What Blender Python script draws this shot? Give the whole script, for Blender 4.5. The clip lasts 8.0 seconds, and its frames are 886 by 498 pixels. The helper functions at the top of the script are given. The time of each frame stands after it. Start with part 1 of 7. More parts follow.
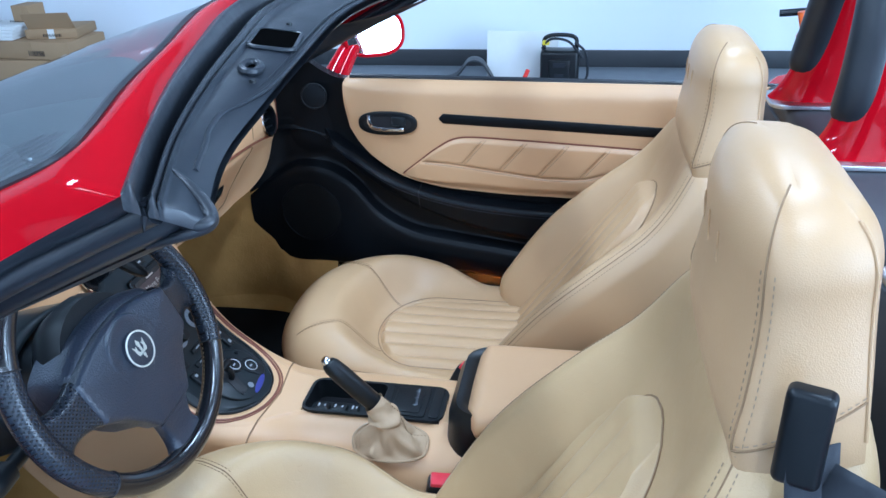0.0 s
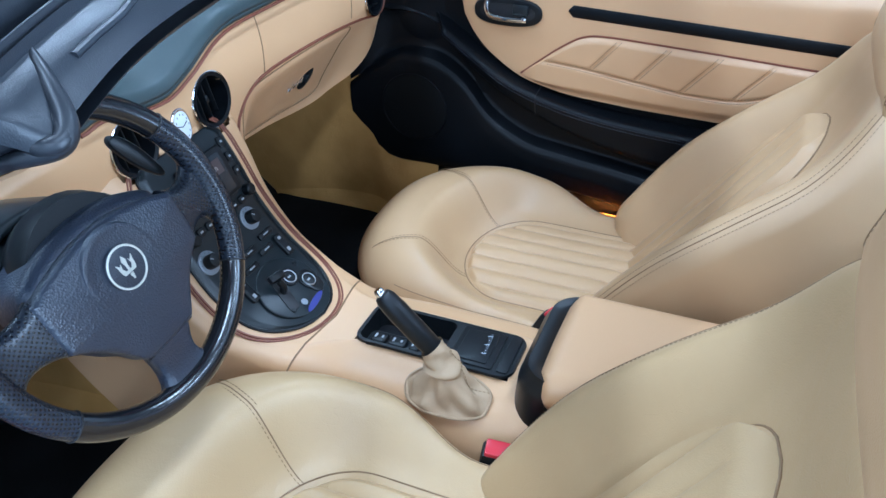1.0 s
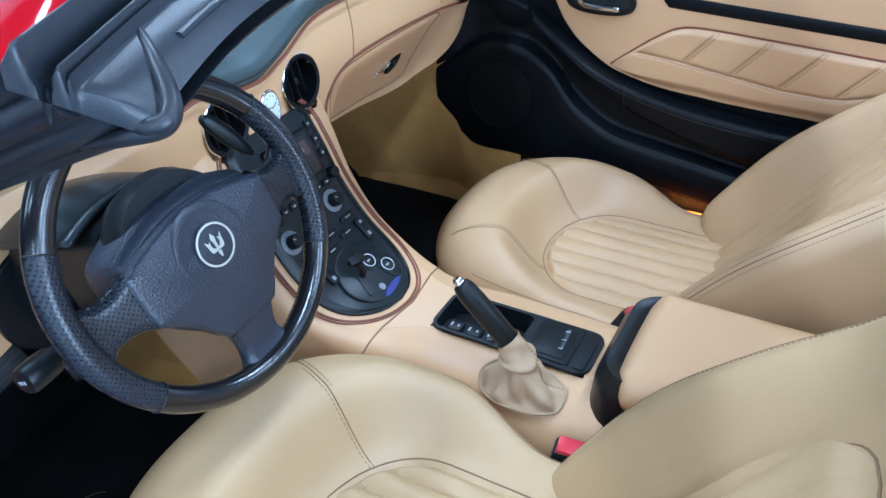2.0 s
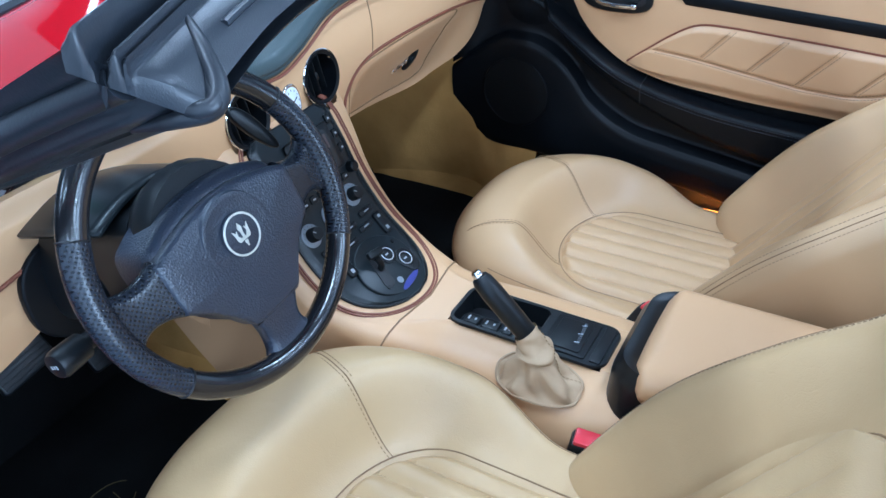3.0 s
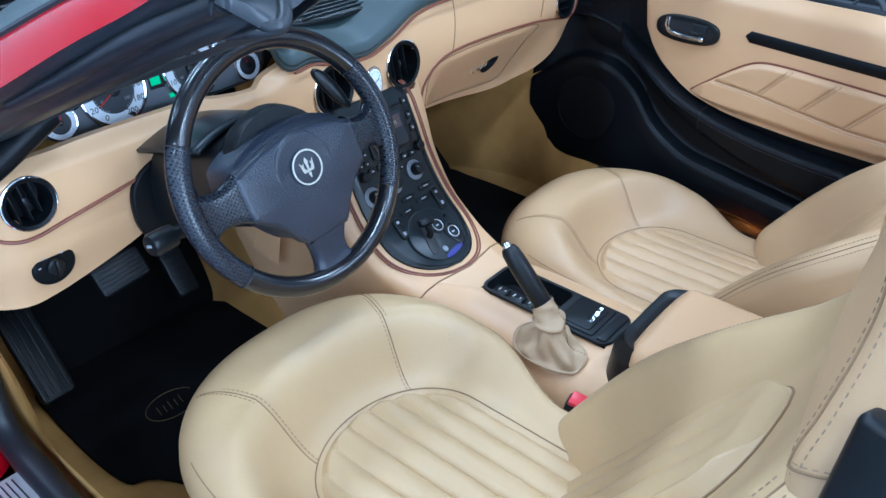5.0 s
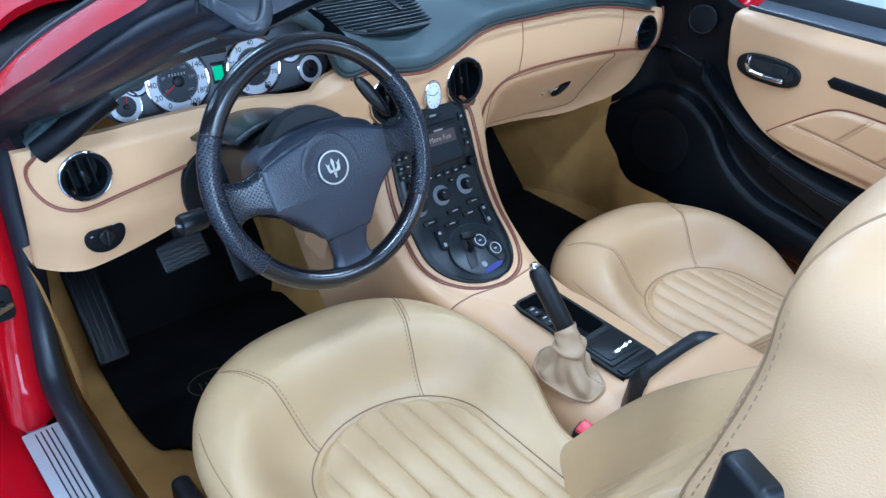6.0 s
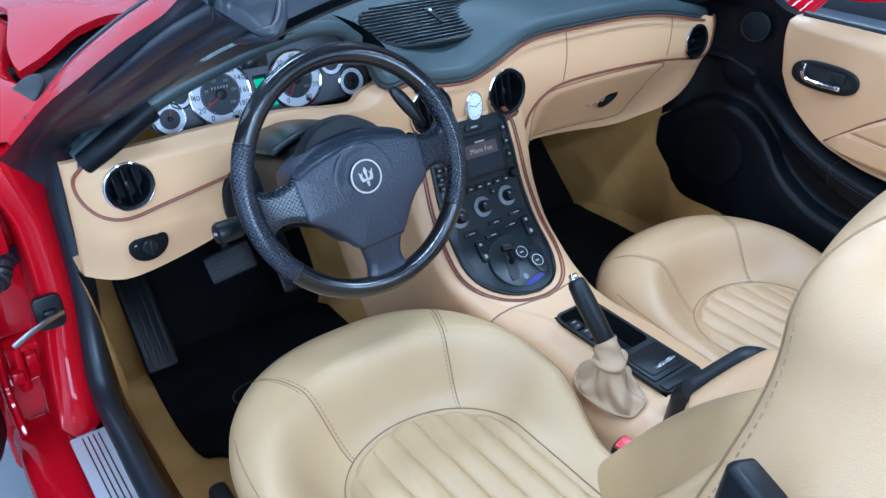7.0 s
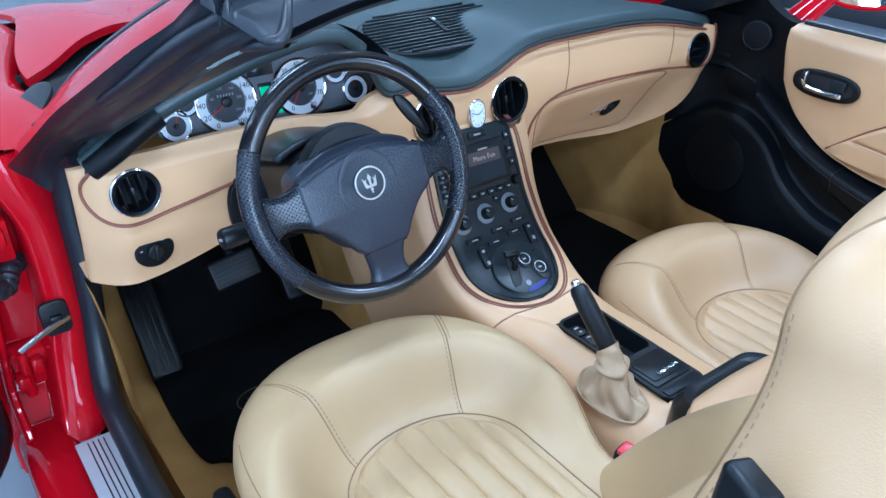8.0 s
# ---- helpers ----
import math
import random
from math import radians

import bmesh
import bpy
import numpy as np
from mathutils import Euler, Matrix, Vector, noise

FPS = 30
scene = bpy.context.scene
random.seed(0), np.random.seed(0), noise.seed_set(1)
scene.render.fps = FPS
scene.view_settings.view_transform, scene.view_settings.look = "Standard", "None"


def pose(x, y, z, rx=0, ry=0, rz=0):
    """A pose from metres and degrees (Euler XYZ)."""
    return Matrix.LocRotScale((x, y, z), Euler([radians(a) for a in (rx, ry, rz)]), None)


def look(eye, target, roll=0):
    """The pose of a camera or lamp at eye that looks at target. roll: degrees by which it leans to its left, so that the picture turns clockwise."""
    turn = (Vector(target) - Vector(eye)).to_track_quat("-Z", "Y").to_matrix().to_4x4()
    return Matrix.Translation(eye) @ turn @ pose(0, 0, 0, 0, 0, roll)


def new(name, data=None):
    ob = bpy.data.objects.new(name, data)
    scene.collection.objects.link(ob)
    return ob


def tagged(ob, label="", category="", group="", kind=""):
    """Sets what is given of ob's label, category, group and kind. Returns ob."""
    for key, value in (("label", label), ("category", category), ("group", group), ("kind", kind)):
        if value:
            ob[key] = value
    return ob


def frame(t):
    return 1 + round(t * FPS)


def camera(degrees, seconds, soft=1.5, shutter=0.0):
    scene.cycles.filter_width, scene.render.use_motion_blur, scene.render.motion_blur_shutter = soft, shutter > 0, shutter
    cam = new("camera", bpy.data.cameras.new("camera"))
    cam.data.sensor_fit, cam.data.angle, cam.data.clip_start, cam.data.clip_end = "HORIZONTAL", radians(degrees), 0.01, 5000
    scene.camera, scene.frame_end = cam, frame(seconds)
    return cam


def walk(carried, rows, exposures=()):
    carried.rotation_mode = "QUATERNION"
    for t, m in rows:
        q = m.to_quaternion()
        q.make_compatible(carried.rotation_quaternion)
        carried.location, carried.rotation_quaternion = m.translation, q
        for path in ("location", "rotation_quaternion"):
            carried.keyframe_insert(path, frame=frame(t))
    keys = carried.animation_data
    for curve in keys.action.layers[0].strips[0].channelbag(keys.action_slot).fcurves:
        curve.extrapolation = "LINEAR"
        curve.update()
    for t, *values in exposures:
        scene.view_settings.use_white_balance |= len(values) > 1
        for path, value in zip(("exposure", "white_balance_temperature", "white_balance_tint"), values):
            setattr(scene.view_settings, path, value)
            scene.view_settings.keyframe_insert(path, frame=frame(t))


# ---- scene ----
cam = camera(59.0, 8.0)
METRES, EYE, TILT, LEAN, TURN = 0.75, 1.35, -23.0, 0.0, -90.0
PATH = [
    (0, (-1.112, -0.51, 1.437), (0.642, -0.151, 0.544), -2.3),
    (0.5, (-0.967, -0.527, 1.406), (0.706, -0.056, 0.416), -0.9),
    (1, (-0.867, -0.526, 1.362), (0.657, 0.13, 0.247), -1.3),
    (1.5, (-0.855, -0.519, 1.359), (0.6, 0.252, 0.223), -2.0),
    (3, (-0.881, -0.508, 1.359), (0.533, 0.331, 0.222), -2.3),
    (3.5, (-0.877, -0.513, 1.36), (0.537, 0.333, 0.226), -2.1),
    (4, (-0.875, -0.518, 1.353), (0.524, 0.355, 0.221), -0.7),
    (4.5, (-0.945, -0.578, 1.365), (0.414, 0.384, 0.257), 0.1),
    (4.7, (-0.996, -0.618, 1.371), (0.35, 0.371, 0.27), 0.7),
    (5.8, (-0.956, -0.78, 1.393), (0.228, 0.441, 0.341), 3.3),
    (6, (-0.93, -0.785, 1.388), (0.217, 0.47, 0.334), 3.2),
    (6.5, (-0.894, -0.795, 1.376), (0.17, 0.536, 0.329), 1.3),
    (7, (-0.899, -0.808, 1.375), (0.14, 0.563, 0.355), 0.7),
    (7.5, (-0.902, -0.815, 1.377), (0.138, 0.566, 0.37), 0.6),
    (8, (-0.904, -0.816, 1.377), (0.134, 0.569, 0.375), 0.6),
]
EXPOSURES = [(0.0, -0.14, 5250, 10), (1.0, -0.08, 5250, 10), (3.0, -0.06, 5250, 10), (4.6, -0.06, 5250, 10), (6.0, -0.05, 5120, 10), (8.0, -0.04, 5120, 10)]
walk(cam, [(t, look(eye, target, roll)) for t, eye, target, roll in PATH], EXPOSURES)

# ---- world and light: a closed white workshop lit by ceiling panels ----
world = bpy.data.worlds.new("workshop_air")
scene.world = world
world.use_nodes = True
world.node_tree.nodes["Background"].inputs[0].default_value = (0.70, 0.82, 1.0, 1)
world.node_tree.nodes["Background"].inputs[1].default_value = 0.25
ROOM = (-4.2, 4.85, -5.2, 6.2, 3.3)          # x0, x1, y0, y1, height
PANELS = [(x, y) for x in (-3.0, -0.7, 1.6) for y in (-3.4, -1.2, 1.0, 3.2)]
for px, py in PANELS:
    lamp = bpy.data.lights.new("panel_light", "AREA")
    lamp.shape, lamp.size, lamp.size_y = "RECTANGLE", 1.15, 0.26
    lamp.energy, lamp.color = 40.0, (0.70, 0.86, 1.0)
    new("panel_light", lamp).matrix_world = pose(px, py, ROOM[4] - 0.06)

# two unseen fill lamps added behind and to the left, cool and soft
SIDE_FILLS = [((-1.0, -5.12, 1.55), (0, 1, -0.06), 4.2, 2.8, 500.0), ((-4.12, -1.2, 1.30), (1, 0.1, -0.04), 3.4, 2.4, 14.0)]
for spot, way, wide, tall, power in SIDE_FILLS:
    lamp = bpy.data.lights.new("side_fill", "AREA")
    lamp.shape, lamp.size, lamp.size_y = "RECTANGLE", wide, tall
    lamp.energy, lamp.color = power, (0.68, 0.85, 1.0)
    new("side_fill", lamp).matrix_world = look(spot, Vector(spot) + Vector(way))


# ---- small tools ----
def nodes_of(name):
    m = bpy.data.materials.new(name)
    m.use_nodes = True
    return m, m.node_tree.nodes, m.node_tree.links, m.node_tree.nodes["Principled BSDF"]


def mix_colours(nt, links, fac, a, b):
    mx = nt.new("ShaderNodeMix")
    mx.data_type = "RGBA"
    links.new(fac, mx.inputs[0])
    for slot, v in ((6, a), (7, b)):
        if isinstance(v, tuple):
            mx.inputs[slot].default_value = (*v, 1)
        else:
            links.new(v, mx.inputs[slot])
    return mx.outputs[2]


def surface(name, colour, rough=0.5, metal=0.0, second=None, patch=4.0, grain=0.0, grain_size=900.0, cells=False,
            wrinkle=0.0, wrinkle_size=25.0, coat=0.0, rough_var=0.06, amount=0.6, spec=0.5, streak=None, crease=0.0):
    """A node material: two-scale colour variation, uneven gloss, fine relief."""
    m, nt, links, bsdf = nodes_of(name)
    where = nt.new("ShaderNodeTexCoord")
    out = where.outputs["Object"]
    if streak:
        mp = nt.new("ShaderNodeMapping")
        mp.inputs["Scale"].default_value = streak
        links.new(out, mp.inputs[0])
        out = mp.outputs[0]
    big = nt.new("ShaderNodeTexNoise")
    big.inputs["Scale"].default_value, big.inputs["Detail"].default_value = patch, 5.0
    links.new(out, big.inputs["Vector"])
    ramp = nt.new("ShaderNodeMapRange")
    ramp.inputs[1].default_value, ramp.inputs[2].default_value, ramp.inputs[4].default_value = 0.35, 0.7, amount
    links.new(big.outputs[0], ramp.inputs[0])
    second = second or tuple(c * 0.85 for c in colour)
    links.new(mix_colours(nt, links, ramp.outputs[0], colour, second), bsdf.inputs["Base Color"])
    rr = nt.new("ShaderNodeMapRange")
    rr.inputs[3].default_value, rr.inputs[4].default_value = max(0.02, rough - rough_var), min(1.0, rough + rough_var)
    mid = nt.new("ShaderNodeTexNoise")
    mid.inputs["Scale"].default_value, mid.inputs["Detail"].default_value = patch * 6, 4.0
    links.new(out, mid.inputs["Vector"])
    links.new(mid.outputs[0], rr.inputs[0])
    links.new(rr.outputs[0], bsdf.inputs["Roughness"])
    bsdf.inputs["Metallic"].default_value = metal
    bsdf.inputs["Specular IOR Level"].default_value = spec
    bsdf.inputs["Coat Weight"].default_value, bsdf.inputs["Coat Roughness"].default_value = coat, 0.04
    last = None
    if grain:
        tex = nt.new("ShaderNodeTexVoronoi" if cells else "ShaderNodeTexNoise")
        tex.inputs["Scale"].default_value = grain_size
        links.new(out, tex.inputs["Vector"])
        last = nt.new("ShaderNodeBump")
        last.inputs["Strength"].default_value, last.inputs["Distance"].default_value = grain, 0.0006
        links.new(tex.outputs[0], last.inputs["Height"])
    if wrinkle:
        tex = nt.new("ShaderNodeTexNoise")
        tex.inputs["Scale"].default_value, tex.inputs["Detail"].default_value, tex.inputs["Distortion"].default_value = wrinkle_size, 6.0, 0.6
        links.new(out, tex.inputs["Vector"])
        b2 = nt.new("ShaderNodeBump")
        b2.inputs["Strength"].default_value, b2.inputs["Distance"].default_value = wrinkle, 0.004
        links.new(tex.outputs[0], b2.inputs["Height"])
        if last:
            links.new(last.outputs[0], b2.inputs["Normal"])
        last = b2
    if crease:
        lines, width, patchy, both, b3 = nt.new("ShaderNodeTexVoronoi"), nt.new("ShaderNodeMapRange"), nt.new("ShaderNodeMapRange"), nt.new("ShaderNodeMath"), nt.new("ShaderNodeBump")
        warp, add = nt.new("ShaderNodeTexNoise"), nt.new("ShaderNodeVectorMath")
        warp.inputs["Scale"].default_value = 18.0
        links.new(out, warp.inputs["Vector"])
        add.operation = "MULTIPLY_ADD"
        links.new(warp.outputs[1], add.inputs[0])
        add.inputs[1].default_value = (0.05, 0.05, 0.05)
        links.new(out, add.inputs[2])
        lines.feature = "DISTANCE_TO_EDGE"
        lines.inputs["Scale"].default_value = 26.0
        links.new(add.outputs[0], lines.inputs["Vector"])
        width.inputs[1].default_value, width.inputs[2].default_value, width.inputs[3].default_value, width.inputs[4].default_value = 0.0, 0.014, 1.0, 0.0
        links.new(lines.outputs["Distance"], width.inputs[0])
        patchy.inputs[1].default_value, patchy.inputs[2].default_value = 0.50, 0.68
        links.new(big.outputs[0], patchy.inputs[0])
        both.operation = "MULTIPLY"
        links.new(width.outputs[0], both.inputs[0])
        links.new(patchy.outputs[0], both.inputs[1])
        b3.invert = True
        b3.inputs["Strength"].default_value, b3.inputs["Distance"].default_value = crease, 0.002
        links.new(both.outputs[0], b3.inputs["Height"])
        if last:
            links.new(last.outputs[0], b3.inputs["Normal"])
        last = b3
    if last:
        links.new(last.outputs[0], bsdf.inputs["Normal"])
    return m


def perforated(name, colour, rough, pitch, across, up):
    """Leather with rows of punched holes, pitch metres apart, in the plane of two directions."""
    m, nt, links, bsdf = nodes_of(name)
    where, both, dots, hole, bump = nt.new("ShaderNodeTexCoord"), nt.new("ShaderNodeCombineXYZ"), nt.new("ShaderNodeTexVoronoi"), nt.new("ShaderNodeMapRange"), nt.new("ShaderNodeBump")
    for k, way in enumerate((Vector(across) + Vector(up), Vector(up) - Vector(across))):
        dot = nt.new("ShaderNodeVectorMath")
        dot.operation = "DOT_PRODUCT"
        links.new(where.outputs["Object"], dot.inputs[0])
        dot.inputs[1].default_value = way.normalized()
        links.new(dot.outputs["Value"], both.inputs[k])
    dots.voronoi_dimensions = "2D"
    dots.inputs["Scale"].default_value, dots.inputs["Randomness"].default_value = 1 / pitch, 0.0
    links.new(both.outputs[0], dots.inputs["Vector"])
    hole.inputs[1].default_value, hole.inputs[2].default_value = 0.20, 0.34
    links.new(dots.outputs["Distance"], hole.inputs[0])
    dark = tuple(c * 0.40 for c in colour)
    links.new(mix_colours(nt, links, hole.outputs[0], dark, colour), bsdf.inputs["Base Color"])
    bsdf.inputs["Roughness"].default_value = rough
    bump.inputs["Strength"].default_value, bump.inputs["Distance"].default_value = 0.5, 0.0010
    links.new(hole.outputs[0], bump.inputs["Height"])
    links.new(bump.outputs[0], bsdf.inputs["Normal"])
    return m


def glow(name, colour, strength, base=(0.02, 0.02, 0.02)):
    m, nt, links, bsdf = nodes_of(name)
    bsdf.inputs["Base Color"].default_value = (*base, 1)
    bsdf.inputs["Emission Color"].default_value = (*colour, 1)
    bsdf.inputs["Emission Strength"].default_value = strength
    return m


def glass(name, tint, rough=0.0, alpha_mix=0.75):
    m, nt, links, bsdf = nodes_of(name)
    clear, gloss, mx, fr = nt.new("ShaderNodeBsdfTransparent"), nt.new("ShaderNodeBsdfGlossy"), nt.new("ShaderNodeMixShader"), nt.new("ShaderNodeFresnel")
    clear.inputs[0].default_value = (*tint, 1)
    gloss.inputs["Roughness"].default_value = rough
    fr.inputs[0].default_value = 1.5
    links.new(fr.outputs[0], mx.inputs[0])
    links.new(clear.outputs[0], mx.inputs[1])
    links.new(gloss.outputs[0], mx.inputs[2])
    links.new(mx.outputs[0], nt["Material Output"].inputs[0])
    return m

# ---- materials ----
TAN = surface("tan_leather", (0.53, 0.335, 0.172), 0.38, second=(0.475, 0.292, 0.145), patch=3.0, grain=0.22, grain_size=700, cells=True, wrinkle=0.12, wrinkle_size=14, amount=0.7)
TAN_WORN = surface("worn_tan_leather", (0.53, 0.356, 0.180), 0.40, second=(0.48, 0.312, 0.151), patch=5.0, grain=0.25, grain_size=600, cells=True, wrinkle=0.32, wrinkle_size=20, amount=0.8, crease=0.16)
TAN_DASH = surface("tan_dash_leather", (0.64, 0.382, 0.197), 0.36, second=(0.60, 0.354, 0.178), patch=3.0, grain=0.18, grain_size=800, cells=True, amount=0.6)
PIPING = surface("rust_piping", (0.20, 0.060, 0.032), 0.5, patch=30, grain=0.3, grain_size=1500)
SEAM = surface("seam_shadow_thread", (0.26, 0.155, 0.075), 0.7, patch=40)
THREAD = surface("tan_thread", (0.30, 0.185, 0.085), 0.7, patch=60)
THREAD_DARK = surface("grey_thread", (0.30, 0.21, 0.13), 0.7, patch=60)
BLACK = surface("black_vinyl", (0.004, 0.005, 0.0065), 0.36, second=(0.006, 0.007, 0.009), spec=0.16, patch=6, grain=0.3, grain_size=900, cells=True)
PAD = surface("dark_green_grey_pad", (0.033, 0.049, 0.051), 0.38, second=(0.038, 0.056, 0.058), spec=0.5, patch=5, grain=0.3, grain_size=900, cells=True)
WHEELBLUE = surface("dark_blue_grey_leather", (0.022, 0.029, 0.046), 0.34, second=(0.027, 0.033, 0.050), spec=0.75, patch=8, grain=0.75, grain_size=420, cells=True, rough_var=0.08)
RIMBLACK = surface("polished_black_leather_rim", (0.006, 0.007, 0.009), 0.17, second=(0.016, 0.014, 0.015), spec=0.9, patch=14, grain=0.10, grain_size=700, cells=True, rough_var=0.06)
PERF = perforated("perforated_black_leather", (0.017, 0.021, 0.030), 0.26, 0.0042, (1, 0, 0.12), (0, 0.37, 0.93))
PLASTIC = surface("matt_black_plastic", (0.007, 0.0085, 0.010), 0.34, spec=0.30, patch=9, grain=0.15, grain_size=1200, rough_var=0.025)
PANEL = surface("soft_touch_black_panel", (0.011, 0.015, 0.017), 0.30, second=(0.013, 0.017, 0.020), spec=0.36, patch=9, rough_var=0.015)
GREYPLASTIC = surface("charcoal_frame_plastic", (0.013, 0.016, 0.021), 0.34, second=(0.018, 0.021, 0.027), spec=0.38, patch=7, grain=0.2, grain_size=1000)
RUBBER = surface("black_rubber_seal", (0.012, 0.0145, 0.019), 0.38, spec=0.45, patch=12, grain=0.2, grain_size=500, rough_var=0.08)
CLUSTER = surface("grey_cluster_panel", (0.15, 0.157, 0.172), 0.5, patch=10)
RED = surface("red_car_paint", (0.40, 0.0015, 0.008), 0.5, second=(0.37, 0.0015, 0.007), patch=2, spec=0.0, coat=0.55, rough_var=0.02, amount=0.4)
SCALEGREY = surface("grey_scale_ring", (0.20, 0.215, 0.24), 0.4, patch=20)
CHROME = surface("chrome", (0.80, 0.80, 0.82), 0.10, 1.0, patch=20, rough_var=0.05)
SATIN = surface("satin_aluminium", (0.55, 0.56, 0.58), 0.32, 1.0, patch=12, grain=0.2, grain_size=300, streak=(1, 40, 1))
TREAD = surface("frosted_aluminium", (0.55, 0.57, 0.60), 0.35, 0.35, patch=12, grain=0.2, grain_size=300, streak=(1, 40, 1))
CARPET = surface("ochre_carpet", (0.60, 0.335, 0.105), 0.95, second=(0.42, 0.225, 0.065), patch=7, grain=1.0, grain_size=420, wrinkle=0.35, wrinkle_size=60, amount=0.9, spec=0.1)
MAT = surface("black_carpet_mat", (0.006, 0.0065, 0.007), 0.95, second=(0.010, 0.010, 0.011), patch=10, grain=1.0, grain_size=500, spec=0.1)
GOLD = surface("faded_gold_thread", (0.13, 0.10, 0.035), 0.8, patch=40)
# slight emission added to lift dials, clock face and sensor bead out of shade
WHITEDIAL = glow("glowing_white_dial", (0.75, 0.85, 1.0), 0.16, (0.62, 0.66, 0.70))
DIALGREY = surface("dark_dial_centre", (0.035, 0.04, 0.05), 0.45, patch=30)
INK = surface("black_ink", (0.01, 0.01, 0.012), 0.5, patch=30)
# black without gloss, for the shade inside the header's openings
DEEP_BLACK = surface("hole_shade_black", (0.002, 0.002, 0.002), 0.8, spec=0.0, patch=30)
ENAMEL = surface("cream_enamel", (0.70, 0.68, 0.60), 0.35, patch=40)
PRINT = surface("white_print", (0.36, 0.37, 0.39), 0.5, patch=30)
NEEDLE = surface("red_needle", (0.55, 0.02, 0.01), 0.4, patch=30)
BUCKLE_RED = surface("red_buckle_plastic", (0.62, 0.035, 0.05), 0.3, patch=20)
BELT = surface("black_belt_webbing", (0.022, 0.025, 0.032), 0.7, patch=20, grain=0.6, grain_size=1300, streak=(1, 6, 1))
BOOT = surface("tan_suede_boot", (0.46, 0.315, 0.185), 0.7, second=(0.38, 0.25, 0.14), patch=20, grain=0.4, grain_size=900, wrinkle=0.4, wrinkle_size=45)
SCREEN = surface("lcd_glass", (0.018, 0.022, 0.026), 0.15, patch=20)
SCREEN_TEXT = glow("lcd_text", (0.75, 0.70, 0.66), 0.45)
SCREEN_BAND = glow("lcd_band", (0.16, 0.09, 0.085), 0.25)
GREEN_LED = glow("green_led", (0.02, 0.85, 0.35), 0.7)
RED_LED = glow("red_led", (1.0, 0.03, 0.02), 0.8)
# dim emission that stands in for a blue reflection
BLUE_REFLECTION = glow("blue_reflection_glow", (0.005, 0.02, 1.0), 0.30)
LAMP_GLOW = glow("warm_lamp", (1.0, 0.36, 0.06), 200.0)
WALLPAINT = surface("white_wall_paint", (0.78, 0.81, 0.84), 0.7, second=(0.73, 0.765, 0.80), patch=0.8, grain=0.2, grain_size=120)
CEILING = surface("grey_ceiling", (0.16, 0.165, 0.175), 0.8, second=(0.13, 0.135, 0.145), patch=1.0, grain=0.2, grain_size=80)
CONCRETE = surface("grey_epoxy_floor", (0.225, 0.245, 0.27), 0.34, second=(0.17, 0.185, 0.205), patch=1.4, grain=0.15, grain_size=60, rough_var=0.12)
BASEBOARD = surface("charcoal_skirting", (0.03, 0.033, 0.037), 0.5, patch=3)
CARDBOARD = surface("brown_cardboard", (0.36, 0.235, 0.125), 0.8, second=(0.31, 0.20, 0.105), patch=3, grain=0.3, grain_size=200)
PAPER = surface("white_paper", (0.72, 0.72, 0.70), 0.8, patch=5)
CLOTH = surface("beige_dust_cloth", (0.56, 0.50, 0.42), 0.9, second=(0.48, 0.42, 0.35), patch=6, grain=0.5, grain_size=300)
GREYCLOTH = surface("pale_grey_sheet", (0.52, 0.54, 0.57), 0.9, patch=5, grain=0.4, grain_size=300)
ORANGE = surface("orange_plastic", (0.75, 0.13, 0.02), 0.4, patch=9)
REDPLASTIC = surface("red_clamp_plastic", (0.7, 0.03, 0.02), 0.4, patch=9)
YELLOW = surface("yellow_plastic", (0.75, 0.6, 0.03), 0.4, patch=9)
DECK = surface("dark_grey_deck", (0.045, 0.048, 0.055), 0.6, patch=6, grain=0.4, grain_size=500)
MIRROR = surface("mirror_glass", (0.9, 0.9, 0.9), 0.03, 1.0, patch=3, rough_var=0.005)
PANEL_GLOW = glow("ceiling_panel_diffuser", (0.90, 0.96, 1.0), 8.0, (0.8, 0.8, 0.8))
SCREEN_GLASS = glass("tinted_windscreen", (0.62, 0.68, 0.68))


# ---- mesh tools ----
def arr(*p):
    return np.array(p, float)


def smooth(a, b, x):
    t = np.clip((x - a) / (b - a), 0, 1)
    return t * t * (3 - 2 * t)


def curve(*keys):
    """A smooth function through (x, value) keys."""
    xs = np.array([k[0] for k in keys], float)
    ys = np.array([k[1] for k in keys], float)
    d = np.gradient(ys, xs, axis=0)
    seg = np.diff(ys, axis=0) / np.diff(xs).reshape((-1,) + (1,) * (ys.ndim - 1))
    for i in range(1, len(xs) - 1):
        flip = seg[i - 1] * seg[i] <= 0
        d[i] = np.where(flip, 0, d[i])

    def f(x):
        x = min(max(x, xs[0]), xs[-1])
        i = min(int(np.searchsorted(xs, x, side="right")) - 1, len(xs) - 2)
        h = xs[i + 1] - xs[i]
        t = (x - xs[i]) / h
        return (2 * t**3 - 3 * t**2 + 1) * ys[i] + (t**3 - 2 * t**2 + t) * h * d[i] + (3 * t**2 - 2 * t**3) * ys[i + 1] + (t**3 - t**2) * h * d[i + 1]
    return f


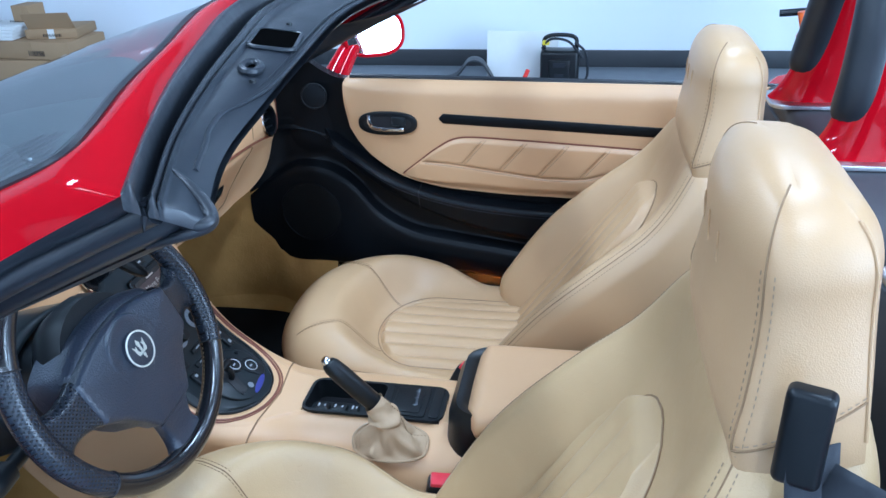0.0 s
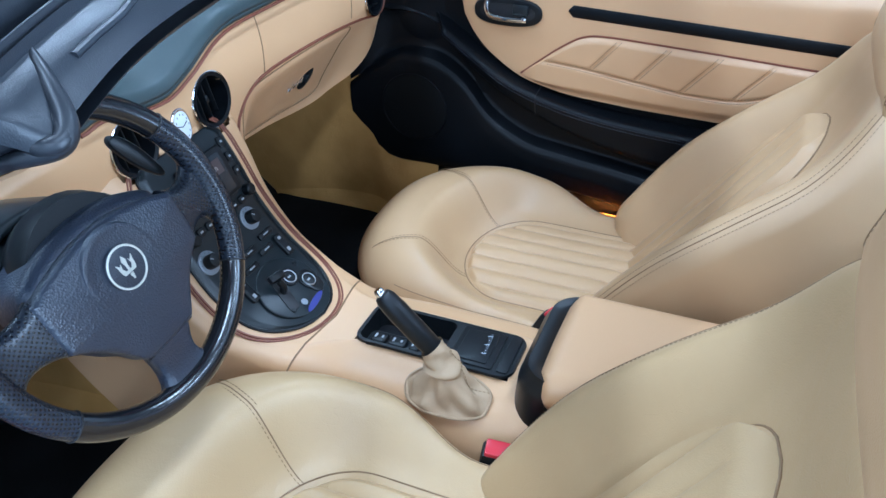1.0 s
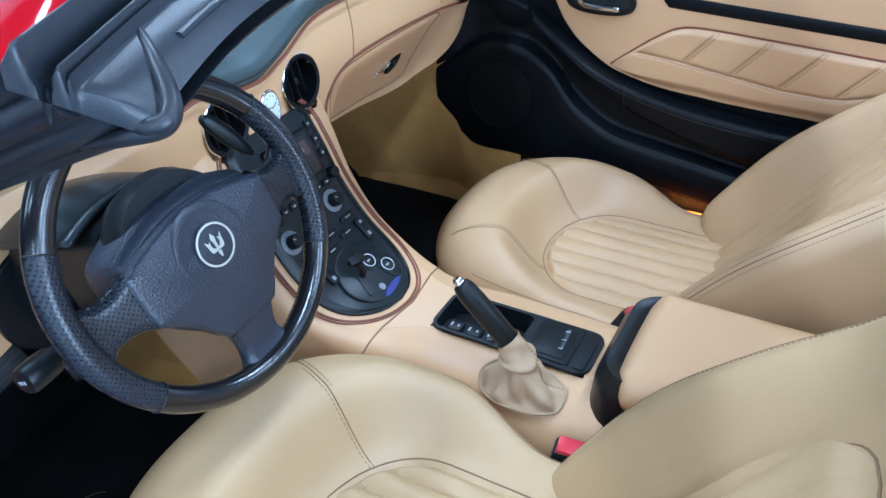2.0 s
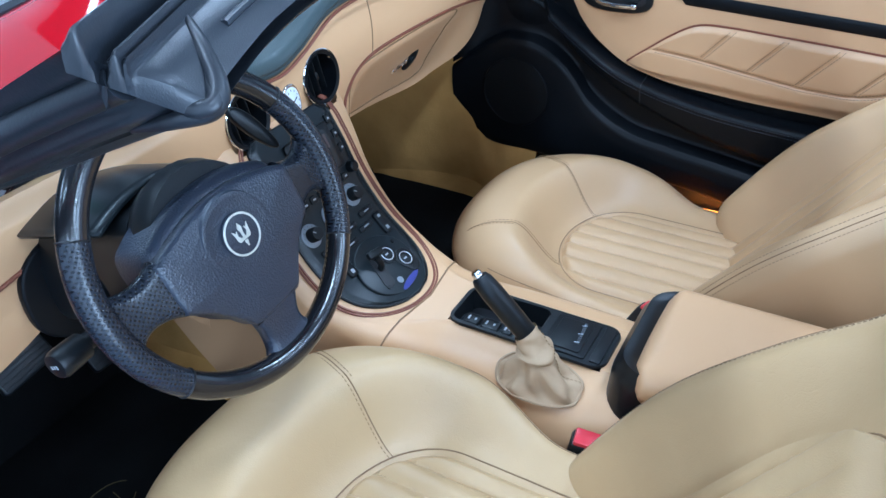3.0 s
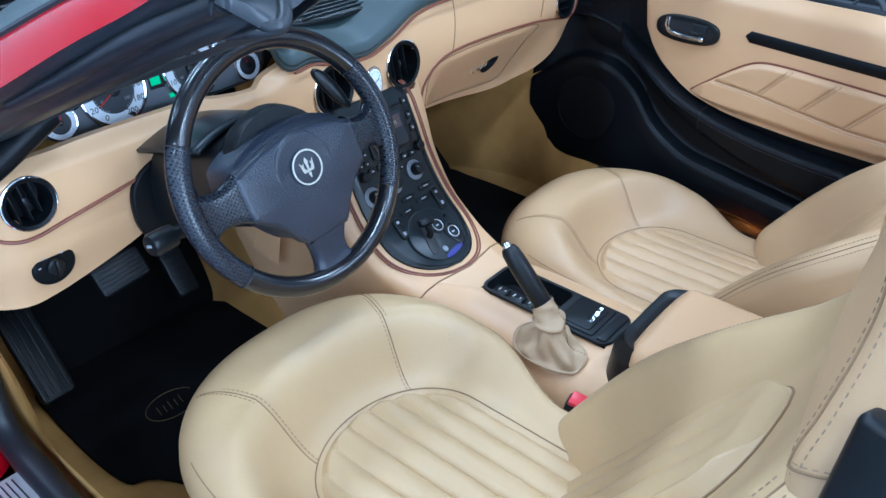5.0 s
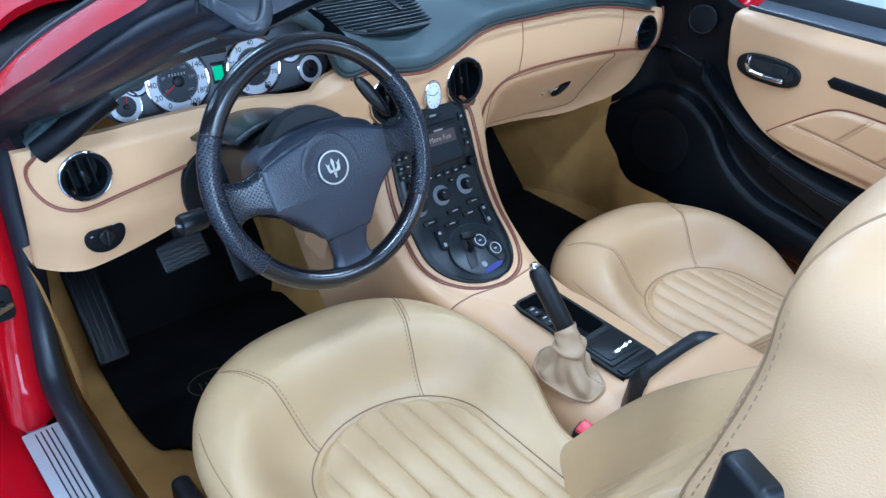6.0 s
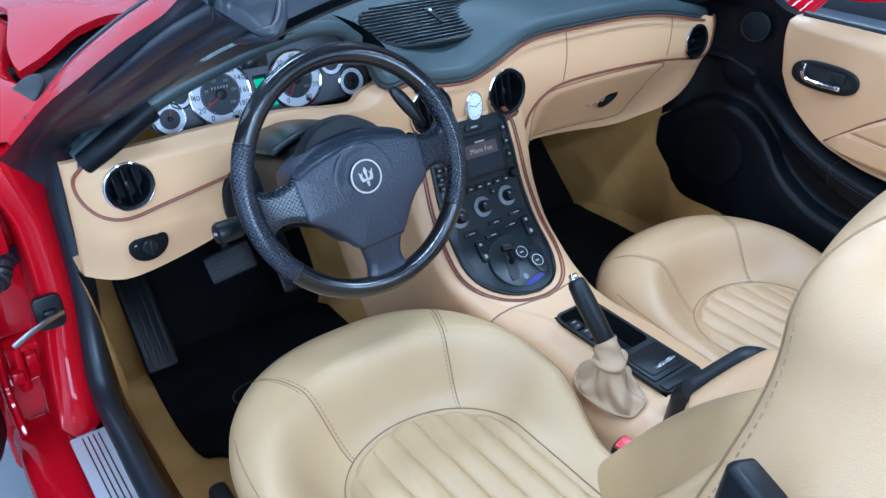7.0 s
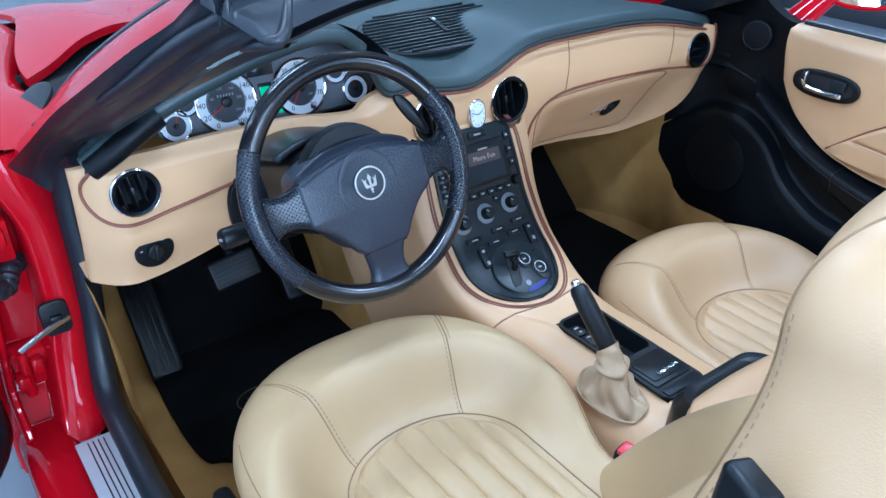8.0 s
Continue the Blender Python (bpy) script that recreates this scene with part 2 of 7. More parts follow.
def spline(points, n, closed=False):
    """n points along a Catmull-Rom curve through points."""
    p = np.array(points, float)
    k = len(p)
    out = []
    for j in range(n):
        s = j / n * k if closed else j / (n - 1) * (k - 1)
        i = int(s) if closed else min(int(s), k - 2)
        t = s - i
        if closed:
            a, b, c, d = p[(i - 1) % k], p[i % k], p[(i + 1) % k], p[(i + 2) % k]
        else:
            b, c = p[i], p[i + 1]
            a = p[i - 1] if i else 2 * b - c
            d = p[i + 2] if i + 2 < k else 2 * c - b
        out.append(0.5 * (2 * b + (c - a) * t + (2 * a - 5 * b + 4 * c - d) * t * t + (3 * b - a - 3 * c + d) * t**3))
    return np.array(out)


def grid(f, nu, nv, close_u=False, close_v=False, cap=False):
    """verts, faces of the surface f(u, v), u and v from 0 to 1."""
    mu, mv = nu if close_u else nu + 1, nv if close_v else nv + 1
    v = [f(i / nu, j / nv) for j in range(mv) for i in range(mu)]
    q = []
    for j in range(nv):
        for i in range(nu):
            a, b = j * mu + i, j * mu + (i + 1) % mu
            c, d = ((j + 1) % mv) * mu + (i + 1) % mu, ((j + 1) % mv) * mu + i
            q.append((a, b, c, d))
    if cap and close_u:
        q.append(tuple(range(mu))[::-1])
        q.append(tuple((mv - 1) * mu + i for i in range(mu)))
    return v, q


def joined(*pieces):
    v, q = [], []
    for pv, pq in pieces:
        n = len(v)
        v.extend(pv)
        q.extend(tuple(i + n for i in f) for f in pq)
    return v, q


def tube(points, r, n=10, closed=False, flat=1.0, up=None):
    """A round (or flattened) rod along points; r may be a function of 0..1."""
    p = np.array(points, float)
    k = len(p)
    t = np.array([p[(i + 1) % k] - p[i - 1] if closed else p[min(i + 1, k - 1)] - p[max(i - 1, 0)] for i in range(k)])
    t /= np.maximum(np.linalg.norm(t, axis=1), 1e-9)[:, None]
    a = np.array(up, float) if up is not None else (arr(0, 0, 1) if abs(t[0][2]) < 0.9 else arr(1, 0, 0))
    v, q = [], []
    for i in range(k):
        if up is not None:
            a = np.array(up, float)
        a = a - t[i] * (a @ t[i])
        a /= np.linalg.norm(a)
        b = np.cross(t[i], a)
        rr = r(i / (k - 1)) if callable(r) else r
        for j in range(n):
            w = 2 * math.pi * j / n
            v.append(p[i] + rr * (math.cos(w) * a * flat + math.sin(w) * b))
    for i in range(k if closed else k - 1):
        for j in range(n):
            m = (i + 1) % k
            q.append((i * n + j, i * n + (j + 1) % n, m * n + (j + 1) % n, m * n + j))
    if not closed:
        q.append(tuple(range(n))[::-1])
        q.append(tuple((k - 1) * n + j for j in range(n)))
    return v, q


def block(c, size, bevel=0.004, m=None, seg=2):
    """A box with rounded edges."""
    bm = bmesh.new()
    bmesh.ops.create_cube(bm, size=1)
    bmesh.ops.scale(bm, vec=size, verts=bm.verts)
    if bevel:
        bmesh.ops.bevel(bm, geom=bm.edges[:], offset=min(bevel, min(size) * 0.45), segments=seg, profile=0.5, affect="EDGES")
    bmesh.ops.translate(bm, vec=c, verts=bm.verts)
    v, q = [arr(*x.co) for x in bm.verts], None
    bm.verts.index_update()
    q = [tuple(x.index for x in f.verts) for f in bm.faces]
    bm.free()
    return moved((v, q), m) if m is not None else (v, q)


def moved(piece, m):
    return [arr(*(m @ Vector(p))) for p in piece[0]], piece[1]


def lathe(profile, n=32, m=None, open_front=False):
    """Turns (radius, height) pairs about z."""
    v, q = [], []
    for r, h in profile:
        for j in range(n):
            w = 2 * math.pi * j / n
            v.append(arr(r * math.cos(w), r * math.sin(w), h))
    for i in range(len(profile) - 1):
        for j in range(n):
            q.append((i * n + j, i * n + (j + 1) % n, (i + 1) * n + (j + 1) % n, (i + 1) * n + j))
    if not open_front:
        q.append(tuple(range(n))[::-1])
    q.append(tuple((len(profile) - 1) * n + j for j in range(n)))
    return moved((v, q), m) if m is not None else (v, q)


def ring(radius, r, m, n=40, k=8):
    return moved(tube([(radius * math.cos(a), radius * math.sin(a), 0) for a in np.linspace(0, 2 * math.pi, n, endpoint=False)], r, k, True, up=(0, 0, 1)), m)


def slab(outline, thick, m=None, edge=0.0, dome=0.0):
    """A plate of an outline in x, y (a list of points), from z = 0 up to thick, with a rounded upper edge."""
    o = np.array(outline, float)
    k, c = len(o), np.array(outline, float).mean(axis=0)
    nxt, prv = np.roll(o, -1, 0), np.roll(o, 1, 0)
    tang = nxt - prv
    nrm = np.stack([-tang[:, 1], tang[:, 0]], 1)
    nrm /= np.maximum(np.linalg.norm(nrm, axis=1), 1e-9)[:, None]
    area = 0.5 * np.sum(o[:, 0] * nxt[:, 1] - nxt[:, 0] * o[:, 1])
    if area < 0:
        nrm = -nrm
    rows = [(0, 0), (0, thick - edge)]
    for s in (1, 2, 3):
        a = s * math.pi / 6
        rows.append((edge * (1 - math.cos(a)), thick - edge + edge * math.sin(a)))
    if not edge:
        rows = [(0, 0), (0, thick)]
    v, q = [], []
    for inset, h in rows:
        for p, nn in zip(o, nrm):
            w = p + nn * inset
            v.append(arr(w[0], w[1], h))
    if dome:
        for f in (0.75, 0.45, 0.15):
            for p, nn in zip(o, nrm):
                w = c + (p + nn * edge - c) * f
                v.append(arr(w[0], w[1], thick + dome * (1 - f * f)))
        rows = rows + [0, 0, 0]
    for i in range(len(rows) - 1):
        for j in range(k):
            q.append((i * k + j, i * k + (j + 1) % k, (i + 1) * k + (j + 1) % k, (i + 1) * k + j))
    q.append(tuple(range(k))[::-1])
    q.append(tuple((len(rows) - 1) * k + j for j in range(k)))
    return moved((v, q), m) if m is not None else (v, q)


def rounded(w, h, r, n=5):
    """Outline of a rounded rectangle about the origin."""
    out = []
    for cx, cy, a0 in ((w / 2 - r, h / 2 - r, 0), (-w / 2 + r, h / 2 - r, 90), (-w / 2 + r, -h / 2 + r, 180), (w / 2 - r, -h / 2 + r, 270)):
        for i in range(n + 1):
            a = radians(a0 + 90 * i / n)
            out.append((cx + r * math.cos(a), cy + r * math.sin(a)))
    return out


def oval(w, h, n=36, power=2.0):
    out = []
    for i in range(n):
        a = 2 * math.pi * i / n
        c, s = math.cos(a), math.sin(a)
        out.append((w / 2 * math.copysign(abs(c) ** (2 / power), c), h / 2 * math.copysign(abs(s) ** (2 / power), s)))
    return out


def frame_at(origin, x_axis, z_axis):
    """A matrix whose z looks along z_axis and whose x lies near x_axis."""
    z = Vector(z_axis).normalized()
    x = Vector(x_axis)
    x = (x - z * x.dot(z)).normalized()
    y = z.cross(x)
    return Matrix.Translation(Vector(origin)) @ Matrix((x, y, z)).transposed().to_4x4()


def link_mesh(name, piece, material, sharp=35.0):
    me = bpy.data.meshes.new(name)
    me.from_pydata([tuple(p) for p in piece[0]], [], piece[1])
    bm = bmesh.new()
    bm.from_mesh(me)
    bmesh.ops.remove_doubles(bm, verts=bm.verts, dist=1e-6)
    bmesh.ops.recalc_face_normals(bm, faces=bm.faces)
    limit = radians(sharp)
    for f in bm.faces:
        f.smooth = True
    for e in bm.edges:
        e.smooth = not (len(e.link_faces) == 2 and e.calc_face_angle(0) > limit)
    bm.to_mesh(me)
    bm.free()
    me.materials.append(material)
    return new(name, me)


SPOT = {}


def thing(name, spot, label, category, group=""):
    """An empty at the base of a thing, for its parts."""
    ob = new(name)
    ob.location = spot
    ob.empty_display_size = 0.05
    SPOT[ob.name] = Matrix.Translation(spot)
    return tagged(ob, label, category, group)


def part(name, piece, material, parent, label="", sharp=35.0):
    ob = link_mesh(name, piece, material, sharp)
    ob.parent = parent
    if parent.name in SPOT:
        ob.matrix_parent_inverse = SPOT[parent.name].inverted()
    if label:
        ob["label"] = label
    return ob


def solo(name, piece, material, label, category, group="", kind="", sharp=35.0):
    return tagged(link_mesh(name, piece, material, sharp), label, category, group, kind)


def thick(piece, way):
    """Gives a sheet a back face, shifted by way, and closes its edges."""
    v, q = [np.array(p, float) for p in piece[0]], list(piece[1])
    n = len(v)
    count = {}
    for f in q:
        for a, b in zip(f, f[1:] + f[:1]):
            count[(a, b)] = 1
    out = q + [tuple(i + n for i in f[::-1]) for f in q]
    for a, b in count:
        if (b, a) not in count:
            out.append((b, a, a + n, b + n))
    return v + [p + np.array(way, float) for p in v], out


def shell(ob, thick, offset=-1.0):
    md = ob.modifiers.new("thickness", "SOLIDIFY")
    md.thickness, md.offset = thick, offset
    return ob


def words(text, size, m, depth=0.0004, align="CENTER"):
    """verts, faces of a line of built-in lettering in the plane of m."""
    cu = bpy.data.curves.new("lettering", "FONT")
    cu.body, cu.size, cu.align_x, cu.align_y, cu.extrude, cu.resolution_u = text, size, align, "CENTER", depth, 2
    tmp = bpy.data.objects.new("lettering", cu)
    scene.collection.objects.link(tmp)
    me = bpy.data.meshes.new_from_object(tmp.evaluated_get(bpy.context.evaluated_depsgraph_get()))
    v = [arr(*(m @ x.co)) for x in me.vertices]
    q = [tuple(f.vertices) for f in me.polygons]
    bpy.data.objects.remove(tmp)
    bpy.data.curves.remove(cu)
    bpy.data.meshes.remove(me)
    return v, q


def stitches(points, gap=0.0075, length=0.0045, r=0.0007, lift=(0, 0, 0)):
    """Short thread dashes along a line of points."""
    p = np.array(points, float) + np.array(lift, float)
    d = np.r_[0, np.cumsum(np.linalg.norm(np.diff(p, axis=0), axis=1))]
    out = []
    s = gap / 2
    while s + length < d[-1]:
        a = arr(*[np.interp(s, d, p[:, i]) for i in range(3)])
        b = arr(*[np.interp(s + length, d, p[:, i]) for i in range(3)])
        out.append(tube([a, b], r, 5))
        s += gap
    return joined(*out)

# ---- the workshop ----
X0, X1, Y0, Y1, HIGH = ROOM
solo("floor", block(((X0 + X1) / 2, (Y0 + Y1) / 2, -0.05), (X1 - X0 + 0.4, Y1 - Y0 + 0.4, 0.1), 0), CONCRETE, "smooth grey coated concrete workshop floor", "floor", kind="structure")
solo("wall_east", block((X1 + 0.08, (Y0 + Y1) / 2, HIGH / 2), (0.16, Y1 - Y0 + 0.32, HIGH), 0), WALLPAINT, "plain white painted workshop wall", "wall", kind="structure")
solo("wall_west", block((X0 - 0.08, (Y0 + Y1) / 2, HIGH / 2), (0.16, Y1 - Y0 + 0.32, HIGH), 0), WALLPAINT, "plain white painted workshop wall", "wall", kind="structure")
solo("wall_north", block(((X0 + X1) / 2, Y1 + 0.08, HIGH / 2), (X1 - X0, 0.16, HIGH), 0), WALLPAINT, "plain white painted workshop wall", "wall", kind="structure")
solo("wall_south", block(((X0 + X1) / 2, Y0 - 0.08, HIGH / 2), (X1 - X0, 0.16, HIGH), 0), WALLPAINT, "plain white painted workshop wall", "wall", kind="structure")
solo("ceiling", block(((X0 + X1) / 2, (Y0 + Y1) / 2, HIGH + 0.06), (X1 - X0 + 0.32, Y1 - Y0 + 0.32, 0.12), 0), CEILING, "grey ceiling with flat light panels", "ceiling", kind="structure")
solo("baseboard", block((X1 - 0.009, (Y0 + Y1) / 2, 0.062), (0.018, Y1 - Y0, 0.124), 0.003), BASEBOARD, "charcoal rubber skirting along the white wall", "skirting", kind="structure")
for px, py in PANELS:
    lamp_box = thing("ceiling_light", (px, py, HIGH - 0.04), "flat white rectangular ceiling light panel", "light", "ceiling lights")
    part("frame", joined(block((px, py + 0.15, HIGH - 0.02), (1.24, 0.03, 0.04)), block((px, py - 0.15, HIGH - 0.02), (1.24, 0.03, 0.04)),
                         block((px + 0.6, py, HIGH - 0.02), (0.04, 0.27, 0.04)), block((px - 0.6, py, HIGH - 0.02), (0.04, 0.27, 0.04))), SATIN, lamp_box)
    part("diffuser", block((px, py, HIGH - 0.02), (1.16, 0.27, 0.02), 0), PANEL_GLOW, lamp_box, "glowing white diffuser")


# ---- the seats ----
def d_shape(x, y):
    """Signed distance (about) from the pleated panel's edge on the cushion; positive outside."""
    if y > -0.16:
        return (math.hypot(x / 0.150, (y + 0.16) / 0.118) - 1) * 0.15
    return abs(x) - 0.150


def cushion_half(y):
    if y > -0.12:
        return 0.268 * max(0.0, 1 - ((y + 0.12) / 0.295) ** 2.5) ** (1 / 2.5)
    return 0.268 - 0.040 * smooth(-0.12, -0.28, y)


def cushion_top(x, y):
    if y > -0.12:
        f = ((abs(x) / 0.268) ** 2.5 + ((y + 0.12) / 0.295) ** 2.5) ** 0.4
        e = (1 - f) * 0.268
    else:
        e = cushion_half(y) - abs(x)
    e = max(e, 0.0)
    r = 0.085
    drop = r - math.sqrt(max(0.0, r * r - (r - e) ** 2)) if e < r else 0.0
    d = d_shape(x, y)
    rise = 0.092 * smooth(-0.004, 0.115, d) * (0.80 + 0.20 * smooth(-0.35, 0.0, y)) - 0.012 * smooth(0.0, -0.02, d)
    return 0.450 + rise - drop


SPINE = spline([(-0.345, 0.40), (-0.395, 0.475), (-0.505, 0.63), (-0.625, 0.80), (-0.678, 0.92), (-0.708, 0.985), (-0.734, 1.008), (-0.748, 1.018)], 60)
WIDE = curve((0, 0.230), (0.14, 0.246), (0.28, 0.262), (0.38, 0.256), (0.48, 0.234), (0.571, 0.202), (0.62, 0.176), (0.714, 0.160), (0.857, 0.15), (1.0, 0.14))
BOLSTER = curve((0, 0.05), (0.12, 0.085), (0.28, 0.080), (0.36, 0.056), (0.44, 0.027), (0.52, 0.010), (0.60, 0.002), (0.7, 0.0), (1, 0.0))
DEEP = curve((0, 0.15), (0.3, 0.165), (0.55, 0.145), (0.68, 0.125), (0.9, 0.122), (1.0, 0.118))
ROUND = curve((0, 0.05), (0.5, 0.055), (0.72, 0.05), (0.85, 0.055), (1, 0.055))
SEAM_U = curve((0, 0.90), (0.5, 0.890), (0.60, 0.885), (1, 0.88))
ENDS = 0.86


def spine_at(s):
    i = s * (len(SPINE) - 1)
    k = min(int(i), len(SPINE) - 2)
    t = i - k
    p = SPINE[k] * (1 - t) + SPINE[k + 1] * t
    a, b = SPINE[max(k - 1, 0)], SPINE[min(k + 2, len(SPINE) - 1)]
    g = (b - a) / np.linalg.norm(b - a)
    k = smooth(0.60, 0.74, s)
    return p, arr(g[1] * (1 - k) + k, -g[0] * (1 - k))          # the point, and the way forward out of the backrest


def depth_at(s):
    """Thickness of the backrest: the back of the head restraint is upright."""
    p, n = spine_at(s)
    k = smooth(0.60, 0.74, s)
    return DEEP(s) * (1 - k) + (p[0] + 0.785) * k


def back_front(u, s):
    """Place on the front of the backrest: u from -1 to 1 across it, s from 0 to 1 up it."""
    p, n = spine_at(s)
    w = WIDE(s)
    shrink = max(0.0, 1 - ((s - ENDS) / (1 - ENDS)) ** 2.6) ** 0.40 if s > ENDS else 1.0
    w *= 0.72 + 0.28 * shrink
    r = ROUND(s)
    e = (1 - abs(u)) * w
    drop = r - math.sqrt(max(0.0, r * r - (r - e) ** 2)) if e < r else 0.0
    h = BOLSTER(s) * smooth(0.40, 0.80, abs(u)) - drop + 0.012 * smooth(0.7, 0.85, s) * (1 - u * u)
    deep = depth_at(s)
    h = -deep / 2 + (h + deep / 2) * (0.04 + 0.96 * shrink)
    return arr(u * w, p[0] + n[0] * h, p[1] + n[1] * h)


def back_rear(u, s):
    p, n = spine_at(s)
    shrink = max(0.0, 1 - ((s - ENDS) / (1 - ENDS)) ** 2.6) ** 0.40 if s > ENDS else 1.0
    w = WIDE(s) * (0.72 + 0.28 * shrink)
    e = (1 - abs(u)) * w
    r = 0.045
    drop = r - math.sqrt(max(0.0, r * r - (r - e) ** 2)) if e < r else 0.0
    deep = depth_at(s)
    h = -deep / 2 - (deep / 2 - drop) * (0.04 + 0.96 * shrink)
    return arr(u * w, p[0] + n[0] * h, p[1] + n[1] * h)


def back_loop(a, s):
    """Once round the backrest at height s."""
    if a < 0.6:
        u = 1 - 2 * (a / 0.6)
        u = math.copysign(1 - (1 - abs(u)) ** 1.4, u)
        return back_front(u, s)
    u = -1 + 2 * ((a - 0.6) / 0.4)
    return back_rear(math.copysign(1 - (1 - abs(u)) ** 1.4, u) * 0.999, s)


# the head restraint: half width at its seams, front at the seams, front in the middle, all by height
HEAD_LOW, HEAD_TURN, HEAD_TOP, HEAD_CORE, HEAD_BACK = 0.922, 1.070, 1.142, -0.738, -0.806
HEAD_HALF = curve((0.90, 0.178), (0.938, 0.173), (0.98, 0.163), (1.02, 0.151), (1.05, 0.145), (1.07, 0.1435), (1.10, 0.1435))
HEAD_SEAM = curve((0.90, -0.688), (0.938, -0.685), (0.98, -0.694), (1.02, -0.702), (1.05, -0.7055), (1.07, -0.706), (1.10, -0.706))
HEAD_FRONT = curve((0.90, -0.698), (0.922, -0.682), (0.945, -0.674), (0.98, -0.672), (1.02, -0.677), (1.05, -0.6815), (1.07, -0.6825), (1.10, -0.6825))


def head_row(t):
    """Height, how far it has closed, half width, and the y of seam, front and back at t of the way from the neck over the crown."""
    if t < 0.6:
        z = HEAD_LOW + (HEAD_TURN - HEAD_LOW) * t / 0.6
        return z, 1.0, HEAD_HALF(z), HEAD_SEAM(z), HEAD_FRONT(z), HEAD_BACK
    a = (t - 0.6) / 0.4 * math.pi / 2
    k = max(0.0, math.cos(a)) ** 0.8
    z = HEAD_TURN + (HEAD_TOP - HEAD_TURN) * math.sin(a)
    to = lambda y: HEAD_CORE + (y - HEAD_CORE) * k
    return z, k, 0.068 + (HEAD_HALF(HEAD_TURN) - 0.068) * k, to(HEAD_SEAM(HEAD_TURN)), to(HEAD_FRONT(HEAD_TURN)), to(HEAD_BACK)


def head_loop(a, t):
    """Once round the head restraint: the domed front, a flat side, the back, the other side."""
    z, k, w, y_seam, y_front, y_back = head_row(t)
    side, b = (1, a) if a < 0.5 else (-1, 1 - a)
    b *= 2
    inset = 0.016 * k
    if b < 0.42:
        c = (b / 0.42) ** 0.8
        x, y = w * c, y_seam + (y_front - y_seam) * (1 - c ** 2.4)
    elif b < 0.75:
        c = (b - 0.42) / 0.33
        x, y = w + 0.009 * math.sin(math.pi * c ** 0.6) - 0.010 * c ** 3, y_seam + (y_back + inset - y_seam) * c
    else:
        c = (b - 0.75) / 0.25
        x, y = (w - 0.010) * (1 - c) ** 0.9, y_back + inset * (1 - smooth(0.0, 0.35, c))
    return arr(side * x, y, z - (1 - k) * 0.030 * (x / 0.15) ** 2)


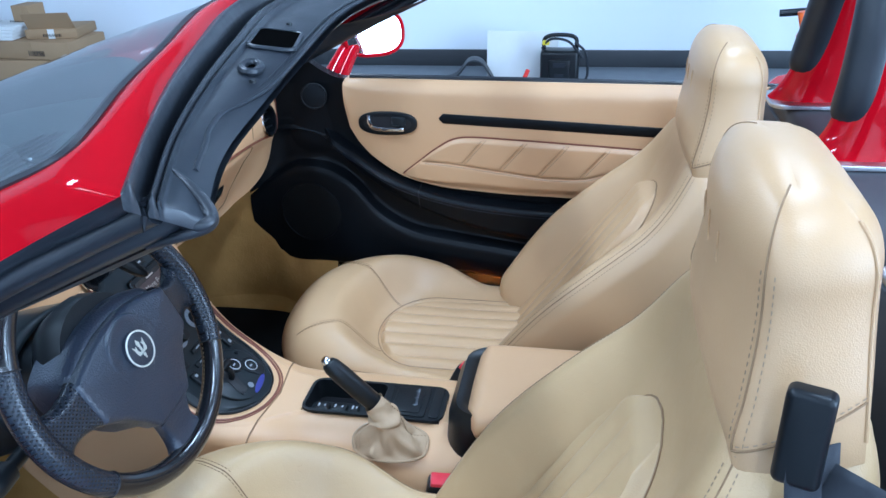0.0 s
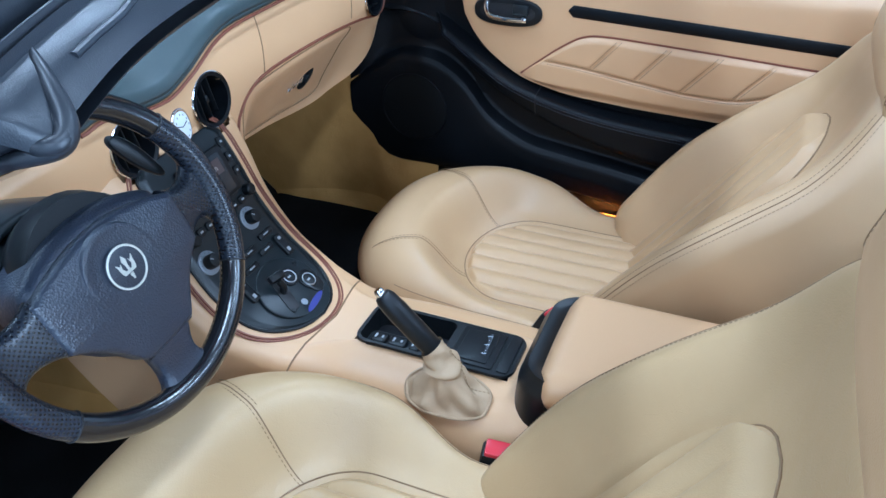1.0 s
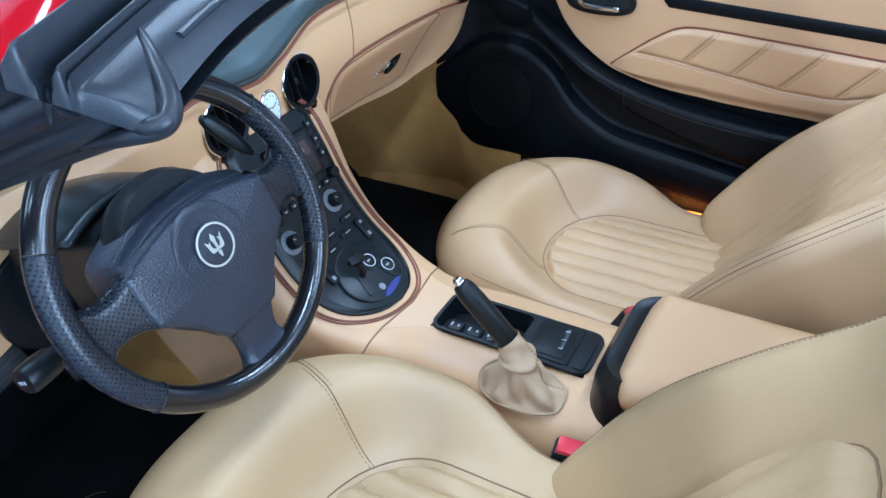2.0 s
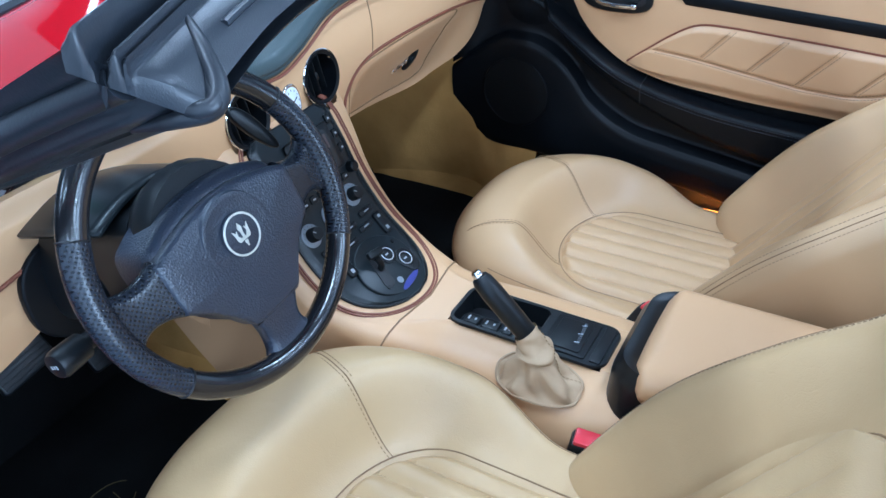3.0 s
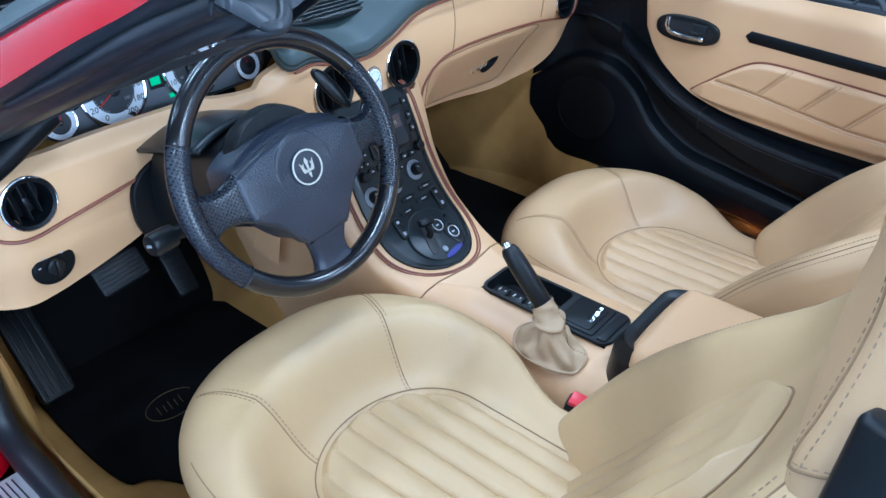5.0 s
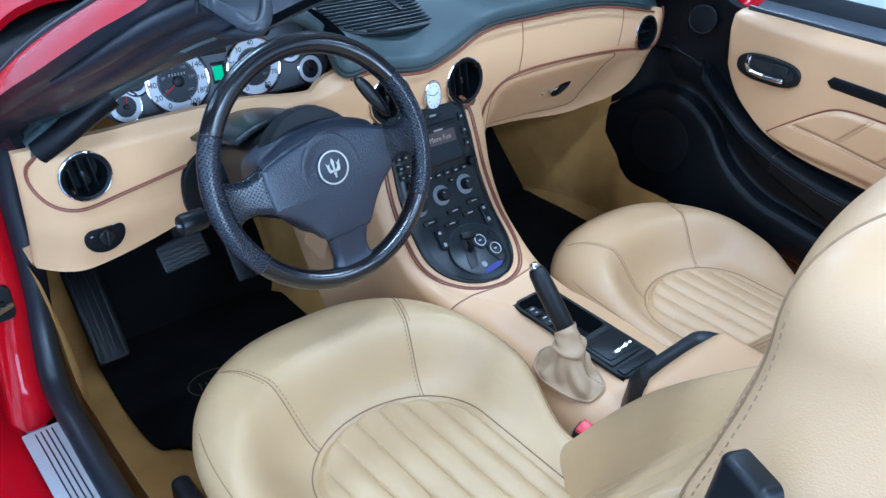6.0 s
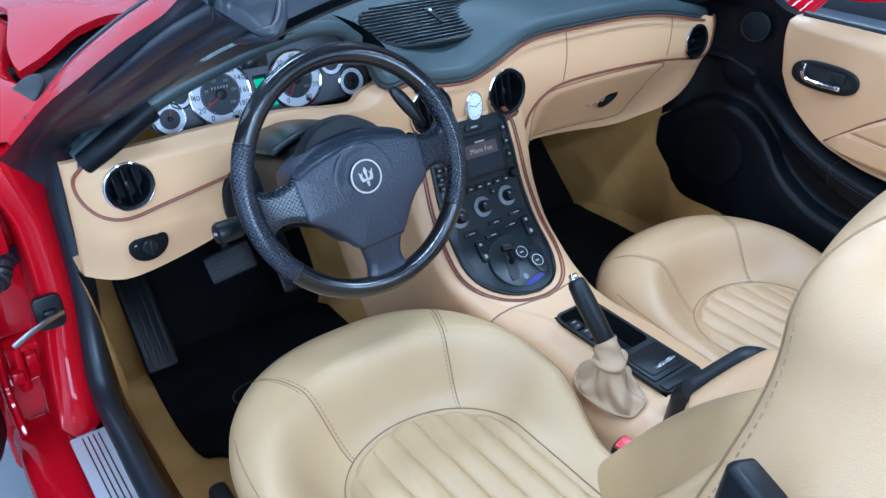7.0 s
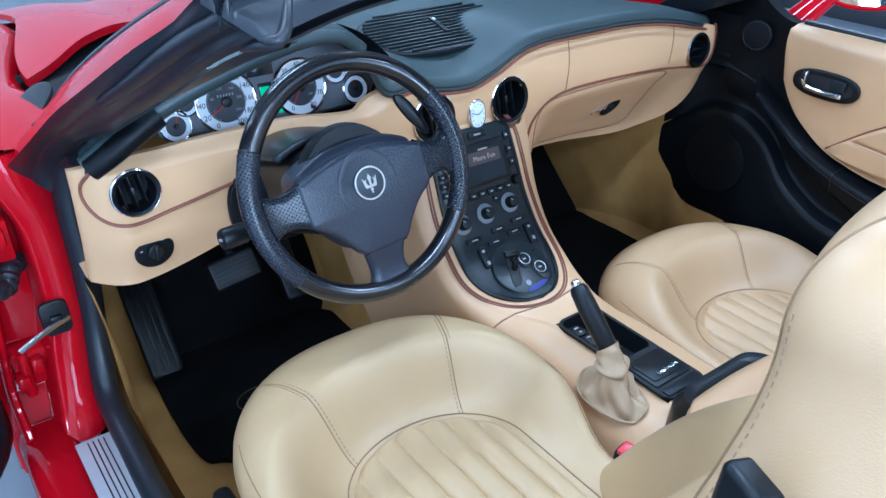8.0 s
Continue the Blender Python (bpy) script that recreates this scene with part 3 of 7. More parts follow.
def car_seat(label, group, at, recline):
    """A leather sports seat with a one-piece backrest. at: shift of the seat; recline: degrees that its back leans further forward."""
    shift = Matrix.Translation(at)
    hinge = Vector((0, -0.38, 0.42))
    lean = shift @ Matrix.Translation((0, 0.003 * recline, -0.0085 * recline)) @ Matrix.Translation(hinge) @ Matrix.Rotation(radians(-recline), 4, "X") @ Matrix.Translation(-hinge)
    seat = thing("car_seat", (at[0], at[1] - 0.15, at[2] + 0.27), label, "car seat", group)

    def top(u, v):
        y = -0.46 + 0.635 * (1 - (1 - v) ** 1.5)
        w = cushion_half(y)
        x = (2 * u - 1)
        x = math.copysign(1 - (1 - abs(x)) ** 1.25, x) * w
        return arr(x, y, cushion_top(x, y))

    def under(u, v):
        p = top(u, v)
        return arr(p[0] * 0.95, p[1] - 0.02 * v, 0.335)

    def loop(a, v):
        return top(a / 0.7, v) if a < 0.7 else under(1 - (a - 0.7) / 0.3, v)
    cushion = part("cushion", moved(grid(loop, 90, 60, close_u=True, cap=True), shift), TAN_WORN if recline else TAN, seat, "soft leather cushion with rounded side bolsters")

    def panel(u, v):
        y = -0.43 + 0.388 * (1 - (1 - v) ** 1.7)
        half = 0.150 if y < -0.16 else 0.150 * math.sqrt(max(0.0, 1 - ((y + 0.16) / 0.118) ** 2))
        x = (2 * u - 1) * half
        pleat = abs(math.sin((x / 0.150 + 1) * 3.5 * math.pi)) ** 0.55
        edge = smooth(0.0, 0.02, -d_shape(x, y))
        return arr(x, y, 0.4415 + 0.0085 * pleat * edge + 0.010 * edge * (1 - (x / 0.15) ** 2) + 0.0015 * noise.noise(Vector((x * 60, y * 25, at[0]))) * edge)
    part("pleated_panel", moved(grid(panel, 112, 50), shift), TAN_WORN if recline else TAN, cushion, "pleated leather seat panel")
    rim = [(0.150, y) for y in np.linspace(-0.43, -0.17, 14)] + [(0.150 * math.cos(a), -0.16 + 0.118 * math.sin(a)) for a in np.linspace(0, math.pi, 40)] + [(-0.150, y) for y in np.linspace(-0.17, -0.43, 14)]
    part("panel_seam", moved(tube([(x, y, cushion_top(x, y) + 0.0002) for x, y in rim], 0.0011, 6), shift), SEAM, cushion)
    for side in (-1, 1):
        line = [(side * (0.100 + 0.062 * t + 0.02 * t * t), -0.072 + 0.215 * t) for t in np.linspace(0, 1, 40)]
        line = [(x, y) for x, y in line if abs(x) < cushion_half(y) - 0.040]
        at_top = np.array([(x, y, cushion_top(x, y) + 0.0004) for x, y in line])
        part("cushion_seam", moved(tube(at_top - arr(0, 0, 0.0004), 0.0010, 6), shift), SEAM, cushion)
        part("stitching", moved(joined(stitches(at_top, lift=(0.006, 0, 0.0004)), stitches(at_top, lift=(-0.006, 0, 0.0004))), shift), THREAD, cushion)
        edge_line = np.array([(side * (cushion_half(y) - 0.014), y, 0) for y in np.linspace(-0.40, 0.02, 40)])
        edge_line[:, 2] = [cushion_top(x, y) + 0.0004 for x, y, _ in edge_line]
        part("edge_seam", moved(tube(edge_line - arr(0, 0, 0.0004), 0.0009, 6), shift), SEAM, cushion)
        part("stitching", moved(stitches(edge_line, lift=(-side * 0.006, 0, 0.001)), shift), THREAD, cushion)

    back = part("backrest", moved(grid(back_loop, 100, 90, close_u=True, cap=True), lean), TAN_WORN if recline else TAN, seat, "leather backrest with raised side bolsters")

    def back_panel(u, v):
        s = 0.04 + 0.425 * v
        half = 0.128 * (1 - 0.20 * v) * math.sqrt(max(0.0, 1 - max(0.0, (v - 0.70) / 0.30) ** 2.4))
        x = (2 * u - 1) * half
        p, n = spine_at(s)
        edge = smooth(0, 0.15, 1 - abs(2 * u - 1)) * smooth(0, 0.09, 1 - v)
        pleat = abs(math.sin((x / 0.128 + 1) * 2.5 * math.pi)) ** 0.6
        h = 0.001 + edge * (0.009 + 0.010 * pleat * smooth(0.97, 0.70, v) + 0.009 * smooth(0.55, 0.92, v))
        return arr(x, p[0] + n[0] * h, p[1] + n[1] * h)
    part("back_panel", moved(grid(back_panel, 70, 60), lean), TAN_WORN if recline else TAN, back, "pleated leather lumbar panel with a puffed top")
    outline = [back_panel(1.0, v) for v in np.linspace(0, 0.999, 50)] + [back_panel(0.0, v) for v in np.linspace(0.999, 0, 50)]
    part("panel_seam", moved(tube(outline, 0.0014, 6), lean), SEAM, back)
    thread = THREAD_DARK if recline else THREAD
    for side in (-1, 1):
        line = np.array([back_front(side * SEAM_U(s), s) for s in np.linspace(0.05, 0.585, 80)])
        part("bolster_seam", moved(tube(line, 0.0009, 6), lean), SEAM, back)
        a = np.array([back_front(side * (SEAM_U(s) - 0.035), s) for s in np.linspace(0.05, 0.58, 80)]) + arr(0, 0.0006, 0)
        b = np.array([back_front(side * (SEAM_U(s) + 0.030), s) for s in np.linspace(0.05, 0.58, 80)]) + arr(side * 0.0006, 0.0004, 0)
        part("stitching", moved(joined(stitches(a, 0.0062, 0.0036, 0.0005), stitches(b, 0.0062, 0.0036, 0.0005)), lean), thread, back)
    head = part("head_restraint", moved(grid(head_loop, 120, 70, close_u=True), lean), TAN, seat, "tall rounded leather head restraint")

    def head_line(place, t0, t1, n, out):
        pts = [(head_loop(place if out > 0 else 1 - place, t)) for t in np.linspace(t0, t1, n)]
        return np.array(pts)
    for side in (-1, 1):
        part("head_seam", moved(tube(head_line(0.210, 0.06, 0.97, 60, side), 0.0010, 6), lean), SEAM, head)
        rows = [head_line(0.200, 0.07, 0.66, 60, side) + arr(0, 0.0003, 0.0002), head_line(0.222, 0.07, 0.66, 60, side) + arr(side * 0.0004, 0.0, 0.0002)]
        part("stitching", moved(joined(*[stitches(r, 0.0072, 0.0036, 0.0005) for r in rows]), lean), thread, head)
        part("back_piping", moved(tube(head_line(0.374, 0.08, 0.80, 60, side), 0.0020, 8), lean), TAN, head)
        around = np.array([head_loop(p if side > 0 else 1 - p, 0.06 + 0.16 * (p - 0.21) / 0.165) for p in np.linspace(0.21, 0.375, 24)])
        part("shoulder_seam", moved(tube(around, 0.0013, 6), lean), SEAM, head)
        part("stitching", moved(joined(stitches(around + arr(side * 0.0004, 0, 0.0050), 0.0072, 0.0036, 0.0005), stitches(around + arr(side * 0.0004, 0, -0.0050), 0.0072, 0.0036, 0.0005)), lean), thread, head)
    ridge = []
    for k in range(3):
        c0 = head_loop(0.055 - 0.055 * k if k < 2 else 0.945, 0.56)
        ridge.append(tube([c0 + arr(0.004 * math.sin(j), 0.0004, 0.012 * j - 0.018) for j in range(4)], lambda t: 0.0007 + 0.0012 * math.sin(math.pi * t), 6))
    for stroke in ridge:
        part("embossed_stroke", moved(stroke, lean), TAN, head, "small embossed stroke of an emblem")
    for side in (-1, 1):
        part("side_trim", moved(block((side * 0.262, -0.16, 0.345), (0.03, 0.46, 0.10), 0.012, seg=3), shift), PLASTIC, seat, "black plastic side cover")
    part("seat_base", moved(block((0, -0.17, 0.315), (0.46, 0.44, 0.06), 0.01), shift), PLASTIC, seat)
    return seat


car_seat("tan leather passenger seat with pleated centre panels", "front seats", (0.405, 0.0, 0.0), 0.0)
car_seat("worn creased tan leather driver seat set higher and more upright", "front seats", (-0.402, 0.0, 0.068), 4.0)


# ---- the dashboard ----
EDGE_Z = curve((-0.71, 0.918), (-0.69, 0.934), (-0.64, 0.966), (-0.59, 0.994), (-0.50, 1.026), (-0.42, 1.046), (-0.343, 1.056), (-0.285, 1.043), (-0.252, 1.012), (-0.230, 0.965), (-0.155, 0.944), (-0.085, 0.928), (-0.035, 0.924), (0.023, 0.939),
               (0.10, 0.972), (0.20, 0.981), (0.33, 0.981), (0.50, 0.968), (0.64, 0.938), (0.73, 0.915))
EDGE_Y = curve((-0.71, 0.285), (-0.62, 0.266), (-0.42, 0.256), (-0.30, 0.256), (-0.21, 0.262), (0, 0.262), (0.5, 0.262), (0.66, 0.272), (0.73, 0.31))
TAN_TOP = curve((-0.745, 0.895), (-0.70, 0.912), (-0.58, 0.921), (-0.40, 0.922), (-0.27, 0.912), (-0.225, 0.935), (-0.20, 0.945), (-0.155, 0.941), (-0.085, 0.926), (-0.035, 0.922), (0.023, 0.937), (0.10, 0.970), (0.20, 0.979), (0.33, 0.979), (0.50, 0.966), (0.64, 0.936), (0.73, 0.913))
TAN_LOW = curve((-0.745, 0.700), (-0.62, 0.708), (-0.52, 0.735), (-0.44, 0.770), (-0.30, 0.79), (-0.15, 0.72), (0.0, 0.66), (0.16, 0.700), (0.30, 0.694), (0.54, 0.669), (0.60, 0.676), (0.65, 0.700), (0.69, 0.745), (0.715, 0.800), (0.73, 0.845))


def dash_y(x, z):
    y = 0.287 - 0.010 * math.sin(math.pi * min(1, max(0, (z - 0.80) / 0.17)))
    right = smooth(0.13, 0.24, x)
    y += right * 0.088 * smooth(0.862, 0.670, z) ** 0.9 * (1 - 0.55 * smooth(0.57, 0.70, x))
    y += 0.022 * smooth(0.80, 0.70, z) * smooth(-0.3, -0.5, x)
    y += 0.085 * max(0.0, (abs(x) - (0.655 if x < 0 else 0.690)) / 0.085) ** 2
    if x < -0.2:
        y += 0.02 * smooth(0.90, 0.925, z) * smooth(-0.2, -0.26, x)
    return y


dash = thing("dashboard", (0, 0.40, 0.70), "tan leather dashboard with a dark padded top and rust piping", "dashboard")


def tan_face(u, v):
    x = -0.722 + 1.452 * u
    lo, hi = TAN_LOW(x), TAN_TOP(x)
    z = lo + (hi - lo) * v
    return arr(x, dash_y(x, z), z)


VENTS = ((-0.647, 0.871, 0.035), (-0.108, 0.868, 0.045), (0.072, 0.868, 0.045), (0.648, 0.873, 0.038))
fv, fq = grid(tan_face, 300, 64)
fq = [f for f in fq if not any(max(math.hypot(fv[i][0] - x, fv[i][2] - z) for i in f) < r * 0.98 for x, z, r in VENTS)]
part("fascia", thick((fv, fq), (0, 0.012, 0)), TAN_DASH, dash, "tan leather fascia sweeping into the centre stack")


def tan_under(u, v):
    x = -0.722 + 1.452 * u
    lo = TAN_LOW(x)
    y = dash_y(x, lo)
    return arr(x, y + 0.26 * v, lo - 0.012 * math.sin(math.pi * min(1, v * 3)) + 0.02 * v)


part("knee_panel", grid(tan_under, 60, 8), TAN_DASH, dash)


def pad_top(u, v):
    x = -0.705 + 1.435 * u
    z0, y0 = EDGE_Z(x), EDGE_Y(x)
    far = 1.02 - 0.92 * abs(x) ** 2
    if v < 0.12:
        a = v / 0.12 * math.pi
        return arr(x, y0 + 0.012 - 0.012 * math.sin(a) + 0.012 * (v / 0.12), z0 - 0.012 * math.cos(a) * 0.9 + 0.004)
    t = (v - 0.12) / 0.88
    y = y0 + 0.024 + (far - y0 - 0.024) * t
    z1 = 1.0 - 0.05 * smooth(0.3, 0.8, abs(x)) - 0.10 * smooth(0.56, 0.70, abs(x))
    lift = smooth(0, 0.35, t)
    z = (z0 + 0.0148) * (1 - lift) + max(z1, 0) * lift + 0.012 * math.sin(math.pi * min(1, t * 2.5)) * (1 - lift)
    return arr(x * (1 - 0.07 * smooth(0.0, 0.25, t)), y, z - 0.05 * smooth(0.5, 1.0, t))


part("top_pad", thick(grid(pad_top, 150, 48), (0, 0.003, -0.008)), PAD, dash, "dark green-grey padded top")
edge_line = [(x, EDGE_Y(x) + 0.004, EDGE_Z(x) - 0.014) for x in np.linspace(-0.20, 0.72, 90)]
part("cowl_roll", tube([(x, EDGE_Y(x) + 0.006, EDGE_Z(x) - 0.002) for x in np.linspace(-0.702, -0.262, 60)], lambda t: 0.0165 - 0.0060 * t, 14), PAD, dash, "padded leather roll along the edge of the cowl")
part("roll_end", tube(spline([(-0.700, 0.276, 0.921), (-0.672, 0.266, 0.941), (-0.635, 0.260, 0.966), (-0.600, 0.260, 0.986)], 24), lambda t: 0.0165 + 0.002 * t, 16), BLACK, dash, "black leather end of the roll")
part("upper_piping", tube(edge_line, 0.0028, 8), PIPING, dash, "rust leather piping")


def on_fascia(pts, n, lift=0.0015):
    return [(x, dash_y(x, z) - lift, z) for x, z in spline(pts, n)]


part("glovebox_piping", tube(on_fascia([(0.700, 0.925), (0.722, 0.885), (0.712, 0.845), (0.68, 0.826), (0.60, 0.838), (0.50, 0.850), (0.36, 0.857), (0.24, 0.856), (0.185, 0.842), (0.150, 0.81), (0.132, 0.765), (0.122, 0.71)], 90), 0.0028, 8), PIPING, dash, "rust leather piping")
part("driver_piping", tube(on_fascia([(-0.690, 0.918), (-0.712, 0.885), (-0.709, 0.850), (-0.688, 0.825), (-0.65, 0.818), (-0.60, 0.827), (-0.50, 0.846), (-0.42, 0.862)], 70), 0.0028, 8), PIPING, dash, "rust leather piping")
for x in (0.225, 0.548):
    part("fascia_seam", tube(on_fascia([(x, 0.975 if x < 0.4 else 0.955), (x + 0.004, 0.92), (x, 0.857)], 20, 0.0004), 0.0011, 6), SEAM, dash)
gb = thing("glovebox", (0.40, 0.36, 0.70), "closed tan leather glovebox lid with a black oval lock", "glovebox")
lid = [(0.180, 0.835), (0.25, 0.846), (0.40, 0.848), (0.548, 0.838), (0.548, 0.80), (0.542, 0.73), (0.51, 0.694), (0.35, 0.704), (0.20, 0.712), (0.168, 0.735), (0.162, 0.79)]
ring_pts = spline(lid, 90, closed=True)
part("lid_gap", tube([(x, dash_y(x, z) - 0.0003, z) for x, z in ring_pts], 0.0015, 6, True), SEAM, gb, "thin shut line")


def lid_face(u, v):
    a = 2 * math.pi * u
    c = ring_pts.mean(axis=0)
    i = u * 90
    p = ring_pts[int(i) % 90]
    q = c + (p - c) * (0.985 * v)
    return arr(q[0], dash_y(q[0], q[1]) - 0.003 * smooth(1.0, 0.9, v) - 0.0005, q[1])


part("lid", grid(lid_face, 90, 10, close_u=True), TAN_DASH, gb, "tan leather lid")
gm = frame_at((0.428, dash_y(0.428, 0.765) - 0.004, 0.765), (1, 0.1, 0.12), (0, -1, -0.35))
lock = part("lock_plate", slab(oval(0.058, 0.034), 0.004, gm @ pose(0, 0, 0, 0, 0, 25), 0.002), PLASTIC, gb, "black oval lock plate")
part("lock_button", lathe([(0.008, 0.004), (0.008, 0.007), (0.006, 0.008)], 20, gm), PANEL, lock)
script = []
for k in range(12):
    px = -0.075 + 0.0048 * k
    script.append(tube([gm @ Vector((px, 0.003 + 0.0022 * math.sin(k * 2.1), 0.0042)), gm @ Vector((px + 0.006, 0.009 + 0.0035 * math.cos(k * 1.7), 0.0042))], 0.0011, 5))
part("script_badge", joined(*script), CHROME, gb, "small chrome script badge")


def vent(x, z, r, flat=False, turn=0.0):
    y = dash_y(x, z)
    v = thing("air_vent", (x, y, z - r), "round black air vent with slim slats and a chrome ring", "air vent", "dashboard air vents")
    m = frame_at((x, y - 0.002, z), (1, turn, 0), (turn, -1, 0.10))
    part("chrome_ring", ring(r, 0.0021, m), CHROME, v, "thin chrome ring")
    part("barrel", lathe([(r * 0.99, 0.0), (r * 0.97, 0.004), (r * 0.84, 0.002), (r * 0.78, -0.036), (r * 0.1, -0.038)], 36, m, True), BLACK, v)
    for k in (-1.0, 0.0, 1.0):
        half = math.sqrt(max(0.01, 0.80 - (0.45 * k) ** 2)) * r
        part("slat", block((0.46 * k * r, 0, -0.018), (0.0022, 2 * half * 0.88, 0.018), 0.001, m @ pose(0, 0, 0, 0, 10, 90 if flat else 8)), PLASTIC, v)
    part("thumb_tab", block((0, 0, -0.012), (0.008, 0.014, 0.008), 0.003, m @ pose(0, 0, 0, 0, 0, 90 if flat else 12)), PLASTIC, v)


for x, z, r in VENTS:
    vent(x, z, r, x > 0.5)
clock = thing("dashboard_clock", (-0.008, 0.28, 0.83), "small oval clock with a white face and chrome bezel", "clock")
cm = frame_at((-0.010, dash_y(-0.01, 0.856) - 0.001, 0.856), (1, 0, 0), (0, -1, 0.12))
part("case", slab(oval(0.041, 0.060, power=2.3), 0.006, cm, 0.003), CHROME, clock, "chrome oval bezel")
part("face", slab(oval(0.033, 0.049, power=2.3), 0.0012, cm @ pose(0, 0, 0.006), 0.0004), WHITEDIAL, clock, "white clock face")
for ang, ln in ((-60, 0.012), (70, 0.016)):
    part("hand", block((0, ln / 2, 0.0078), (0.0014, ln, 0.0006), 0, cm @ pose(0, 0, 0, 0, 0, ang)), INK, clock)
part("hour_marks", joined(*[block((0.0138 * math.sin(a), 0.0195 * math.cos(a), 0.0074), (0.001, 0.003, 0.0004), 0, cm) for a in np.linspace(0, 2 * math.pi, 12, endpoint=False)]), INK, clock)

switch = thing("light_switch", (-0.633, 0.30, 0.74), "black oval headlight switch with a turning knob", "switch")
lm = frame_at((-0.633, dash_y(-0.633, 0.762) - 0.001, 0.762), (1, 0, 0.25), (0, -1, 0.05))
plate = part("switch_plate", slab(oval(0.062, 0.054), 0.004, lm, 0.003), BLACK, switch)
part("knob", joined(lathe([(0.013, 0.003), (0.012, 0.010), (0.010, 0.012)], 28, lm), block((0, 0, 0.013), (0.006, 0.025, 0.010), 0.003, lm @ pose(0, 0, 0, 0, 0, -15))), PLASTIC, switch)
part("switch_marks", joined(*[block((0.021 * math.sin(radians(a)), 0.020 * math.cos(radians(a)), 0.0044), (0.004, 0.0018, 0.0005), 0, lm) for a in (-62, -20, 20, 55)]), PRINT, switch, "white printed symbols")

# ---- instruments ----
cluster = thing("instrument_cluster", (-0.38, 0.36, 0.90), "grey instrument cluster with white-ringed dials", "instrument cluster")
km = frame_at((-0.383, 0.362, 0.945), (1, -0.02, 0), (0, -1, 0.22))


def cluster_outline():
    pts = [(-0.195, -0.030), (-0.188, -0.008), (-0.14, 0.030), (-0.08, 0.066), (0.0, 0.088), (0.07, 0.092), (0.13, 0.070), (0.175, 0.030), (0.196, 0.000), (0.192, -0.026), (0.165, -0.042), (0.08, -0.046), (-0.05, -0.046), (-0.16, -0.046)]
    return [tuple(p) for p in spline(pts, 70, closed=True)]


part("cluster_panel", slab(cluster_outline(), 0.02, km @ pose(0, 0, -0.02), 0.003), CLUSTER, cluster, "mid-grey dial panel")


def hood(u, v):
    o = cluster_outline()
    p = o[int(u * 70) % 70]
    c = arr(-0.0, 0.0)
    up = smooth(-0.03, 0.03, p[1])
    q = c + (arr(*p) - c) * (1.0 + 0.10 * v * up)
    k = km @ Vector((q[0], q[1] + 0.004 * v * up, (0.012 + 0.060 * up) * v))
    return arr(*k)


part("cowl_lining", grid(hood, 70, 8, close_u=True), PLASTIC, cluster, "black cowl lining round the dials")


def dial(px, py, r, numbers, start, sweep, needle, name):
    m = km @ pose(px, py, 0.0)
    d = part(name, lathe([(r, 0.0), (r, 0.003), (r * 0.98, 0.0035), (r * 0.5, 0.0035)], 44, m), WHITEDIAL, cluster, "white-ringed dial")
    part("bezel", ring(r, r * 0.045 + 0.0006, m @ pose(0, 0, 0.004), 44), CHROME, d)
    part("dial_centre", lathe([(r * 0.66, 0.0035), (r * 0.66, 0.0042), (r * 0.3, 0.0043)], 40, m), DIALGREY, d, "dark dial centre")
    bits = []
    big = r > 0.03
    for k, n in enumerate(numbers):
        a = radians(start - sweep * k / max(1, len(numbers) - 1))
        if n:
            bits.append(words(n, r * (0.25 if big else 0.42), m @ Matrix.Translation((0.81 * r * math.cos(a), 0.81 * r * math.sin(a), 0.0042)) @ pose(0, 0, 0), 0.0001))
    if bits:
        part("numerals", joined(*bits), INK, d, "black numerals", 180)
    ticks = []
    for k in range(41 if big else 9):
        a = start - sweep * k / (40 if big else 8)
        ticks.append(block((r * (0.63 if big else 0.8), 0, 0.0046), (r * (0.09 if k % 4 == 0 else 0.05), r * 0.016 + 0.0002, 0.0003), 0, m @ pose(0, 0, 0, 0, 0, a)))
    part("tick_marks", joined(*ticks), PRINT if big else INK, d)
    part("needle", block((r * 0.25, 0, 0.0070), (r * 0.72, r * 0.035 + 0.0006, 0.0006), 0, m @ pose(0, 0, 0, 0, 0, needle)), NEEDLE, d, "red needle")
    part("needle_cap", lathe([(r * 0.17, 0.0043), (r * 0.17, 0.009), (r * 0.12, 0.0105)], 24, m), INK, d)
    if big:
        part("inner_numerals", joined(*[words(str(40 * k + 40), r * 0.13, m @ Matrix.Translation((0.47 * r * math.cos(radians(start - 30 - sweep * k / 6)), 0.47 * r * math.sin(radians(start - 30 - sweep * k / 6)), 0.0046)), 0.0001) for k in range(6)]), PRINT, d, "", 180)
        part("counter", block((0, r * 0.22, 0.0048), (r * 0.62, r * 0.13, 0.0006), 0, m), INK, d, "black counter window with white bars")
        part("counter_digits", joined(*[block((r * (-0.25 + 0.1 * k), r * 0.22, 0.0053), (r * 0.05, r * 0.085, 0.0003), 0, m) for k in range(6)]), PRINT, d)
        part("reset_stalk", lathe([(0.003, 0.004), (0.003, 0.012), (0.002, 0.013)], 12, m @ pose(r * 0.35, -r * 0.78, 0)), INK, d)
    return d


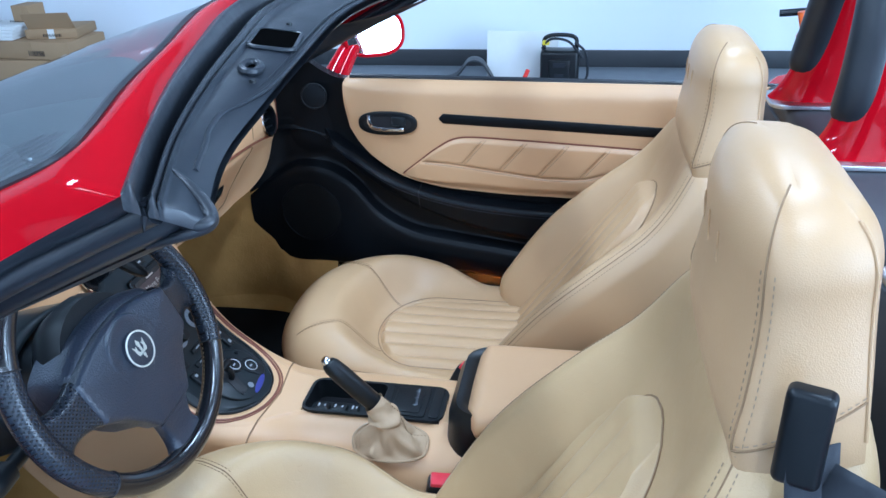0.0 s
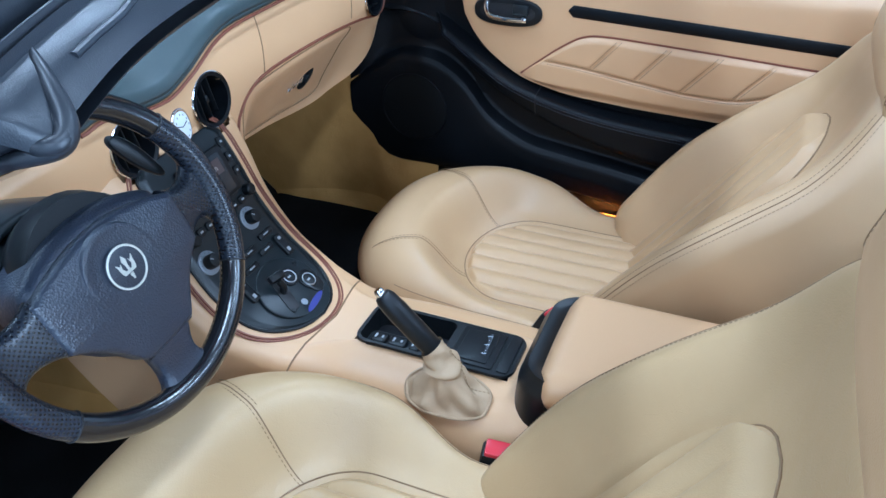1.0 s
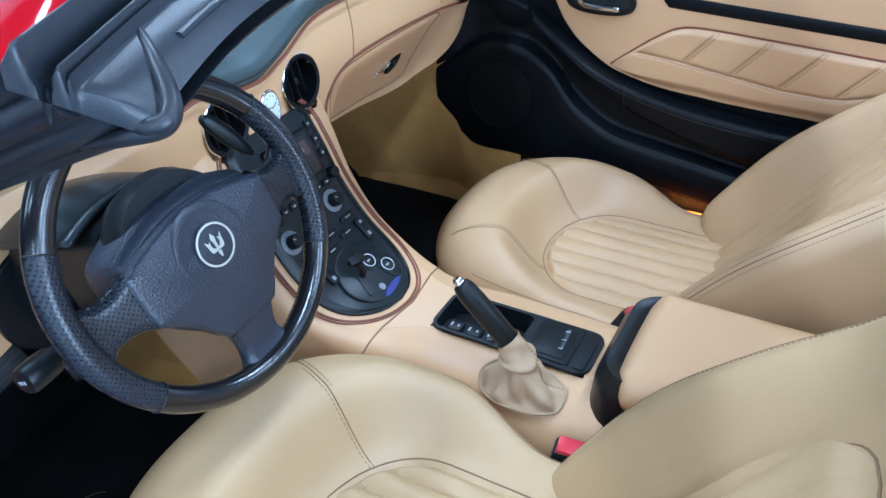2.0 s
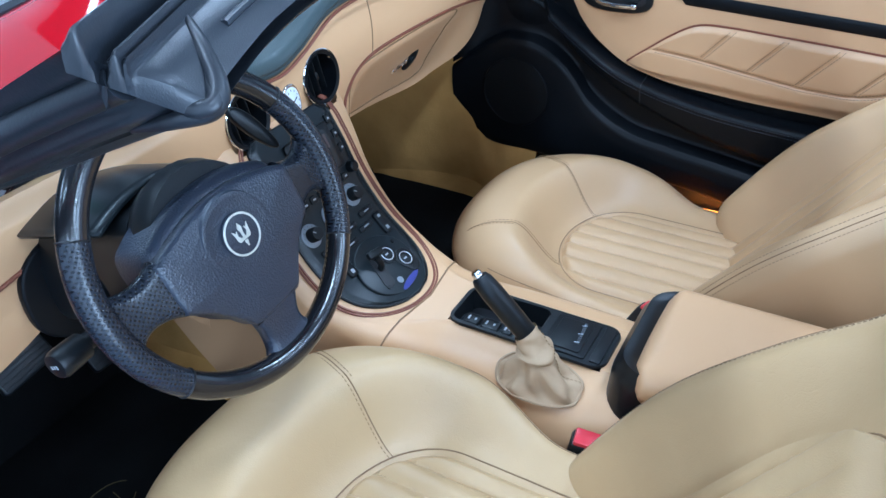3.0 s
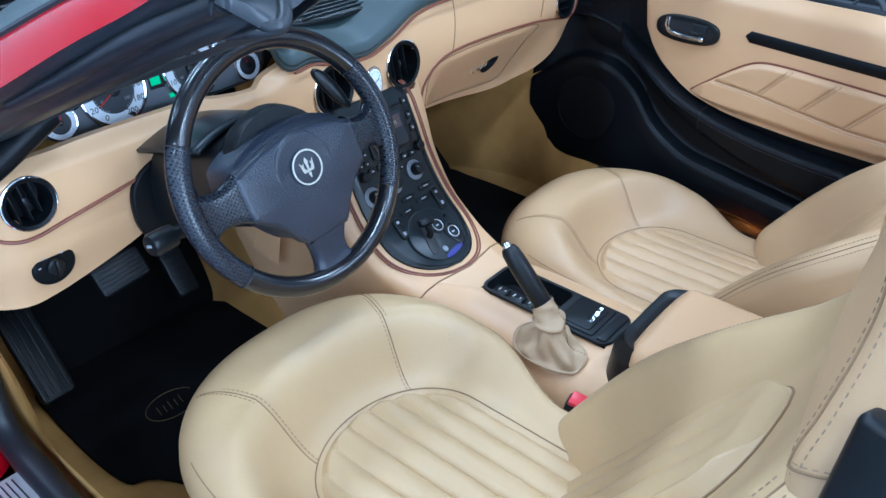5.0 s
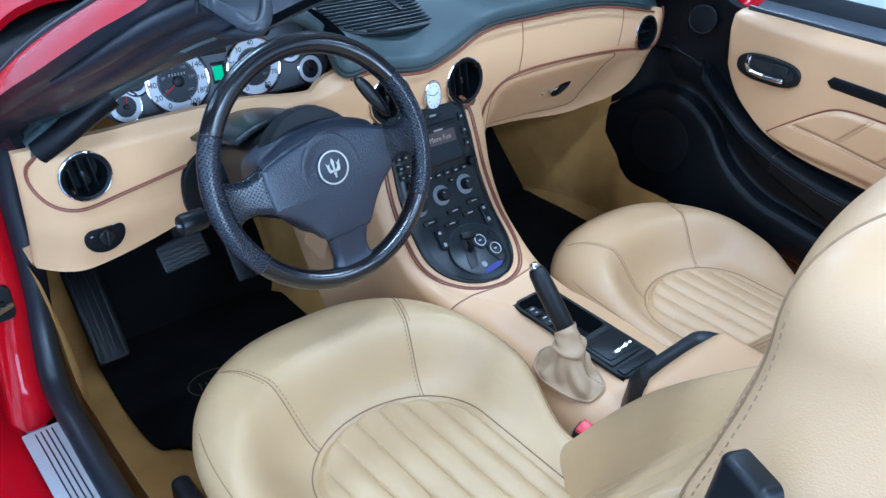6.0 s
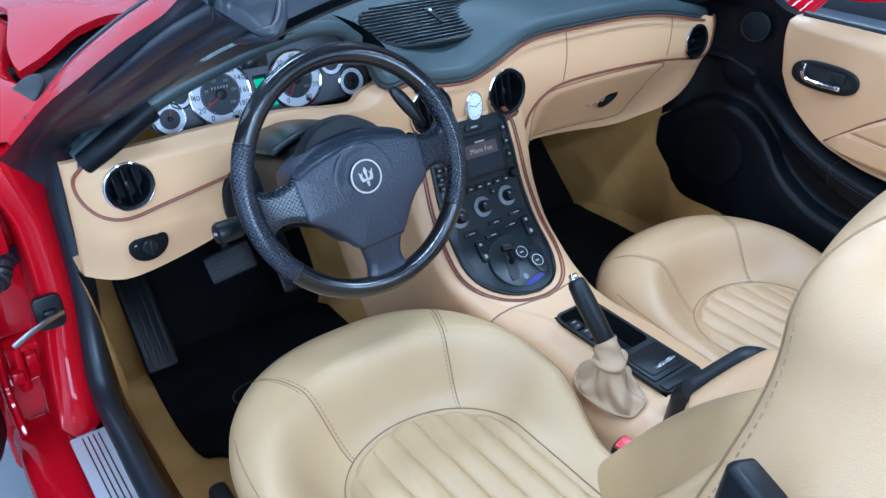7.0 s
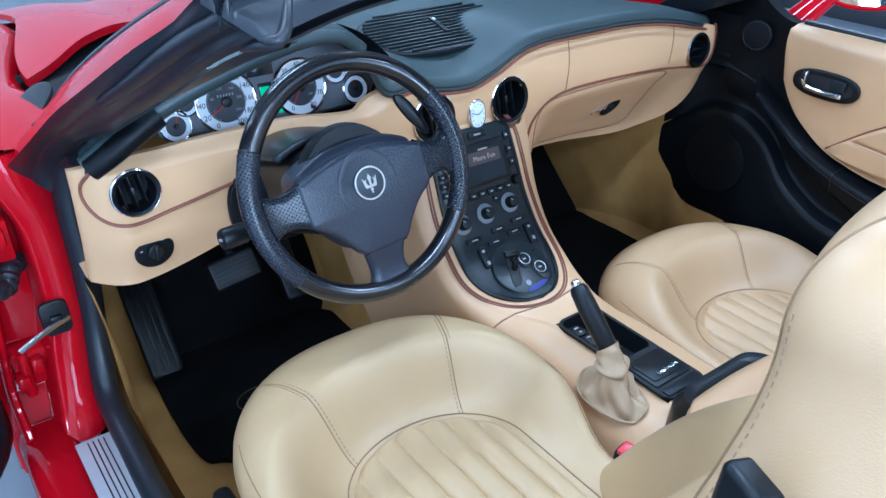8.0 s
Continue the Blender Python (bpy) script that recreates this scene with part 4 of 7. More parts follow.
dial(-0.079, 0.002, 0.050, ["0", "20", "40", "60", "80", "100", "120", "140", "160", "180", "200"], 240, 300, 212, "speedometer")
dial(0.053, 0.002, 0.047, ["0", "10", "20", "30", "40", "50", "60", "70", "80"], 240, 300, 236, "rev_counter")
dial(0.158, -0.020, 0.024, [], 220, 260, 110, "small_gauge")
dial(0.124, 0.019, 0.022, [], 220, 260, 150, "small_gauge")
dial(-0.166, -0.020, 0.024, [], 220, 260, 80, "small_gauge")
dial(-0.144, 0.012, 0.020, [], 220, 260, 120, "small_gauge")
part("info_display", block((-0.012, 0.047, 0.001), (0.046, 0.030, 0.003), 0.001, km), SCREEN, cluster, "dark display window")
part("gear_display", block((-0.008, 0.003, 0.001), (0.024, 0.034, 0.003), 0.001, km), SCREEN, cluster)
part("gear_light", block((-0.010, 0.003, 0.0028), (0.016, 0.022, 0.0008), 0, km), GREEN_LED, cluster, "lit green gear symbol")
part("warning_light", block((0.062, 0.070, 0.001), (0.006, 0.009, 0.0012), 0, km), RED_LED, cluster, "lit red warning symbol")
part("indicator_light", block((0.012, -0.030, 0.001), (0.008, 0.006, 0.0012), 0, km), GREEN_LED, cluster, "lit green symbol")

# ---- speaker grille on the pad ----
def pad_z(x, y):
    best = None
    for v in np.linspace(0.12, 1, 60):
        p = pad_top((x + 0.705) / 1.435, v)
        if best is None or abs(p[1] - y) < abs(best[1] - y):
            best = p
    return best[2]


grille = thing("speaker_grille", (0, 0.44, 0.99), "black slotted oval speaker grille on the dashboard top", "speaker grille")
G0 = arr(0.004, 0.420)
gz = pad_z(*G0)
slope = math.degrees(math.atan2(pad_z(G0[0], 0.47) - pad_z(G0[0], 0.39), 0.08))
wm = Matrix.Translation((G0[0], G0[1], gz + 0.001)) @ pose(0, 0, 0, slope, 0, 0)
part("grille_frame", slab(oval(0.345, 0.165, 56, 2.6), 0.007, wm, 0.004), PLASTIC, grille)
for k in range(13):
    yy = -0.068 + 0.0113 * k
    half = 0.158 * (1 - (abs(yy) / 0.081) ** 2.6) ** (1 / 2.6)
    part("slat", block((0, yy, 0.009), (2 * half, 0.0042, 0.004), 0.001, wm), PANEL, grille)
part("sensor_bar", block((0.0, 0, 0.012), (0.012, 0.06, 0.004), 0.002, wm), PLASTIC, grille)
part("sensor_bead", lathe([(0.004, 0.013), (0.003, 0.016)], 14, wm @ pose(0, 0.018, 0)), WHITEDIAL, grille)


# ---- steering wheel and column ----
HUB = Vector((-0.408, 0.0286, 0.923))
TO_DRIVER = (-0.045, -0.928, 0.366)
WM = frame_at(HUB, (1, 0, 0), TO_DRIVER)
wheel = thing("steering_wheel", HUB, "three-spoke black leather steering wheel with a trident badge", "steering wheel")
RIM, RR = 0.1592, 0.0143
RM = WM @ pose(0, 0, -0.006, 0, 0, 5)          # the rim lies behind the hub and is turned a little to the left
TM = WM @ pose(0, 0, 0, 0, 0, 5)


def rim_piece(a0, a1, r, n=40):
    return moved(tube([(RIM * math.cos(radians(a)), RIM * math.sin(radians(a)), 0) for a in np.linspace(a0, a1, n)], r, 18, up=(0, 0, 1)), RM)


rim = part("rim", moved(tube([(RIM * math.cos(a), RIM * math.sin(a), 0) for a in np.linspace(0, 2 * math.pi, 120, endpoint=False)], RR, 20, True, up=(0, 0, 1)), RM), RIMBLACK, wheel, "glossy worn black leather rim")
for a0, a1 in ((-36, 31), (149, 216)):
    part("grip", rim_piece(a0, a1, lambda t: RR * (1.015 + 0.04 * math.sin(math.pi * t))), PERF, rim, "perforated leather grip")
    for a in (a0, a1):
        part("grip_seam", moved(tube([((RIM + (RR + 0.0006) * math.cos(b)) * math.cos(radians(a)), (RIM + (RR + 0.0006) * math.cos(b)) * math.sin(radians(a)), (RR + 0.0006) * math.sin(b)) for b in np.linspace(0, 2 * math.pi, 20, endpoint=False)], 0.0009, 5, True), RM), INK, rim)
part("rim_stitching", moved(stitches([((RIM - RR * 0.95) * math.cos(a), (RIM - RR * 0.95) * math.sin(a), -0.003) for a in np.linspace(0, 2 * math.pi, 240)], 0.006, 0.003, 0.0006), RM), THREAD, rim)


def spoke(edge_a, edge_b, arc, front, material, label):
    """A spoke between two hollowed edges, from the cover out to an arc of the rim; front: its height at the cover."""
    ea, eb = spline(edge_a, 41), spline(edge_b, 41)
    a0, a1 = radians(arc[0]), radians(arc[1])

    def place(w, v):
        i = v * 40
        k = min(int(i), 39)
        pa, pb = ea[k] + (ea[k + 1] - ea[k]) * (i - k), eb[k] + (eb[k + 1] - eb[k]) * (i - k)
        end = arr(math.cos(a0 + (a1 - a0) * w), math.sin(a0 + (a1 - a0) * w)) * RIM
        flat = ea[40] * (1 - w) + eb[40] * w
        return pa * (1 - w) + pb * w + (end - flat) * v ** 1.6, np.linalg.norm(pb - pa)

    def f(u, v):
        top = u < 0.5
        w = u * 2 if top else 2 - u * 2
        w = 0.5 - 0.5 * math.cos(math.pi * w)
        p, wide = place(w, v)
        e = min(w, 1 - w) * wide
        r = 0.011
        drop = r - math.sqrt(max(0.0, r * r - (r - min(e, r)) ** 2))
        level = front * (1 - v) ** 1.2 + (RR * 0.55 - 0.006) * (1 - (1 - v) ** 1.2) - 0.006 * math.sin(math.pi * v) ** 2
        z = level - drop if top else level - 0.024 + drop
        return arr(p[0], p[1], z)
    return part("spoke", moved(grid(f, 64, 40, close_u=True, cap=True), TM), material, wheel, label, 60)


UP_EDGE = [(0.092, 0.027), (0.104, 0.0205), (0.120, 0.0165), (0.134, 0.0195), (0.1420, 0.030), (0.1420, 0.048), (0.134, 0.068)]
LOW_EDGE = [(0.090, -0.041), (0.101, -0.0345), (0.116, -0.0305), (0.130, -0.0330), (0.1385, -0.044), (0.1385, -0.060), (0.129, -0.078)]
FOOT_EDGE = [(0.035, -0.092), (0.031, -0.104), (0.0275, -0.116), (0.0265, -0.127), (0.030, -0.1360), (0.039, -0.1400), (0.052, -0.1385)]


def flipped(line):
    return [(-x, y) for x, y in line]


spoke(UP_EDGE, LOW_EDGE, (27, -31), 0.009, PERF, "perforated leather spoke")
spoke(flipped(UP_EDGE), flipped(LOW_EDGE), (153, 211), 0.009, PERF, "perforated leather spoke")
spoke(flipped(FOOT_EDGE), FOOT_EDGE, (-110, -70), 0.009, WHEELBLUE, "smooth leather lower spoke")
half_cover = [(0.0, 0.0430), (0.030, 0.0410), (0.064, 0.0330), (0.091, 0.0235), (0.0965, 0.0180), (0.0965, -0.008), (0.0950, -0.0330), (0.0900, -0.0400), (0.070, -0.0545), (0.052, -0.0745), (0.0375, -0.0945), (0.031, -0.0985), (0.016, -0.0995)]
hub_pts = half_cover + [(0.0, -0.0998)] + flipped(half_cover[1:])[::-1]
hub = part("airbag_cover", slab([tuple(p) for p in spline(hub_pts, 120, closed=True)], 0.026, TM @ pose(0, 0, -0.014), 0.007, 0.006), WHEELBLUE, wheel, "dark blue-grey leather airbag cover")
pod = [(0.0, 0.0560), (0.040, 0.0520), (0.075, 0.0400), (0.092, 0.0260), (0.094, -0.010), (0.088, -0.038), (0.066, -0.056), (0.048, -0.078), (0.030, -0.094)]
part("cover_back", slab([tuple(p) for p in spline(pod + [(0.0, -0.098)] + flipped(pod[1:])[::-1], 110, closed=True)], 0.062, TM @ pose(0, 0, -0.062), 0.016), WHEELBLUE, wheel, "rounded leather shell behind the cover")
HM = TM @ pose(-0.002, -0.005, 0)
part("cover_disc", lathe([(0.046, 0.012), (0.044, 0.0164), (0.041, 0.0172), (0.038, 0.0166), (0.028, 0.0164)], 48, HM), WHEELBLUE, hub)
badge = part("badge", lathe([(0.0230, 0.014), (0.0230, 0.0205), (0.0200, 0.0212)], 44, HM), WHEELBLUE, hub, "black round badge")
part("badge_ring", ring(0.0218, 0.0012, HM @ pose(0, 0, 0.0212)), ENAMEL, badge, "cream enamel ring")
tm = HM @ pose(0, 0, 0.0212) @ Matrix.Scale(0.86, 4)
leaf = [(0.0, 0.0150), (0.0032, 0.0090), (0.0016, 0.0030), (0.0015, -0.0055), (-0.0015, -0.0055), (-0.0016, 0.0030), (-0.0032, 0.0090)]
tines = [slab(leaf, 0.0012, tm), slab([(-0.0105, -0.0035), (-0.0085, -0.0070), (0.0085, -0.0070), (0.0105, -0.0035)], 0.0012, tm), block((0, -0.0100, 0.0006), (0.0046, 0.0040, 0.0012), 0.0004, tm), block((0, -0.0135, 0.0006), (0.0026, 0.0050, 0.0012), 0.0004, tm)]
for s in (-1, 1):
    horn = [(0.0050, -0.0060), (0.0105, -0.0030), (0.0112, 0.0040), (0.0125, 0.0100), (0.0080, 0.0050), (0.0060, 0.0075), (0.0072, 0.0010), (0.0045, -0.0030)]
    tines.append(slab([(s * x, y) for x, y in horn], 0.0012, tm))
part("emblem", joined(*tines), ENAMEL, badge, "small cream three-pronged emblem")
for side in (-1, 1):
    part("cover_seam", moved(tube([(side * 0.0972, 0.0215, 0.0050), (side * 0.0976, -0.004, 0.0056), (side * 0.0962, -0.0330, 0.0050)], 0.0012, 6), TM), INK, wheel)
part("cover_seam", moved(tube([(-0.034, -0.0990, 0.0050), (0.0, -0.1012, 0.0058), (0.034, -0.0990, 0.0050)], 0.0012, 6), TM), INK, wheel)
part("cover_lettering", words("AIRBAG", 0.0075, TM @ pose(0.010, -0.082, 0.0136), 0.0004), WHEELBLUE, hub, "faint moulded lettering")
part("boss", moved(lathe([(0.070, -0.075), (0.080, -0.045), (0.075, -0.022)], 36), WM), PLASTIC, wheel)

column = thing("steering_column", (-0.408, 0.16, 0.80), "black plastic steering column shroud with stalks", "steering column")
CM = frame_at(HUB, (1, 0, 0), TO_DRIVER)


def shroud(u, v):
    a = 2 * math.pi * u
    c, s = math.cos(a), math.sin(a)
    w, h = 0.075 + 0.012 * v, 0.055 + 0.006 * v
    top = 0.018 * smooth(0.2, 1, s)
    return arr(*(CM @ Vector((w * math.copysign(abs(c) ** 0.55, c), h * math.copysign(abs(s) ** 0.6, s) - 0.018 + top, -0.070 - 0.22 * v))))


part("surround", slab(oval(0.210, 0.150, 48, 2.6), 0.010, frame_at((-0.408, 0.279, 0.800), (1, 0, 0), (0, -1, 0.05)), 0.004), BLACK, column, "black surround let into the fascia")
part("shroud", grid(shroud, 40, 12, close_u=True, cap=True), PLASTIC, column, "black plastic shroud")


def top_cover(u, v):
    x = (2 * u - 1) * (0.084 + 0.010 * v)
    return arr(*(CM @ Vector((x, 0.070 - 0.022 * (2 * u - 1) ** 2 + 0.016 * v, -0.085 - 0.20 * v))))


shell(part("column_top", grid(top_cover, 24, 10), PANEL, column, "satin black column cover"), 0.006)


def stalk(name, pts, r0, tip, label):
    st = part(name, moved(tube(spline(pts, 14), lambda t: r0 * (0.8 + 0.3 * t), 12), CM), PLASTIC, column, label)
    a, b = Vector(pts[-2]), Vector(pts[-1])
    d = (b - a).normalized()
    m = CM @ frame_at(b, (0, 0, 1), d)
    part("knurled_end", lathe([(tip, -0.012), (tip * 1.05, 0.0), (tip * 1.05, 0.018), (tip * 0.9, 0.022), (tip * 0.5, 0.023)], 20, m), PLASTIC, st)
    part("end_marks", joined(*[block((0.004 * k, 0, 0.0233), (0.0022, 0.004, 0.0004), 0, m) for k in (-1, 0, 1)]), PRINT, st)


stalk("light_stalk", [(-0.06, -0.03, -0.085), (-0.12, -0.035, -0.085), (-0.168, -0.036, -0.078)], 0.009, 0.0145, "black stalk with a knurled end")
pad_pts = [(0.0, -0.03), (0.016, -0.03), (0.024, 0.01), (0.020, 0.045), (0.006, 0.060), (-0.010, 0.052), (-0.012, 0.01)]
part("shift_paddle", slab([tuple(p) for p in spline(pad_pts, 40, closed=True)], 0.010, CM @ pose(0.124, 0.058, -0.050, 0, -12, 30) @ Matrix.Diagonal((0.52, 0.80, 1, 1)), 0.004), PLASTIC, column, "black gear paddle behind the wheel")
part("shift_paddle", slab([tuple(p) for p in spline([(-x, y) for x, y in pad_pts][::-1], 40, closed=True)], 0.010, CM @ pose(-0.128, 0.000, -0.055, 0, 12, 8) @ Matrix.Scale(0.8, 4), 0.004), PLASTIC, column, "black gear paddle behind the wheel")


# ---- centre stack and console ----
LINE = spline([(0.300, 0.848), (0.278, 0.838), (0.243, 0.775), (0.212, 0.705), (0.170, 0.645), (0.115, 0.597), (0.055, 0.568), (-0.02, 0.559), (-0.15, 0.557), (-0.30, 0.556), (-0.42, 0.556)], 120)
BROAD = curve((0, 0.150), (0.10, 0.140), (0.25, 0.128), (0.40, 0.122), (0.52, 0.116), (0.60, 0.096), (0.66, 0.070), (0.72, 0.054), (1, 0.054))


MIDDLE = curve((0, -0.036), (0.15, -0.036), (0.35, -0.036), (0.50, -0.033), (0.60, -0.022), (0.70, -0.005), (0.78, 0.0), (1, 0.0))
ROLL = curve((0, 0.022), (0.50, 0.022), (0.62, 0.040), (0.70, 0.070), (1, 0.075))


def line_at(s):
    i = s * (len(LINE) - 1)
    k = min(int(i), len(LINE) - 2)
    t = i - k
    p = LINE[k] * (1 - t) + LINE[k + 1] * t
    g = LINE[min(k + 2, len(LINE) - 1)] - LINE[max(k - 1, 0)]
    g /= np.linalg.norm(g)
    return p, g, arr(g[1], -g[0])


def on_stack(x, s, h=0.0):
    """Place x metres off the middle, s along the stack's line, h metres proud of it."""
    p, g, n = line_at(s)
    return arr(x + MIDDLE(s), p[0] + n[0] * h, p[1] + n[1] * h)


console = thing("centre_console", (0, -0.05, 0.28), "tan leather centre console flowing down from the dashboard", "console")


def console_skin(u, v):
    s = v
    p, g, n = line_at(s)
    b = BROAD(s)
    x = 2 * u - 1
    ax = abs(x)
    if ax < 0.55:
        lat, h = b * ax / 0.55, 0.0
        lat *= 1.0
        h = -0.004 * smooth(0.9, 1.0, ax / 0.55)
    elif ax < 0.72:
        a = (ax - 0.55) / 0.17 * math.pi / 2
        lat, h = b + ROLL(s) * math.sin(a), -0.004 - ROLL(s) * (1 - math.cos(a))
    else:
        t = (ax - 0.72) / 0.28
        lat, h = b + ROLL(s) + (0.030 + 0.015 * smooth(0.3, 0.9, s)) * t, -0.004 - ROLL(s) - (0.295 - ROLL(s)) * t
    return arr(math.copysign(lat, x) + MIDDLE(s), p[0] + n[0] * h, p[1] + n[1] * h)


skin_v, skin_q = grid(console_skin, 72, 160)
skin_q = [f for f in skin_q if not any(min(math.hypot(skin_v[i][0] - 0.072, skin_v[i][2] - 0.868), math.hypot(skin_v[i][0] + 0.108, skin_v[i][2] - 0.868)) < 0.050 for i in f)]
skin_q = [f for f in skin_q if not all(abs(skin_v[i][0] + 0.006) < 0.049 and -0.278 < skin_v[i][1] < -0.018 and skin_v[i][2] > 0.54 for i in f)]
part("console_skin", (skin_v, skin_q), TAN_DASH, console, "tan leather console skin")
for side in (-1, 1):
    part("joint", tube([console_skin(0.5 + side * t / 2, 0.635 - 0.03 * t) + arr(side * 0.0004, 0, 0.0006) for t in np.linspace(0.0, 0.95, 30)], 0.0014, 6), SEAM, console, "seam between the console halves")


S0, S1 = 0.115, 0.605


def face_half(s):
    """Half width of the black face: straight above, closing to a rounded tip below."""
    top = 0.095 + 0.004 * smooth(0.12, 0.4, s)
    if s > 0.45:
        return top * math.sqrt(max(0.0, 1 - ((s - 0.45) / (S1 - 0.45)) ** 2.0))
    return top - 0.014 * smooth(S0 + 0.02, S0, s)


stack = thing("centre_stack", (0, 0.12, 0.57), "black centre stack with radio screen, keys and climate knobs", "control panel")


def stack_face(u, v):
    s = S0 + (S1 - S0) * v
    w = face_half(s)
    return on_stack((2 * u - 1) * w, s, 0.006 - 0.005 * smooth(0.88, 1.0, abs(2 * u - 1)) + 0.0)


part("face_panel", grid(stack_face, 36, 80), PANEL, stack, "soft black face panel")
rim_line = [on_stack(face_half(s) + 0.001, s, 0.002) for s in np.linspace(S0, S1, 70)] + [on_stack(-face_half(s) - 0.001, s, 0.002) for s in np.linspace(S1, S0, 70)]
part("face_rim", tube(rim_line, 0.0028, 6, True), PLASTIC, stack)
STACK_RUN = float(np.sum(np.linalg.norm(np.diff(LINE, axis=0), axis=1)))
for dw, rr in ((0.016, 0.0024), (0.0215, 0.0018)):
    side_line = [arr(face_half(s), s * STACK_RUN) for s in list(np.linspace(0.10, 0.56, 50)) + list(np.linspace(0.565, S1 - 1e-5, 40))]
    around = side_line + [arr(-p[0], p[1]) for p in side_line[::-1]]
    out = []
    for i, p in enumerate(around):
        t = around[min(i + 2, len(around) - 1)] - around[max(i - 2, 0)]
        n = arr(t[1], -t[0]) / max(1e-9, np.linalg.norm(t))
        q = p + n * dw
        out.append(on_stack(q[0], q[1] / STACK_RUN, -0.0002))
    part("surround_piping", tube(spline(out[::3], 160), rr, 6), PIPING, console, "rust leather piping")


def stack_frame(x, s, h=0.0075):
    p, g, n = line_at(s)
    return frame_at(on_stack(x, s, h), (1, 0, 0), (0, n[0], n[1]))


def key(x, s, w, h, name="button", mark=True, tall=0.004, owner=None):
    m = stack_frame(x, s, 0.006)
    k = part(name, slab(rounded(w, h, min(w, h) * 0.25, 3), tall, m, 0.0012), PLASTIC, owner or stack)
    if mark:
        part("key_mark", block((0, 0, tall + 0.0002), (w * 0.38, h * 0.22, 0.0003), 0, m), PRINT, k)
    return k


def dial_knob(x, s, r=0.0118, name="rotary_knob"):
    m = stack_frame(x, s, 0.006)
    sc = part("dial_scale", lathe([(r * 1.65, 0.0), (r * 1.65, 0.0018), (r * 1.5, 0.0026), (r * 0.9, 0.0026)], 36, m), SCALEGREY, stack, "grey scale ring")
    part("scale_marks", joined(*[block((r * 1.35, 0, 0.0028), (r * 0.18, r * 0.05, 0.0003), 0, m @ pose(0, 0, 0, 0, 0, a)) for a in range(-40, 230, 30)]), INK, sc)
    part(name, lathe([(r, 0.002), (r * 0.97, 0.016), (r * 0.85, 0.0185), (r * 0.3, 0.019)], 30, m), PLASTIC, stack, "black rotary knob")
    part("knob_pointer", block((r * 0.6, 0, 0.0192), (r * 0.5, r * 0.12, 0.0006), 0, m @ pose(0, 0, 0, 0, 0, 140)), PRINT, stack)


part("screen_bezel", slab(rounded(0.108, 0.080, 0.006), 0.004, stack_frame(0.016, 0.205), 0.002), PLASTIC, stack, "black screen surround")
scr = part("screen", slab(rounded(0.088, 0.064, 0.002, 2), 0.0012, stack_frame(0.014, 0.206, 0.0115)), SCREEN, stack, "dim grey display")
sm = stack_frame(0.014, 0.206, 0.0130)
part("screen_band", block((0.0, 0.012, 0.0001), (0.076, 0.024, 0.0003), 0, sm), SCREEN_BAND, scr)
part("screen_words", words("More Fun", 0.0135, sm @ pose(0, 0.011, 0.0005), 0.0001), SCREEN_TEXT, scr, "lit words on the display", 180)
part("screen_mark", block((0.0, 0.027, 0.0003), (0.022, 0.003, 0.0002), 0, sm), SCREEN_TEXT, scr)
key(0.014, 0.136, 0.040, 0.014)
for k in range(3):
    key(0.080, 0.155 + 0.033 * k, 0.012, 0.016)
for k in range(6):
    key(-0.048 + 0.0215 * k, 0.278, 0.016, 0.013)
for r in range(3):
    for k in range(3):
        key(-0.086 + 0.0155 * k, 0.212 + 0.022 * r, 0.0125, 0.012)
part("volume_knob", lathe([(0.010, 0.0), (0.0095, 0.012), (0.007, 0.014)], 24, stack_frame(0.080, 0.268, 0.006)), PLASTIC, stack, "black rotary knob")
part("tuning_knob", lathe([(0.010, 0.0), (0.0095, 0.012), (0.007, 0.014)], 24, stack_frame(-0.072, 0.282, 0.006)), PLASTIC, stack, "black rotary knob")
dial_knob(-0.010, 0.330)
dial_knob(0.052, 0.322)
dial_knob(-0.068, 0.338)
for x, s, w in ((0.022, 0.300, 0.010), (0.058, 0.372, 0.034), (0.006, 0.380, 0.034), (0.038, 0.400, 0.034), (-0.012, 0.410, 0.034), (-0.056, 0.388, 0.034)):
    key(x, s, w, 0.010)
for x, a in ((-0.050, 0.440), (0.072, 0.418)):
    m = stack_frame(x, a, 0.006) @ pose(0, 0, 0, 0, 0, 0)
    rk = part("rocker_switch", slab(rounded(0.018, 0.042, 0.005), 0.006, m, 0.002), PLASTIC, stack, "black rocker switch")
    part("rocker_marks", joined(block((0, 0.012, 0.0062), (0.006, 0.005, 0.0003), 0, m), block((0, -0.012, 0.0062), (0.006, 0.007, 0.0003), 0, m)), PRINT, rk)
gm2 = stack_frame(0.008, 0.500, 0.007)
gate = part("gear_plate", slab(oval(0.125, 0.112, 48), 0.005, gm2, 0.003), PANEL, stack, "round satin black gear plate")
part("gear_slot", slab(rounded(0.022, 0.060, 0.009), 0.0015, gm2 @ pose(-0.020, -0.004, 0.005, 0, 0, -18), 0.0005), INK, gate)
part("gear_lever", joined(moved(tube(spline([(-0.018, 0.0, 0.0), (-0.018, 0.006, 0.016), (-0.022, 0.018, 0.024)], 8), 0.006, 10), gm2), block((-0.024, 0.020, 0.026), (0.034, 0.014, 0.012), 0.005, gm2 @ pose(0, 0, 0, 0, 0, -10))), PLASTIC, gate, "small black T-shaped gear lever")
